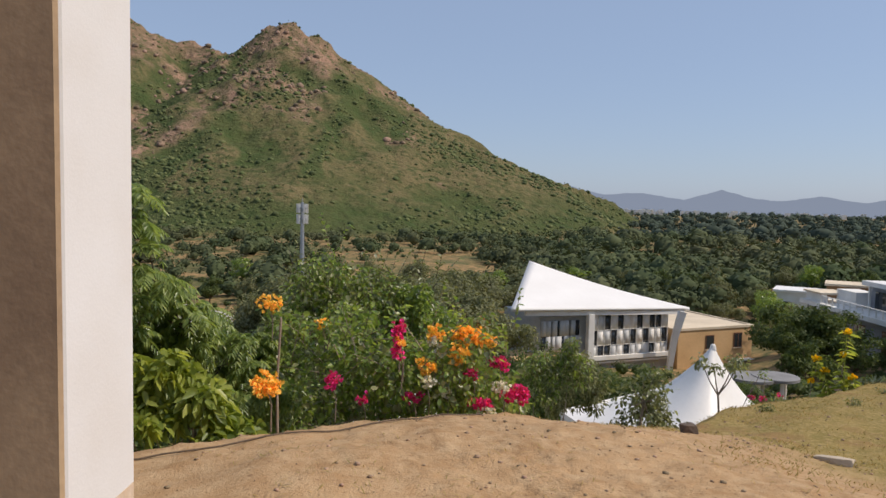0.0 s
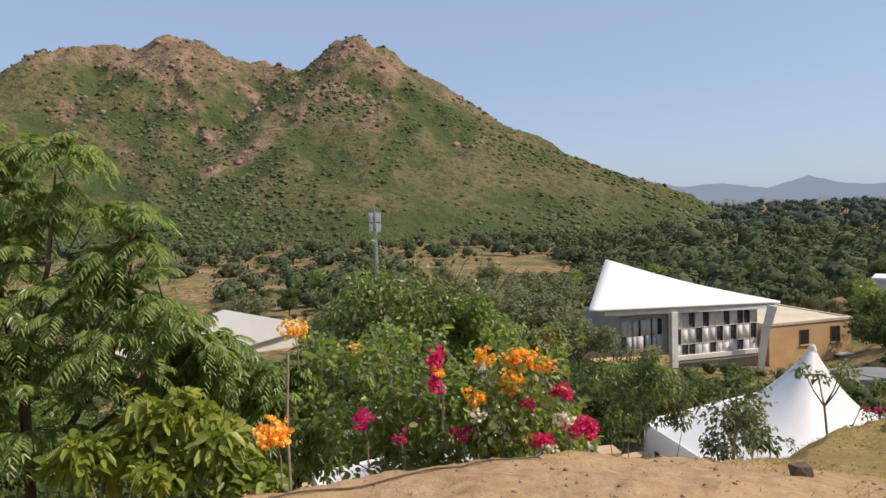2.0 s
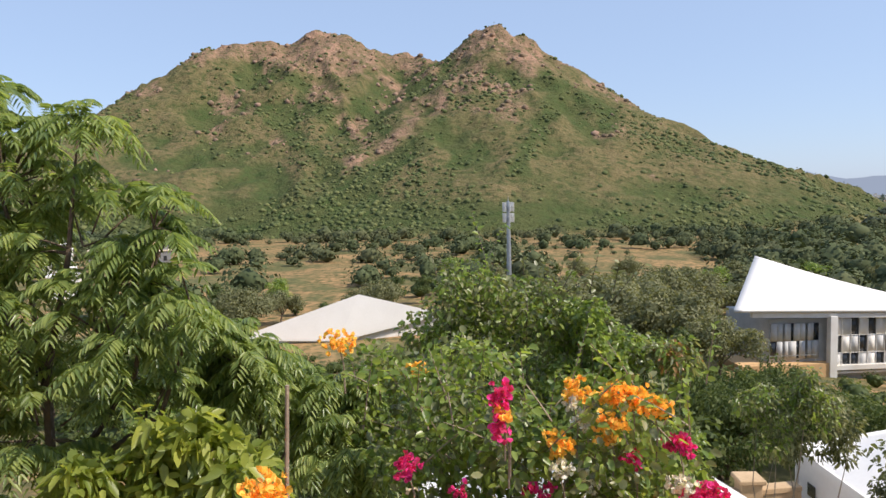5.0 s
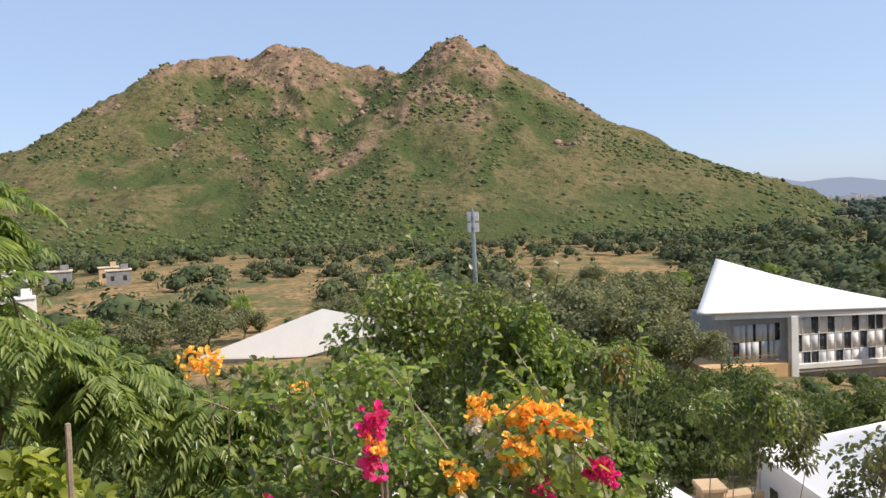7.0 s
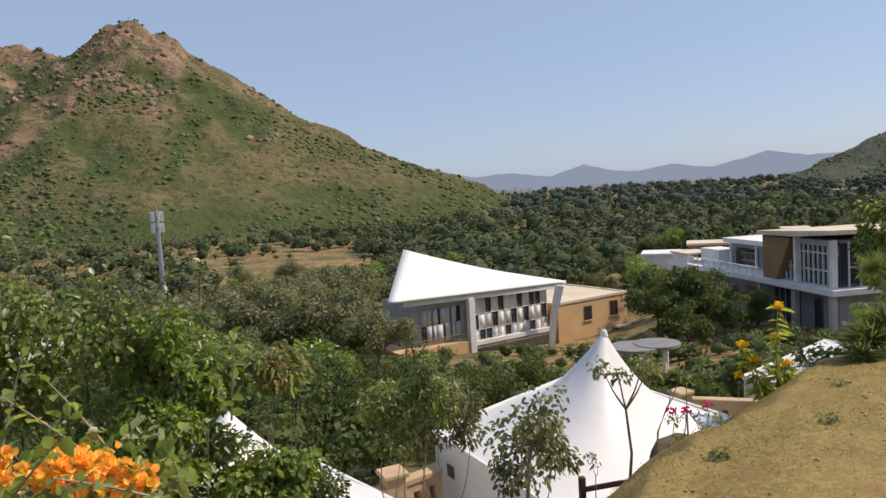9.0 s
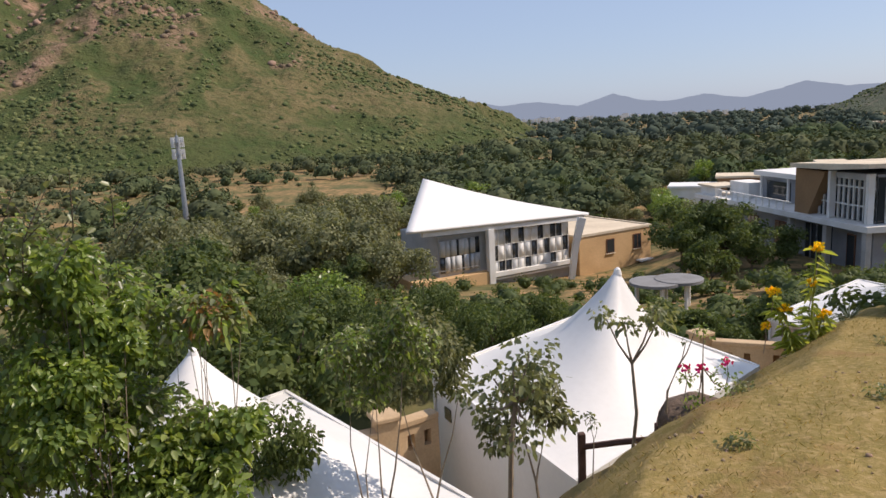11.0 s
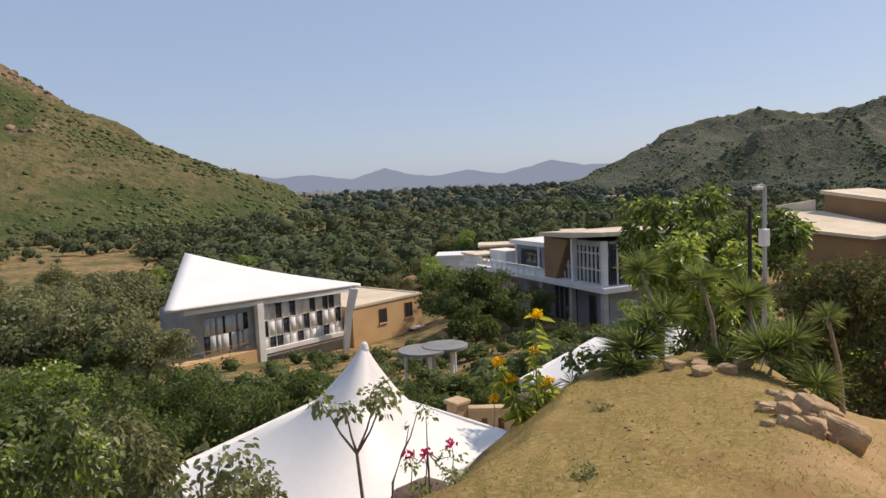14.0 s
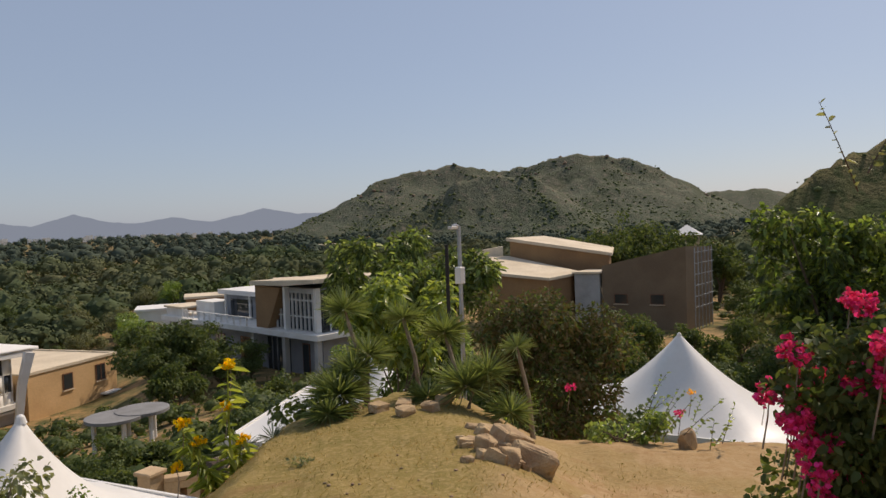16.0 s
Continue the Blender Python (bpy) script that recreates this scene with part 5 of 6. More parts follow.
def fronds(points, ways, length, pairs, leaflet, mat, droop=0.5):
    """Feathered leaves: a drooping rib with pairs of curved leaflets."""
    pts, dirs, norms, lens = [], [], [], []
    up = np.array([0, 0, 1.0])
    for p, w in zip(points, ways):
        w = unit(w)
        side = unit(np.cross(w, up) + 1e-6)
        ln = length * (0.7 + 0.6 * rng.random())
        for k in range(1, pairs + 1):
            u = k / pairs
            q = p + w * ln * u - up * ln * droop * u * u
            tangent = unit(w - up * 2 * droop * u)
            for sgn in (-1, 1):
                pts.append(q), dirs.append(unit(side * sgn * (1 - 0.25 * u) + tangent * 0.55 - up * 0.28)), norms.append(up + rng.normal(size=3) * 0.25), lens.append(leaflet * (1.05 - 0.5 * abs(u - 0.45)) * (0.85 + 0.3 * rng.random()))
        pts.append(p + w * ln - up * ln * droop), dirs.append(unit(w - up * 2 * droop)), norms.append(up), lens.append(leaflet * 0.8)
    v, f = blades(np.array(pts), np.array(dirs), np.array(norms), np.array(lens), 0.26, 0.2, 0.22, 0.42)
    return mesh_np("fronds", v, f, mat)


def neem(place, balls, label, count, ends, radius=0.06):
    t = thing("neem_tree", place, label, "tree")
    o = np.array(place)
    balls = np.asarray(balls, float)
    twigs = limbs((0, 0, 0), [tuple(np.array(e) - o) for e in ends], radius, bend=0.15, sides=8)
    balls = balls[rng.choice(len(balls), count, p=balls[:, 3] ** 2 / (balls[:, 3] ** 2).sum())]
    d = unit(rng.normal(size=(count, 3)))
    tips = balls[:, :3] - o + d * balls[:, 3:] * (0.45 + 0.55 * rng.random((count, 1)) ** 0.5)
    for p, q in zip(tips, d):
        tube([p - q * 0.22 - np.array([0, 0, 0.10]), p - q * 0.09 - np.array([0, 0, 0.03]), p], [0.008, 0.006, 0.004], 4, twigs)
    part("trunk", twigs, BARK, t, "forked brown trunk with thin twigs")
    spread = unit(rng.normal(size=(count, 8, 3)) * np.array([1, 1, 0.45]) + d[:, None] * 0.75 + np.array([0, 0, 0.45]))
    attach("fronds", fronds(np.repeat(tips, 8, 0), spread.reshape(-1, 3), 0.24, 9, 0.09, LEAF_NEEM, 0.6), t, "feathery drooping green fronds")
    return t


neem((-3.1, 7.4, ground_at(-3.1, 7.4) - 0.1), [(-3.45, 7.4, 2.18, 0.30), (-3.85, 7.4, 1.85, 0.34), (-2.55, 7.4, 1.96, 0.30), (-2.12, 7.5, 1.0, 0.30), (-3.2, 7.4, 1.62, 0.40), (-2.02, 7.45, 1.30, 0.26), (-2.55, 7.4, 1.2, 0.42), (-3.6, 7.3, 1.2, 0.5), (-1.78, 7.5, 0.72, 0.26), (-2.35, 7.4, 0.6, 0.4), (-3.1, 7.3, 0.6, 0.45), (-3.8, 7.3, 0.4, 0.5), (-2.9, 7.3, -0.05, 0.42), (-3.6, 7.3, -0.4, 0.5), (-2.2, 7.5, 0.0, 0.34), (-4.3, 7.2, 1.2, 0.55)],
     "feathery bright green neem tree at the terrace edge", 225, [(-3.45, 7.4, 2.1), (-2.55, 7.4, 1.8), (-2.0, 7.5, 1.2), (-3.8, 7.3, 1.2), (-1.8, 7.5, 0.6)])
neem((-1.7, 8.3, ground_at(-1.7, 8.3) - 0.1), [(-1.75, 8.0, 0.25, 0.25), (-1.9, 8.3, 0.05, 0.36), (-1.35, 8.5, -0.15, 0.3), (-1.1, 8.3, -0.45, 0.3)],
     "young neem tree with drooping fronds beside the terrace", 90, [(-1.7, 8.1, 0.2), (-1.4, 8.4, -0.1), (-1.9, 8.3, 0.1)], 0.03)
shrub("leafy_shrub", "yellow-green broad-leaved shrub below the terrace edge", "shrub", (-1.6, 7.15, ground_at(-1.6, 7.15) - 0.1),
      [(-1.83, 7.13, -0.13, 0.27), (-1.42, 7.2, -0.08, 0.3), (-1.66, 7.13, -0.42, 0.3), (-1.2, 7.25, -0.36, 0.28), (-2.15, 6.95, -0.3, 0.3), (-1.05, 7.2, -0.6, 0.24)], 0.42, 7, 1900, 0.105, LEAF_YELLOW, BARK_PALE, 0.46, 6, 0.35)
shrub("leafy_shrub", "dark leafy undergrowth below the terrace edge", "shrub", (-2.4, 7.0, ground_at(-2.4, 7.0) - 0.1),
      [(-2.9, 6.7, -0.9, 0.4), (-2.3, 7.0, -1.0, 0.4), (-1.7, 7.3, -1.1, 0.38), (-1.1, 7.5, -0.9, 0.35), (-3.6, 6.6, -0.5, 0.5)], 0.45, 6, 1800, 0.08, LEAF_DARK, BARK, 0.5, 6)

BUSH_FOOT = (0.5, 8.0, ground_at(0.5, 8.0) - 0.05)
bush = shrub("bougainvillea_bush", "bougainvillea bush with orange, magenta and white flower sprays", "shrub", BUSH_FOOT,
             [(-0.32, 7.84, -0.1, 0.36), (0.21, 7.92, -0.12, 0.42), (0.8, 7.96, -0.12, 0.42), (1.24, 7.95, -0.32, 0.28), (-0.34, 7.84, -0.55, 0.34), (0.25, 7.9, -0.58, 0.34), (0.8, 7.92, -0.56, 0.34), (-0.79, 8.5, 0.0, 0.34), (-0.25, 8.65, 0.15, 0.34), (-0.81, 8.5, -0.5, 0.4), (1.3, 8.2, -0.7, 0.3)],
             0.5, 7, 6200, 0.06, (LEAF_FRESH, LEAF_GREY), BARK_PALE, 0.62, 9)
o = np.array(BUSH_FOOT)
starts = [np.array((rng.uniform(-0.8, 1.4), rng.uniform(7.5, 8.2), rng.uniform(-0.2, 0.25))) - o for _ in range(46)]
twig_sprays(46, starts, [np.array((rng.normal() * 0.4, -0.3 + rng.normal() * 0.4, 0.7)) for _ in starts], 0.065, LEAF_FRESH, BARK_PALE, bush, 0.42, 11, 0.6)


def flower_spray(parent, foot, centre, size, count, mat, label):
    """A loose head of papery three-petalled bracts on a thin stalk."""
    c = np.array(centre) - np.array(foot)
    s = np.asarray(size, float)
    lumps = unit(rng.normal(size=(7, 3))) * s * 0.38
    pick = rng.integers(0, 7, count)
    d = unit(rng.normal(size=(count, 3)))
    p = c + lumps[pick] + d * s * 0.5 * rng.random((count, 1)) ** 0.4
    sets = []
    for k in range(3):
        a = unit(d + np.roll(unit(rng.normal(size=d.shape)), k, 0) * 0.9)
        sets.append(blades(p, a, unit(d + rng.normal(size=d.shape) * 0.6), 0.030 * (0.75 + 0.5 * rng.random(count)), 0.85, 0.35, 0.0, 0.55))
    v, f = joined(sets)
    head = attach("flower_spray", mesh_np("flower_spray", v, f, mat), parent, label)
    stalk = tube([c + np.array([0.02, 0.05, -0.35]), c + np.array([0.03, 0.02, -0.15]), c], [0.006, 0.005, 0.003], 5)
    part("stalk", stalk, BARK_PALE, head)
    return head


for place, size, count, mat, label in [
    ((-0.86, 7.70, 0.46), (0.15, 0.12, 0.10), 60, PETAL_ORANGE, "orange flower spray"), ((-0.44, 8.02, 0.24), (0.08, 0.08, 0.05), 24, PETAL_ORANGE, "orange flower spray"),
    ((0.56, 7.65, -0.07), (0.11, 0.10, 0.10), 70, PETAL_ORANGE, "orange flower spray"), ((0.66, 7.86, 0.20), (0.14, 0.10, 0.10), 64, PETAL_ORANGE, "orange flower spray"),
    ((0.95, 7.74, 0.22), (0.22, 0.13, 0.12), 190, PETAL_ORANGE, "large orange flower spray"), ((1.08, 7.74, 0.17), (0.14, 0.10, 0.09), 80, PETAL_ORANGE, "orange flower spray"), ((0.84, 7.66, 0.04), (0.13, 0.10, 0.11), 84, PETAL_ORANGE, "orange flower spray"),
    ((0.33, 7.08, 0.35), (0.08, 0.07, 0.11), 52, PETAL_PINK, "magenta flower spray"), ((0.35, 7.07, 0.21), (0.07, 0.06, 0.10), 40, PETAL_PINK, "magenta flower spray"), ((-0.20, 7.15, -0.10), (0.10, 0.08, 0.10), 44, PETAL_PINK, "magenta flower spray"),
    ((0.45, 7.55, -0.32), (0.12, 0.08, 0.06), 40, PETAL_PINK, "magenta flower spray"), ((1.22, 7.75, -0.06), (0.12, 0.09, 0.08), 60, PETAL_PINK, "magenta flower spray"), ((1.06, 7.56, -0.37), (0.14, 0.09, 0.07), 60, PETAL_PINK, "magenta flower spray"),
    ((1.38, 7.64, -0.31), (0.18, 0.10, 0.11), 120, PETAL_PINK, "large magenta flower spray"), ((0.97, 7.66, -0.12), (0.08, 0.07, 0.08), 30, PETAL_PINK, "magenta flower spray"),
    ((0.69, 7.76, 0.03), (0.08, 0.06, 0.06), 24, PETAL_WHITE, "white flower spray"), ((0.57, 7.55, -0.19), (0.10, 0.08, 0.08), 30, PETAL_WHITE, "white flower spray"), ((1.10, 7.54, -0.44), (0.12, 0.07, 0.06), 34, PETAL_WHITE, "white flower spray"), ((0.02, 7.4, -0.30), (0.05, 0.05, 0.07), 16, PETAL_PINK, "magenta flower spray"),
    ((0.74, 7.70, -0.28), (0.10, 0.08, 0.10), 40, PETAL_WHITE, "white flower spray"), ((1.24, 7.62, -0.24), (0.12, 0.08, 0.08), 40, PETAL_WHITE, "white flower spray"), ((0.62, 7.80, 0.13), (0.06, 0.05, 0.07), 22, PETAL_WHITE, "white flower spray"), ((0.36, 7.06, 0.27), (0.05, 0.05, 0.05), 12, PETAL_ORANGE, "small orange flower spray"),
]:
    flower_spray(bush, BUSH_FOOT, place, size, count, mat, label)

staked = thing("staked_bougainvillea", (-0.46, 6.3, ground_at(-0.46, 6.3) - 0.05), "slender staked bougainvillea with a round orange flower head", "plant")
h = 0.62 - ground_at(-0.46, 6.3)
part("stake", tube([(0.01, 0, 0), (0.0, 0.02, h * 0.5), (0.03, 0.0, h)], [0.011, 0.010, 0.009], 6), BARK_PALE, staked, "pale bamboo stake")
flower_spray(staked, (-0.46, 6.3, ground_at(-0.46, 6.3) - 0.05), (-0.51, 6.22, 0.12), (0.12, 0.11, 0.11), 120, PETAL_ORANGE, "round orange flower head")
flower_spray(staked, (-0.46, 6.3, ground_at(-0.46, 6.3) - 0.05), (-0.66, 6.25, -0.32), (0.06, 0.05, 0.05), 22, PETAL_PINK, "fallen magenta flower spray")

taller = shrub("leafy_tree", "tall leafy bush with pale seed heads below the terrace", "shrub", (-0.5, 12.4, ground_at(-0.5, 12.4) - 0.1),
               [(-1.28, 12.29, 0.1, 0.5), (-0.64, 12.47, -0.12, 0.6), (0.0, 12.6, -0.35, 0.6), (-1.06, 12.36, -0.75, 0.66), (-0.29, 12.55, -1.0, 0.66), (0.51, 12.68, -0.7, 0.5), (-1.56, 12.19, -0.5, 0.5), (0.62, 12.69, -1.4, 0.6), (-0.6, 12.5, -1.8, 0.8)],
               0.42, 10, 14000, 0.07, (LEAF_FRESH, LEAF_GREY), BARK, 0.55, 7, 0.3, 0.03)
o = np.array((-0.5, 12.4, ground_at(-0.5, 12.4) - 0.1))
starts = [np.array((rng.uniform(-1.7, 0.6), 12.4 + rng.normal() * 0.3, rng.uniform(-0.35, 0.25))) - o for _ in range(40)]
twig_sprays(40, starts, [np.array((rng.normal() * 0.5, rng.normal() * 0.4, 0.9)) for _ in starts], 0.09, LEAF_GREY, BARK, taller, 0.55, 10, 0.5)
top_twig = [np.array((-1.15, 12.5, 0.25)) - o, np.array((-1.0, 12.6, 0.35)) - o]
for spot, lean in zip(top_twig, (0.25, 0.1)):
    twig_sprays(1, [spot], [np.array((lean, 0.1, 1.0))], 0.10, LEAF_FRESH, BARK_PALE, taller, 0.75, 14, 0.5)

glossy = shrub("leafy_bush", "green bush with some brown withered leaves", "shrub", (0.5, 12.2, ground_at(0.5, 12.2) - 0.1),
               [(0.34, 12.12, -0.05, 0.26), (0.5, 12.2, -0.42, 0.34), (0.25, 12.05, -0.86, 0.40), (0.70, 12.28, -0.72, 0.24), (0.15, 12.0, -1.45, 0.45), (0.5, 12.15, -1.9, 0.36)],
               0.42, 9, 6800, 0.064, (LEAF_FRESH, LEAF_NEEM), BARK_PALE, 0.58, 6, 0.3, 0.02)
shrub("leafy_bush", "sparse brownish bush above the tents", "shrub", (1.2, 12.5, ground_at(1.2, 12.5) - 0.1),
      [(1.34, 12.46, -0.52, 0.30), (1.05, 12.42, -0.62, 0.24), (1.5, 12.5, -0.62, 0.18)], 0.42, 8, 700, 0.075, (LEAF_GREY, LEAF_FRESH), BARK_PALE, 0.5, 4, 0.4, 0.014)
shrub("leafy_bush", "low glossy broad-leaved bush above the tents", "shrub", (1.1, 12.3, ground_at(1.1, 12.3) - 0.1),
      [(1.27, 12.40, -1.62, 0.30), (0.92, 12.3, -1.66, 0.30), (1.52, 12.48, -1.66, 0.17), (1.15, 12.3, -2.0, 0.42), (0.75, 12.2, -2.1, 0.34)],
      0.42, 9, 4600, 0.08, (LEAF_NEEM, LEAF_FRESH), BARK_PALE, 0.62, 6, 0.3, 0.02)
withered = leaf_material("withered_leaf", (0.34, 0.19, 0.06), (0.24, 0.13, 0.05), 0.3)
cl = random_clumps((0.75, 0.22, -0.6 - ground_at(0.5, 12.2) + 0.1), (0.35, 0.25, 0.22), 8, 0.12)
attach("withered_leaves", foliage("withered_leaves", cl, 150, 0.07, withered, 0.5, 0.5), glossy, "brown withered leaves")

acacia = shrub("thin_tree", "thin grey-green young tree standing before the tents", "tree", (2.55, 13.7, ground_at(2.55, 13.7) - 0.1),
               [(2.34, 13.84, -1.48, 0.40), (2.83, 13.86, -1.41, 0.38), (3.12, 13.86, -1.57, 0.3), (2.54, 13.86, -1.9, 0.30), (3.05, 13.86, -1.2, 0.3)], 0.42, 9, 2900, 0.062, (LEAF_GREY, LEAF_FRESH), BARK_PALE, 0.55, 2, 0.4, 0.028)
for bx, by, bz, br, leaf, count in ((3.4, 15.2, -2.0, 0.5, LEAF_ACACIA, 1300), (1.4, 15.0, -2.9, 0.5, LEAF_DARK, 1100), (4.4, 13.9, -2.1, 0.36, LEAF_ACACIA, 900)):
    shrub("young_tree", "young leafy tree on the slope above the tents", "tree", (bx, by, ground_at(bx, by) - 0.1), [(bx, by, bz, br), (bx + 0.3, by + 0.1, bz - 0.4, br * 0.8), (bx - 0.3, by, bz - 0.5, br * 0.8)], 0.45, 8, count * 2, 0.07, leaf, BARK_PALE, 0.5, 1, 0.45, 0.025)


# ---- saplings on the grassy slope ----
def sapling(label, foot, joints, tips, leaf, count, mat, size=0.09, radius=0.022):
    """A bare-stemmed sapling: a crooked stem, forks, and leaves at the tips only."""
    z = ground_at(*foot) - 0.05
    t = thing("sapling", (*foot, z), label, "tree", "saplings on the slope")
    o = Vector((*foot, z))
    bm = bmesh.new()
    line = [Vector((0, 0, 0))] + [Vector(j) - o for j in joints]
    tube(line, list(np.linspace(radius, radius * 0.75, len(line))), 6, bm)
    for q in tips:
        q = Vector(q) - o
        mid = line[-1].lerp(q, 0.5) + Vector((0, 0, -0.05))
        tube([line[-1], mid, q], [radius * 0.7, radius * 0.5, radius * 0.25], 5, bm)
    part("stem", bm, BARK_PALE, t)
    clumps = np.concatenate([random_clumps(np.array(Vector(q) - o), (size, size, size), 4, size * 0.8) for q in tips])
    attach("foliage", foliage("leaves", clumps, int(count * 1.7), leaf * 0.72, mat, 0.62, 0.4), t)
    return t


sapling("forked bare-stemmed sapling with tufts of drooping leaves", (5.5, 13.4), [(5.56, 13.4, -2.4), (5.55, 13.5, -1.85)], [(5.22, 13.46, -1.25), (5.42, 13.4, -1.32), (5.72, 13.3, -1.22), (5.8, 13.35, -1.3)], 0.085, 150, LEAF_GREY, 0.13)
sapling("leafy sapling with hanging clumps of leaves", (3.86, 12.5), [(3.9, 12.46, -2.1), (3.95, 12.45, -1.7)], [(4.1, 12.45, -1.25), (3.75, 12.45, -1.45), (4.15, 12.4, -1.55), (3.7, 12.5, -1.75), (4.05, 12.45, -1.9), (3.95, 12.5, -1.4)], 0.095, 260, LEAF_GREY, 0.24, 0.028)
sapling("thin leafless sapling stem", (5.7, 13.0), [(5.72, 12.98, -2.0), (5.8, 12.9, -1.7)], [(5.96, 12.85, -1.3), (5.88, 12.9, -1.45)], 0.05, 8, LEAF_GREY, 0.05, 0.014)
rose = sapling("thorny shrub with small pink flowers and thin stems", (6.05, 12.85), [(6.03, 12.82, -1.9), (6.02, 12.81, -1.7)], [(6.02, 12.8, -1.3), (6.2, 12.7, -1.75), (5.85, 12.85, -1.8), (6.25, 12.75, -1.95), (6.0, 12.85, -2.05)], 0.05, 150, LEAF_FRESH, 0.10, 0.012)
for q in ((6.22, 12.7, -1.62), (5.85, 12.85, -1.72), (5.98, 12.8, -1.7)):
    flower_spray(rose, (6.05, 12.85, ground_at(6.05, 12.85) - 0.05), q, (0.07, 0.06, 0.05), 16, PETAL_PINK, "dull pink flower spray")
sapling("tiny seedling on the slope", (5.0, 13.3), [(5.02, 13.3, -2.6)], [(4.98, 13.3, -2.35), (5.06, 13.3, -2.45)], 0.06, 24, LEAF_GREY, 0.06, 0.008)


# ---- rocks ----
ROCK = material("sandy_rock", (0.52, 0.37, 0.21), 0.95, other=(0.31, 0.205, 0.12), scale=5, fine=26, bump=0.6, bump_dist=0.03)
ROCK_DARK = material("dark_rock", (0.17, 0.12, 0.09), 0.95, other=(0.11, 0.08, 0.06), scale=4, fine=26, bump=0.6, bump_dist=0.03)


def rock(x, y, size, label, mat=ROCK, sink=0.35, turn=0.0, seed=0, tilt=0.0, name="rock", lift=0.0):
    """A broken block: the hull of jittered corners with knocked-off edges."""
    bm = bmesh.new()
    local = random.Random(seed)
    for i in range(8):
        bm.verts.new([(1 if i >> k & 1 else -1) * local.uniform(0.55, 1.0) for k in range(3)])
    for i in range(13):
        way = Vector((local.gauss(0, 1), local.gauss(0, 1), local.gauss(0, 1))).normalized()
        bm.verts.new(way * local.uniform(0.95, 1.2))
    hull = bmesh.ops.convex_hull(bm, input=bm.verts[:])
    bmesh.ops.delete(bm, geom=list({v for v in hull["geom_interior"] if isinstance(v, bmesh.types.BMVert)}), context="VERTS")
    bmesh.ops.bevel(bm, geom=bm.edges[:], offset=0.07, segments=1, affect="EDGES", clamp_overlap=True)
    bmesh.ops.subdivide_edges(bm, edges=bm.edges[:], cuts=1, use_grid_fill=True)
    for v in bm.verts:
        v.co += v.co.normalized() * 0.13 * noise.noise(v.co * 2.5 + Vector((seed, 0, 0)))
        v.co = Vector((v.co.x * size[0], v.co.y * size[1], v.co.z * size[2]))
    ob = part(name, bm, mat)
    ob.matrix_world = pose(x, y, ground_at(x, y) + size[2] * (1 - 2 * sink) + lift, tilt, tilt * 0.5, turn)
    return tagged(ob, label, "rock", "rocks of the mound")


def mound_place(s, p):
    """A place by distance along the spur and across it."""
    return FOOT[0] + s * AXIS[0] + p * AXIS[1], FOOT[1] + s * AXIS[1] - p * AXIS[0]


def bedded(x, y, size, label, turn, seed, sink=0.5):
    """A rock laid into the ground, following its slope."""
    e = 0.12
    normal = Vector((ground_at(x - e, y) - ground_at(x + e, y), ground_at(x, y - e) - ground_at(x, y + e), 2 * e)).normalized()
    ob = rock(x, y, size, label, ROCK, 0.5, 0.0, seed)
    lie = Vector((0, 0, 1)).rotation_difference(normal).to_matrix().to_4x4()
    ob.matrix_world = Matrix.Translation(Vector((x, y, ground_at(x, y))) + normal * size[2] * (1 - 2 * sink)) @ lie @ Matrix.Rotation(radians(turn), 4, "Z")
    return ob


dice = random.Random(5)
for k, (x, y, size, turn) in enumerate([(8.98, 10.95, (0.21, 0.19, 0.16), -20), (8.78, 10.62, (0.22, 0.18, 0.17), -62), (8.60, 10.93, (0.13, 0.09, 0.11), 18), (9.22, 11.05, (0.14, 0.08, 0.12), -75), (8.47, 10.62, (0.13, 0.10, 0.12), 40), (9.12, 11.32, (0.12, 0.09, 0.10), -30)]):
    bedded(x, y, size, "large angular sandy slab bedded in the mound's side", turn, k + 3, 0.42)
for k in range(26):
    u, w = dice.random(), dice.random()
    x, y = 8.35 + 0.95 * u + 0.45 * (w - 0.5), 10.6 + 1.0 * u - 0.35 * (w - 0.5)
    a = dice.uniform(0.045, 0.11)
    bedded(x, y, (a, a * dice.uniform(0.5, 0.85), a * dice.uniform(0.5, 0.9)), "angular sandy rock packed into the side of the mound", dice.uniform(-80, -20), k + 103, 0.4)
for k in range(16):
    x, y = 8.5 + 1.6 * dice.random(), 9.3 + 0.9 * dice.random()
    a = dice.uniform(0.025, 0.06)
    rock(x, y, (a, a * 0.8, a * 0.6), "small loose stone at the foot of the mound", ROCK, 0.2, dice.uniform(0, 180), k + 203)
for k, (s, p) in enumerate([(10.2, 0.6), (10.4, 0.9), (10.1, 1.2), (10.6, 0.3), (10.5, 1.4), (9.9, 0.9)]):
    x, y = mound_place(s, p)
    rock(x, y, (0.13, 0.10, 0.06), "flat reddish stone stacked on the crest", ROCK, 0.2, k * 37.0, k + 40)
rock(6.05, 13.1, (0.36, 0.28, 0.26), "dark weathered boulder on the grassy slope", ROCK_DARK, 0.25, 20, 77, 8)
rock(2.72, 7.05, (0.075, 0.05, 0.045), "small dark red stone lying on bare soil", ROCK_DARK, 0.15, 10, 78)
rock(3.75, 6.75, (0.16, 0.05, 0.04), "pale broken stone lying on dry grass", material("pale_stone", (0.55, 0.45, 0.34), 0.9, scale=5), 0.15, -20, 79)
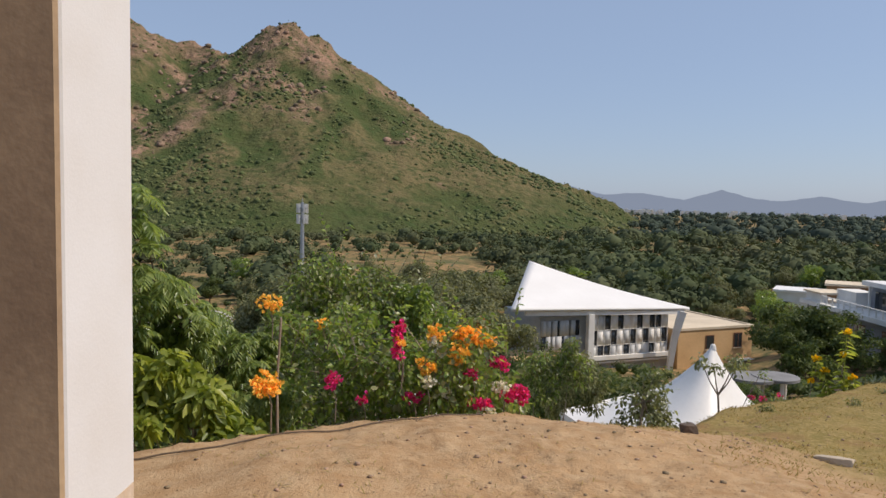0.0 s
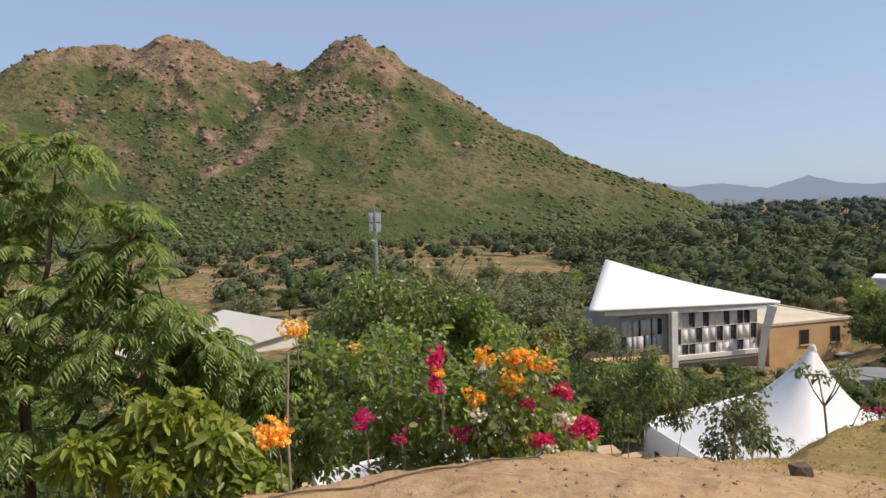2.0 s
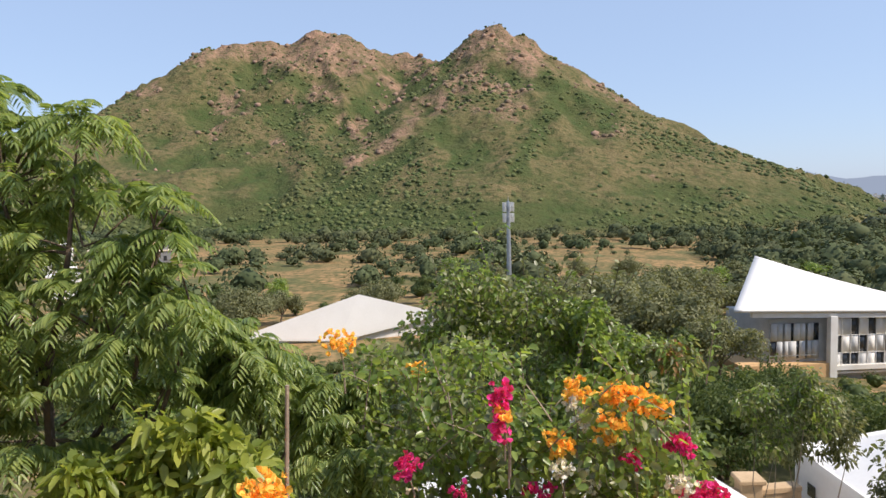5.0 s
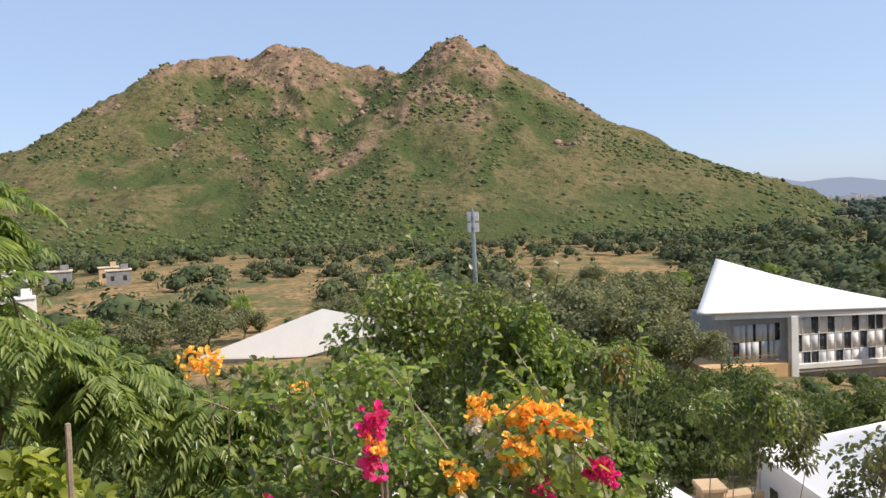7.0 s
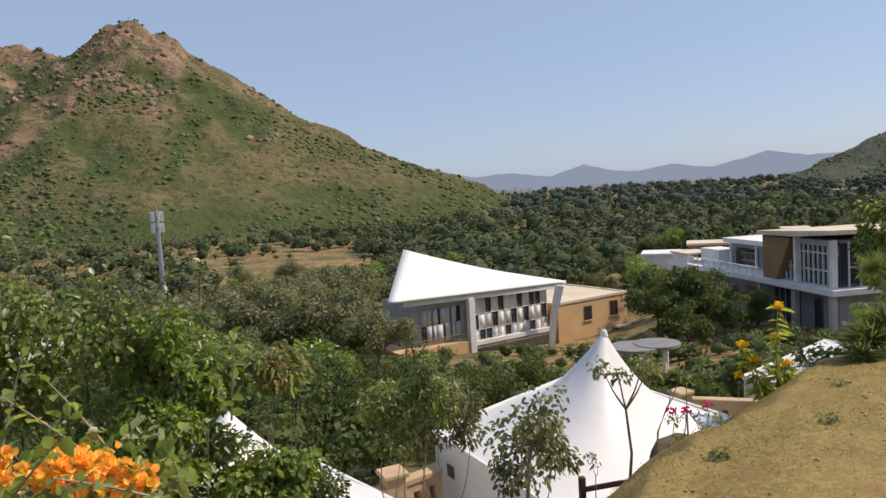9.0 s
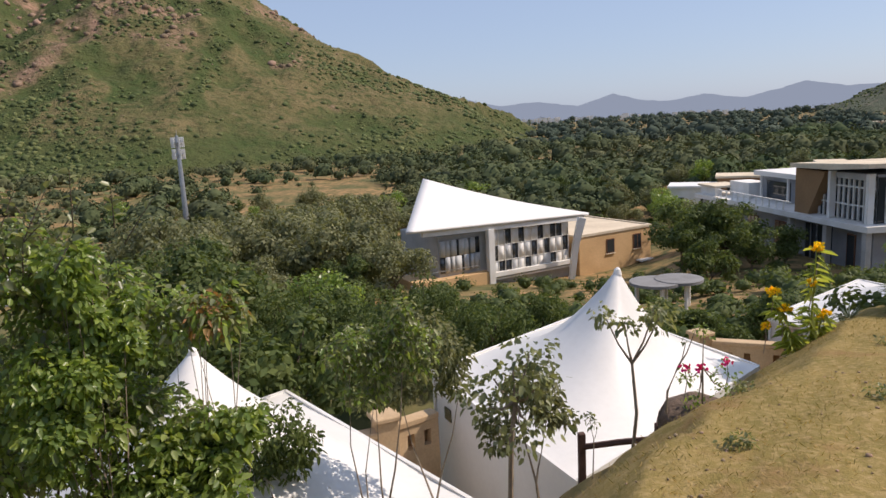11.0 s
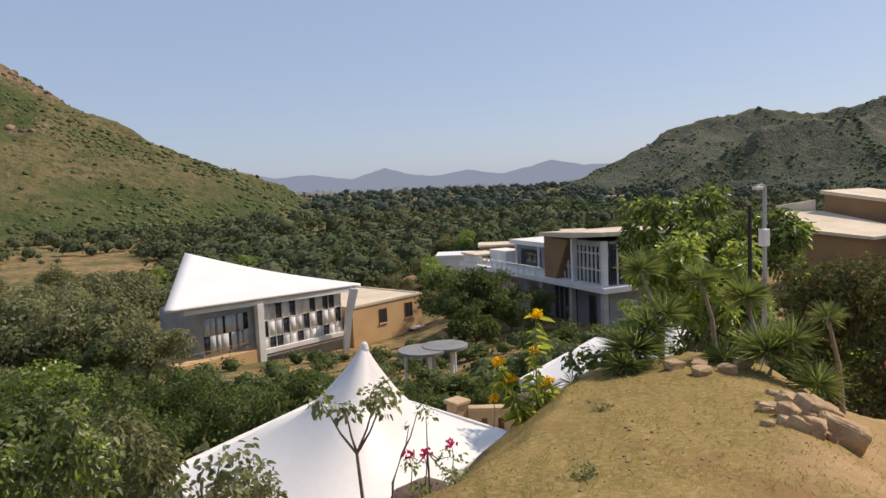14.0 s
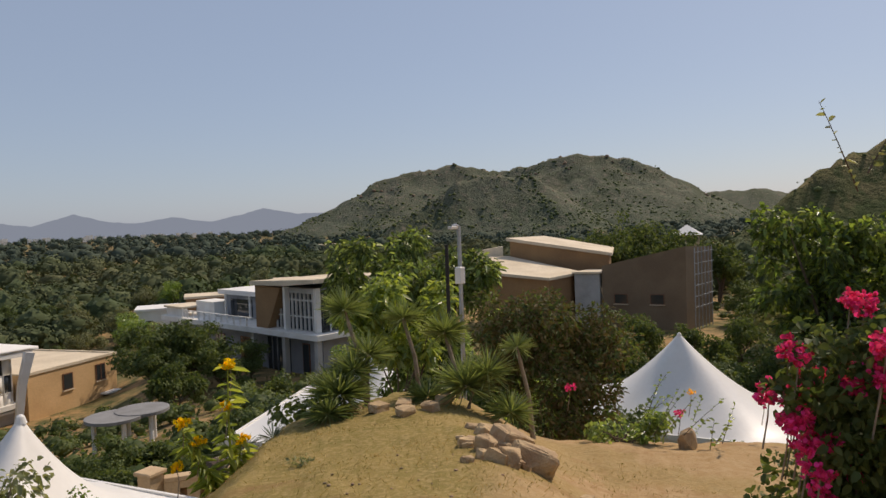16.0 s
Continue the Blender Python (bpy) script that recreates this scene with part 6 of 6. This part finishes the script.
rock(12.7, 10.8, (0.13, 0.11, 0.16), "pale upright stone at the path edge", ROCK, 0.2, 10, 80)
rock(8.0, 14.2, (0.10, 0.09, 0.2), "dark stone post among the spiky plants", ROCK_DARK, 0.2, 0, 81)


# ---- fence ----
def fence():
    f = thing("rail_fence", (5.35, 14.69, ground_at(5.35, 14.69)), "rough dark wooden post and rail fence", "fence")
    o = Vector((5.35, 14.69, ground_at(5.35, 14.69)))
    wood = material("weathered_wood", (0.13, 0.07, 0.055), 0.9, other=(0.08, 0.045, 0.035), scale=8, fine=50, bump=0.4)
    ends = [Vector((5.35, 14.69, -3.2)), Vector((6.15, 14.1, -2.9)), Vector((6.7, 13.6, -2.5))]
    for e in ends:
        g = ground_at(e.x, e.y)
        part("post", block(e.x - o.x - 0.045, e.y - o.y - 0.045, min(g, e.z - 0.5) - o.z - 0.1, e.x - o.x + 0.045, e.y - o.y + 0.045, e.z - o.z, 0.01), wood, f)
    for a, b in zip(ends, ends[1:]):
        d = Vector((0, 0, -0.2))
        part("rail", tube([a - o + d, (a + b) / 2 - o + d + Vector((0, 0, 0.01)), b - o + d], [0.04, 0.042, 0.038], 6), wood, f)


fence()


# ---- spiky plants on the mound ----
def rosette(centre, count, length, width=0.07, upright=0.35, droop=0.15):
    a = rng.random(count) * 6.2832
    e = np.clip(rng.normal(upright, 0.45, count), -0.6, 1.5)
    way = np.stack([np.cos(a) * np.cos(e), np.sin(a) * np.cos(e), np.sin(e)], 1)
    p = np.asarray(centre) + way * 0.02
    return blades(p, way, np.tile([0, 0, 1.0], (count, 1)) + 0.001, length * (0.6 + 0.42 * rng.random(count)), width, 0.5, droop * 0.4, 0.5)


def yucca(foot, heads, label, mat=LEAF_SPIKE, width=0.07):
    """Spiky heads on pale bent trunks."""
    z = ground_at(*foot) - 0.05
    t = thing("yucca", (*foot, z), label, "plant", "spiky plants on the mound")
    o = Vector((*foot, z))
    for hx, hy, hz, length, count in heads:
        q = Vector((hx, hy, hz)) - o
        if q.z > 0.35:
            mid = Vector((q.x * 0.25, q.y * 0.25, q.z * 0.5))
            part("trunk", tube([(0, 0, 0), mid, q], [0.036, 0.028, 0.024], 7), BARK_PALE, t, "pale bare trunk")
        v, f = rosette(q, int(count * 2.2), length * 0.8, width * 0.6)
        attach("rosette", mesh_np("rosette", v, f, mat), t)
    return t


yucca((9.75, 13.65), [(9.55, 13.78, -0.38, 0.46, 120), (9.75, 13.6, -0.95, 0.5, 90)], "tall yucca with a spiky green head")
yucca((10.6, 13.55), [(10.49, 13.7, -0.6, 0.44, 110)], "tall yucca with a spiky green head")
yucca((10.75, 13.0), [(10.7, 13.17, -0.78, 0.5, 130)], "tall yucca with a spiky green head")
yucca((11.0, 12.05), [(10.85, 12.15, -0.9, 0.32, 90)], "slender yucca with a small spiky head")
yucca((9.25, 13.55), [(9.27, 13.6, -1.35, 0.62, 170), (9.0, 13.5, -1.5, 0.5, 90), (9.5, 13.6, -1.1, 0.5, 90)], "low clump of spiky green leaves at the mound's end")
yucca((10.3, 12.5), [(10.25, 12.47, -1.3, 0.62, 150), (10.45, 12.3, -1.15, 0.5, 90)], "low clump of spiky green leaves at the mound's end")
yucca((10.2, 13.1), [(10.2, 13.05, -1.5, 0.45, 110)], "low clump of spiky green leaves at the mound's end")
yucca((10.6, 12.0), [(10.55, 12.05, -1.62, 0.48, 110)], "low clump of spiky green leaves at the mound's end")
yucca((8.0, 13.8), [(7.98, 13.8, -1.72, 0.40, 44)], "silvery spiky agave at the edge of the grass", LEAF_SILVER, 0.09)
yucca((8.55, 13.95), [(8.52, 13.9, -1.72, 0.28, 34)], "silvery spiky agave at the edge of the grass", LEAF_SILVER, 0.09)


# ---- yellow-flowered plant ----
def tall_yellow():
    foot = (7.75, 13.6)
    z = min(ground_at(*foot), -2.4)
    t = thing("yellow_flower_plant", (*foot, z), "tall stems with long leaves and yellow trumpet flowers", "plant")
    o = np.array((*foot, z))
    for k, (tx, ty, tz) in enumerate([(7.68, 13.4, -0.68), (7.2, 13.5, -1.18), (7.32, 13.45, -1.38), (7.85, 13.5, -1.5)]):
        q = np.array((tx, ty, tz)) - o
        base = np.array((0.05 * k, 0.03 * k, 0))
        path = [base, base * 0.6 + q * 0.35 + np.array([0.02, 0, 0.05]), base * 0.2 + q * 0.7, q]
        part("stem", tube(path, [0.016, 0.014, 0.010, 0.006], 5), LEAF_YELLOW, t)
        n = 46
        u = 0.3 + 0.7 * rng.random(n)
        p = base[None] * (1 - u[:, None]) + q[None] * u[:, None]
        a = rng.random(n) * 6.2832
        way = np.stack([np.cos(a), np.sin(a), 0.15 + 0.2 * rng.random(n)], 1)
        v, f = blades(p, way, np.tile([0.0, 0.0, 1.0], (n, 1)), 0.19 * (0.6 + 0.7 * rng.random(n)), 0.24, 0.3, 0.5)
        attach("foliage", mesh_np("leaves", v, f, LEAF_YELLOW), t)
        flower_spray(t, o, np.array((tx, ty, tz)) + np.array([0.02, 0, 0.02]), (0.11, 0.08, 0.05), 44, PETAL_YELLOW, "yellow trumpet flowers")
        if k < 2:
            flower_spray(t, o, np.array((tx, ty, tz)) + np.array([-0.05, 0, -0.38]), (0.08, 0.06, 0.05), 24, PETAL_YELLOW, "yellow trumpet flowers")


tall_yellow()


# ---- trees and shrubs beyond the mound ----
shrub("frangipani_tree", "broad green and yellowish tree beyond the mound", "tree", (14.9, 17.4, ground_at(14.9, 17.4) - 0.1),
      [(13.91, 18.46, -0.4, 0.75), (14.78, 17.61, -0.25, 0.85), (15.5, 16.79, -0.5, 0.75), (14.24, 18.16, -1.4, 0.75), (15.08, 17.28, -1.45, 0.8), (15.79, 16.41, -0.8, 0.55), (14.9, 17.4, -2.4, 1.0)], 0.40, 9, 8000, 0.16, (LEAF_DARK, LEAF_NEEM), BARK, 0.36, 4, 0.35, 0.06)
shrub("frangipani_tree", "yellow-leaved lower tree beside the mound", "tree", (12.9, 16.3, ground_at(12.9, 16.3) - 0.1),
      [(12.7, 16.3, -0.75, 0.5), (13.3, 15.7, -0.65, 0.4), (12.4, 16.6, -1.1, 0.45), (13.0, 16.0, -1.4, 0.6)], 0.42, 8, 2800, 0.15, (LEAF_NEEM, LEAF_YELLOW), BARK, 0.36, 3, 0.35, 0.04)
THORN_LEAF = leaf_material("olive_brown_leaf", (0.17, 0.135, 0.06), (0.11, 0.095, 0.042), 0.2, 0.8)
shrub("thorn_bush", "large dark round thorn bush beside the mound", "shrub", (14.4, 14.0, ground_at(14.4, 14.0) - 0.1),
      [(14.08, 14.51, -1.3, 0.78), (14.57, 13.75, -1.35, 0.85), (15.0, 13.1, -1.7, 0.7), (14.24, 14.28, -2.2, 0.85), (14.76, 13.43, -2.2, 0.68), (14.3, 14.0, -2.9, 1.0)], 0.42, 10, 17000, 0.085, (THORN_LEAF, LEAF_DARK), BARK, 0.4, 6, 0.2, 0.04)
pinkish = shrub("bougainvillea_bush", "low bougainvillea with few pink flowers at the path edge", "shrub", (12.6, 11.6, ground_at(12.6, 11.6) - 0.05),
                [(12.7, 11.7, -2.3, 0.35), (13.0, 11.3, -2.15, 0.28), (12.4, 11.9, -2.4, 0.28)], 0.4, 6, 900, 0.07, LEAF_NEEM, BARK, 0.6, 6)
o = np.array((12.6, 11.6, ground_at(12.6, 11.6) - 0.05))
starts = [np.array((rng.uniform(12.3, 13.6), rng.uniform(10.2, 11.7), rng.uniform(-2.4, -2.1))) - o for _ in range(14)]
twig_sprays(14, starts, [np.array((0.4, -0.5, 0.7)) for _ in starts], 0.07, LEAF_FRESH, BARK, pinkish, 0.6, 9, 0.55)
for q in ((13.2, 11.1, -2.1), (13.9, 10.2, -1.95), (12.3, 12.3, -1.7), (14.1, 10.0, -2.0)):
    flower_spray(pinkish, o, q, (0.14, 0.10, 0.05), 26, PETAL_PINK, "pink flower spray")
flower_spray(pinkish, o, (13.1, 10.9, -1.75), (0.08, 0.06, 0.04), 14, PETAL_ORANGE, "orange flower spray")

magenta = shrub("magenta_bougainvillea", "dense bougainvillea covered in deep magenta flowers", "shrub", (8.6, 8.0, ground_at(8.6, 8.0) - 0.05),
                [(8.40, 8.15, -0.25, 0.32), (8.34, 8.29, -0.45, 0.24), (8.45, 7.95, -0.15, 0.28), (8.36, 8.18, -0.75, 0.36), (8.5, 7.85, -0.6, 0.4), (8.45, 8.1, -1.05, 0.45), (8.8, 7.7, -0.4, 0.45), (8.43, 8.25, -0.95, 0.34), (8.4, 8.3, -1.3, 0.42), (8.5, 8.0, -0.85, 0.42)], 0.42, 8, 7200, 0.06, LEAF_DARK, BARK, 0.6, 6)
o = (8.6, 8.0, ground_at(8.6, 8.0) - 0.05)
for k in range(34):
    b = [(8.40, 8.15, -0.25, 0.32), (8.34, 8.29, -0.45, 0.26), (8.45, 7.95, -0.1, 0.3), (8.36, 8.18, -0.7, 0.36), (8.5, 7.85, -0.55, 0.42)][k % 5]
    d = unit(rng.normal(size=3) + np.array([-0.5, -0.1, 0.35]))
    flower_spray(magenta, o, np.array(b[:3]) + d * b[3] * 0.95, (0.12, 0.10, 0.09), 44, PETAL_PINK, "magenta flower spray")
twig_sprays(3, [np.array((8.5, 8.09, 0.75)) - np.array(o), np.array((8.5, 8.04, 0.85)) - np.array(o), np.array((8.6, 7.9, 0.2)) - np.array(o)], [np.array((-0.25, 0.2, 1.0)), np.array((0.1, 0.0, 1.0)), np.array((0, 0, 1.0))], 0.05, LEAF_GREY, BARK, magenta, 0.5, 14, 0.6)
shrub("leafy_tree", "tall bright green tree past the pointed tent", "tree", (42.0, 15.3, ground_at(42.0, 15.3) - 0.1),
      [(41.8, 16.5, -0.2, 1.95), (42.1, 15.1, -1.25, 2.25), (41.65, 17.1, -3.2, 1.8), (42.4, 13.8, -2.15, 2.1), (42.0, 15.6, -4.55, 2.4), (42.35, 13.65, -6.65, 2.8)], 0.36, 10, 9000, 0.34, (LEAF_DARK, LEAF_FRESH), BARK, 0.5, 5, 0.3, 0.18)
for x, y, r, leaf in ((31.5, 24.0, 1.6, LEAF_DARK), (37.5, 17.5, 1.5, LEAF_DARK), (24.5, 23.0, 1.5, LEAF_DARK), (35.0, 24.0, 1.7, LEAF_DARK)):
    z = ground_at(x, y)
    shrub("leafy_tree", "dark leafy tree round the pointed tent", "tree", (x, y, z - 0.1), [(x, y, z + 1.9 * r, r), (x + 0.6 * r, y - 0.3 * r, z + 1.3 * r, 0.8 * r), (x - 0.6 * r, y + 0.3 * r, z + 1.2 * r, 0.8 * r)], 0.4, 8, 2200, 0.2, leaf, BARK, 0.5, 4, 0.3, 0.07)
for x, y, top, r in ((97.0, 57.5, -0.9, 2.8), (98.6, 54.2, 1.2, 3.4), (100.4, 50.6, -0.3, 3.0), (95.4, 61.0, -1.6, 2.4), (106.0, 47.9, -1.5, 2.6), (108.5, 44.0, -2.6, 2.4)):
    z = ground_at(x, y)
    shrub("leafy_tree", "large dark tree behind the brown halls", "tree", (x, y, z - 0.1), [(x, y, top - r, r), (x + r, y, top - 1.7 * r, r), (x - r, y, top - 1.8 * r, r), (x, y - r, top - 2.3 * r, r)], 0.34, 9, 3600, 0.42, LEAF_DARK, BARK, 0.55, 4, 0.3, 0.22)
for x, y, top in ((27.8, 52.4, -8.2), (31.5, 46.5, -9.2), (36.0, 43.5, -9.0), (60.0, 33.5, -7.9), (59.6, 29.4, -8.2), (62.9, 26.4, -7.6), (70.0, 27.0, -6.2), (63.2, 36.1, -7.7), (52.9, 24.7, -7.9), (52.2, 20.1, -6.6)):
    z = ground_at(x, y)
    r = max(1.0, (top - z) * 0.33)
    shrub("leafy_tree", "dark leafy tree standing before the halls", "tree", (x, y, z - 0.1), [(x, y, top - r, r), (x + r, y, top - 1.5 * r, 0.9 * r), (x - r, y, top - 1.6 * r, 0.9 * r)], 0.36, 9, 2200, 0.24, LEAF_DARK, BARK, 0.5, 4, 0.3, 0.09)
for x, y, top in ((6.4, 26.0, -3.9), (3.0, 25.0, -3.4), (-1.5, 24.0, -3.0), (11.5, 27.0, -5.2), (9.0, 29.5, -5.0), (1.0, 29.0, -3.6), (-5.5, 20.5, -2.6), (5.0, 31.0, -4.3), (13.8, 25.5, -5.4), (15.5, 31.0, -6.3), (-6.5, 14.0, -1.4), (-5.0, 26.0, -2.8)):
    z = ground_at(x, y)
    r = (top - z) * 0.36
    shrub("leafy_tree", "dense green tree growing between the tents", "tree", (x, y, z - 0.1), [(x, y, top - r, r), (x + 0.8 * r, y - 0.4 * r, top - 1.4 * r, 0.85 * r), (x - 0.8 * r, y + 0.2 * r, top - 1.5 * r, 0.85 * r), (x + 0.1 * r, y - 0.8 * r, top - 1.8 * r, 0.8 * r)],
          0.36, 9, 6200, 0.105, LEAF_DARK, BARK, 0.5, 4, 0.35, 0.06)


# ---- poles ----
def lamp_pole():
    x, y = 12.39, 14.26
    z = ground_at(x, y)
    p = thing("lamp_pole", (x, y, z), "slim pale steel lamp pole with a small lamp head", "lamp post")
    part("pole", tube([(0, 0, 0), (0, 0, 0.58 - z)], [0.04, 0.032], 10), STEEL, p)
    part("arm", tube([(0, 0, 0.55 - z), (-0.06, 0, 0.60 - z), (-0.14, 0.02, 0.58 - z)], [0.025, 0.022, 0.02], 6), STEEL, p)
    part("lamp_head", block(-0.2, -0.03, 0.53 - z, -0.05, 0.06, 0.58 - z, 0.008), WHITE_WALL, p)
    part("meter_box", block(-0.14, -0.12, -0.32 - z, -0.02, 0.0, -0.06 - z, 0.01), WHITE_WALL, p, "white meter box")


lamp_pole()
x, y = 12.5, 14.62
tagged(part("dark_pole", tube([(x, y, ground_at(x, y)), (x, y, 0.28)], [0.035, 0.03], 8), DARK_STEEL), "thin dark steel pole among the trees", "pole")


# ---- bits on the ground ----
def hose():
    line = [(-2.6, 5.05), (-1.6, 5.45), (-0.7, 5.85), (0.0, 6.25), (0.6, 6.7), (1.1, 7.05)]
    path = []
    for (ax, ay), (bx, by) in zip(line, line[1:]):
        for k in range(6):
            u = k / 6
            px_, py_ = ax + (bx - ax) * u + 0.03 * math.sin(9 * (ax + u)), ay + (by - ay) * u
            path.append((px_, py_, ground_at(px_, py_) + 0.012))
    tagged(part("garden_hose", tube(path, [0.006] * len(path), 6), BARK), "thin black garden hose lying along the edge", "hose")


hose()


def pebbles():
    n = 2600
    x, y = rng.uniform(-1.8, 8.5, n), rng.uniform(3.9, 11.5, n)
    ok = terrace_gap(x, y) < 0.25
    x, y = x[ok], y[ok]
    rad = 0.004 + 0.016 * rng.random(len(x)) ** 4
    v0, f0 = ico_blob(1)
    v = v0[None] * rad[:, None, None] * (0.7 + 0.6 * rng.random((len(x), len(v0), 1)))
    v[..., 2] *= 0.6
    v = v + np.stack([x, y, height(x, y) + rad * 0.2], 1)[:, None]
    f = (np.arange(len(x))[:, None, None] * len(v0) + f0[None]).reshape(-1, 3)
    gravel = material("gravel", (0.36, 0.25, 0.16), 0.95, other=(0.24, 0.16, 0.10), scale=20, rand=0.3)
    tagged(new("gravel", mesh_np("gravel", v.reshape(-1, 3), f, gravel)), "small pebbles and clods scattered on the soil", "gravel", kind="stuff")


def dry_grass():
    n = 52000
    s, p = rng.uniform(0.2, 10.4, n), rng.uniform(-3.0, 6.0, n)
    x, y = FOOT[0] + s * AXIS[0] + p * AXIS[1], FOOT[1] + s * AXIS[1] - p * AXIS[0]
    patch = fbm(x * 1.3, y * 1.3, 4, 121)
    ok = (terrace_gap(x, y) < 1.8) & (rng.random(n) < np.clip(0.5 + patch * 1.3 - 0.28 * smooth(1.4, 2.2, p), 0.04, 1)) & (x > 2.6 - 1.2 * patch)
    x, y = x[ok], y[ok]
    n = len(x)
    a = rng.random(n) * 6.2832
    way = np.stack([np.cos(a), np.sin(a), 0.5 + 0.8 * rng.random(n)], 1)
    q = np.stack([x, y, height(x, y) - 0.004], 1)
    v, f = diamonds(q + unit(way) * 0.02, way, rng.normal(size=way.shape), 0.022 + 0.034 * rng.random(n), 0.13)
    straw = leaf_material("dry_grass_blade", (0.38, 0.275, 0.11), (0.26, 0.21, 0.075), 0.3, 0.8, 1.2)
    tagged(new("dry_grass", mesh_np("dry_grass", v, f, straw)), "short dry yellowish grass on the mound", "grass", kind="stuff")
    m = 2600
    x, y = rng.uniform(-1.5, 4.0, m), rng.uniform(4.2, 8.2, m)
    ok = (terrace_gap(x, y) < 0.3) & (fbm(x * 1.6, y * 1.6, 3, 131) > -0.02)
    x, y = x[ok], y[ok]
    way = np.stack([rng.normal(size=len(x)), rng.normal(size=len(x)), 0.1 + 0.25 * rng.random(len(x))], 1)
    v, f = diamonds(np.stack([x, y, height(x, y) + 0.008], 1), way, np.tile([0.0, 0.0, 1.0], (len(x), 1)), 0.03 + 0.05 * rng.random(len(x)), 0.1)
    tagged(new("straw", mesh_np("straw", v, f, straw)), "dry straw and leaf litter on bare soil", "litter", kind="stuff")


pebbles()
dry_grass()


def weeds():
    for k, (x, y) in enumerate([(4.75, 10.05), (5.6, 11.4), (6.2, 10.6), (7.6, 12.2)]):
        z = ground_at(x, y)
        t = thing("weed", (x, y, z), "small low green weed on dry grass", "plant", "weeds on the mound")
        cl = random_clumps((0, 0, 0.04), (0.12, 0.12, 0.04), 5, 0.05)
        attach("foliage", foliage("leaves", cl, 110, 0.035, LEAF_GREY, 0.4, 0.2, 0.2), t)


weeds()
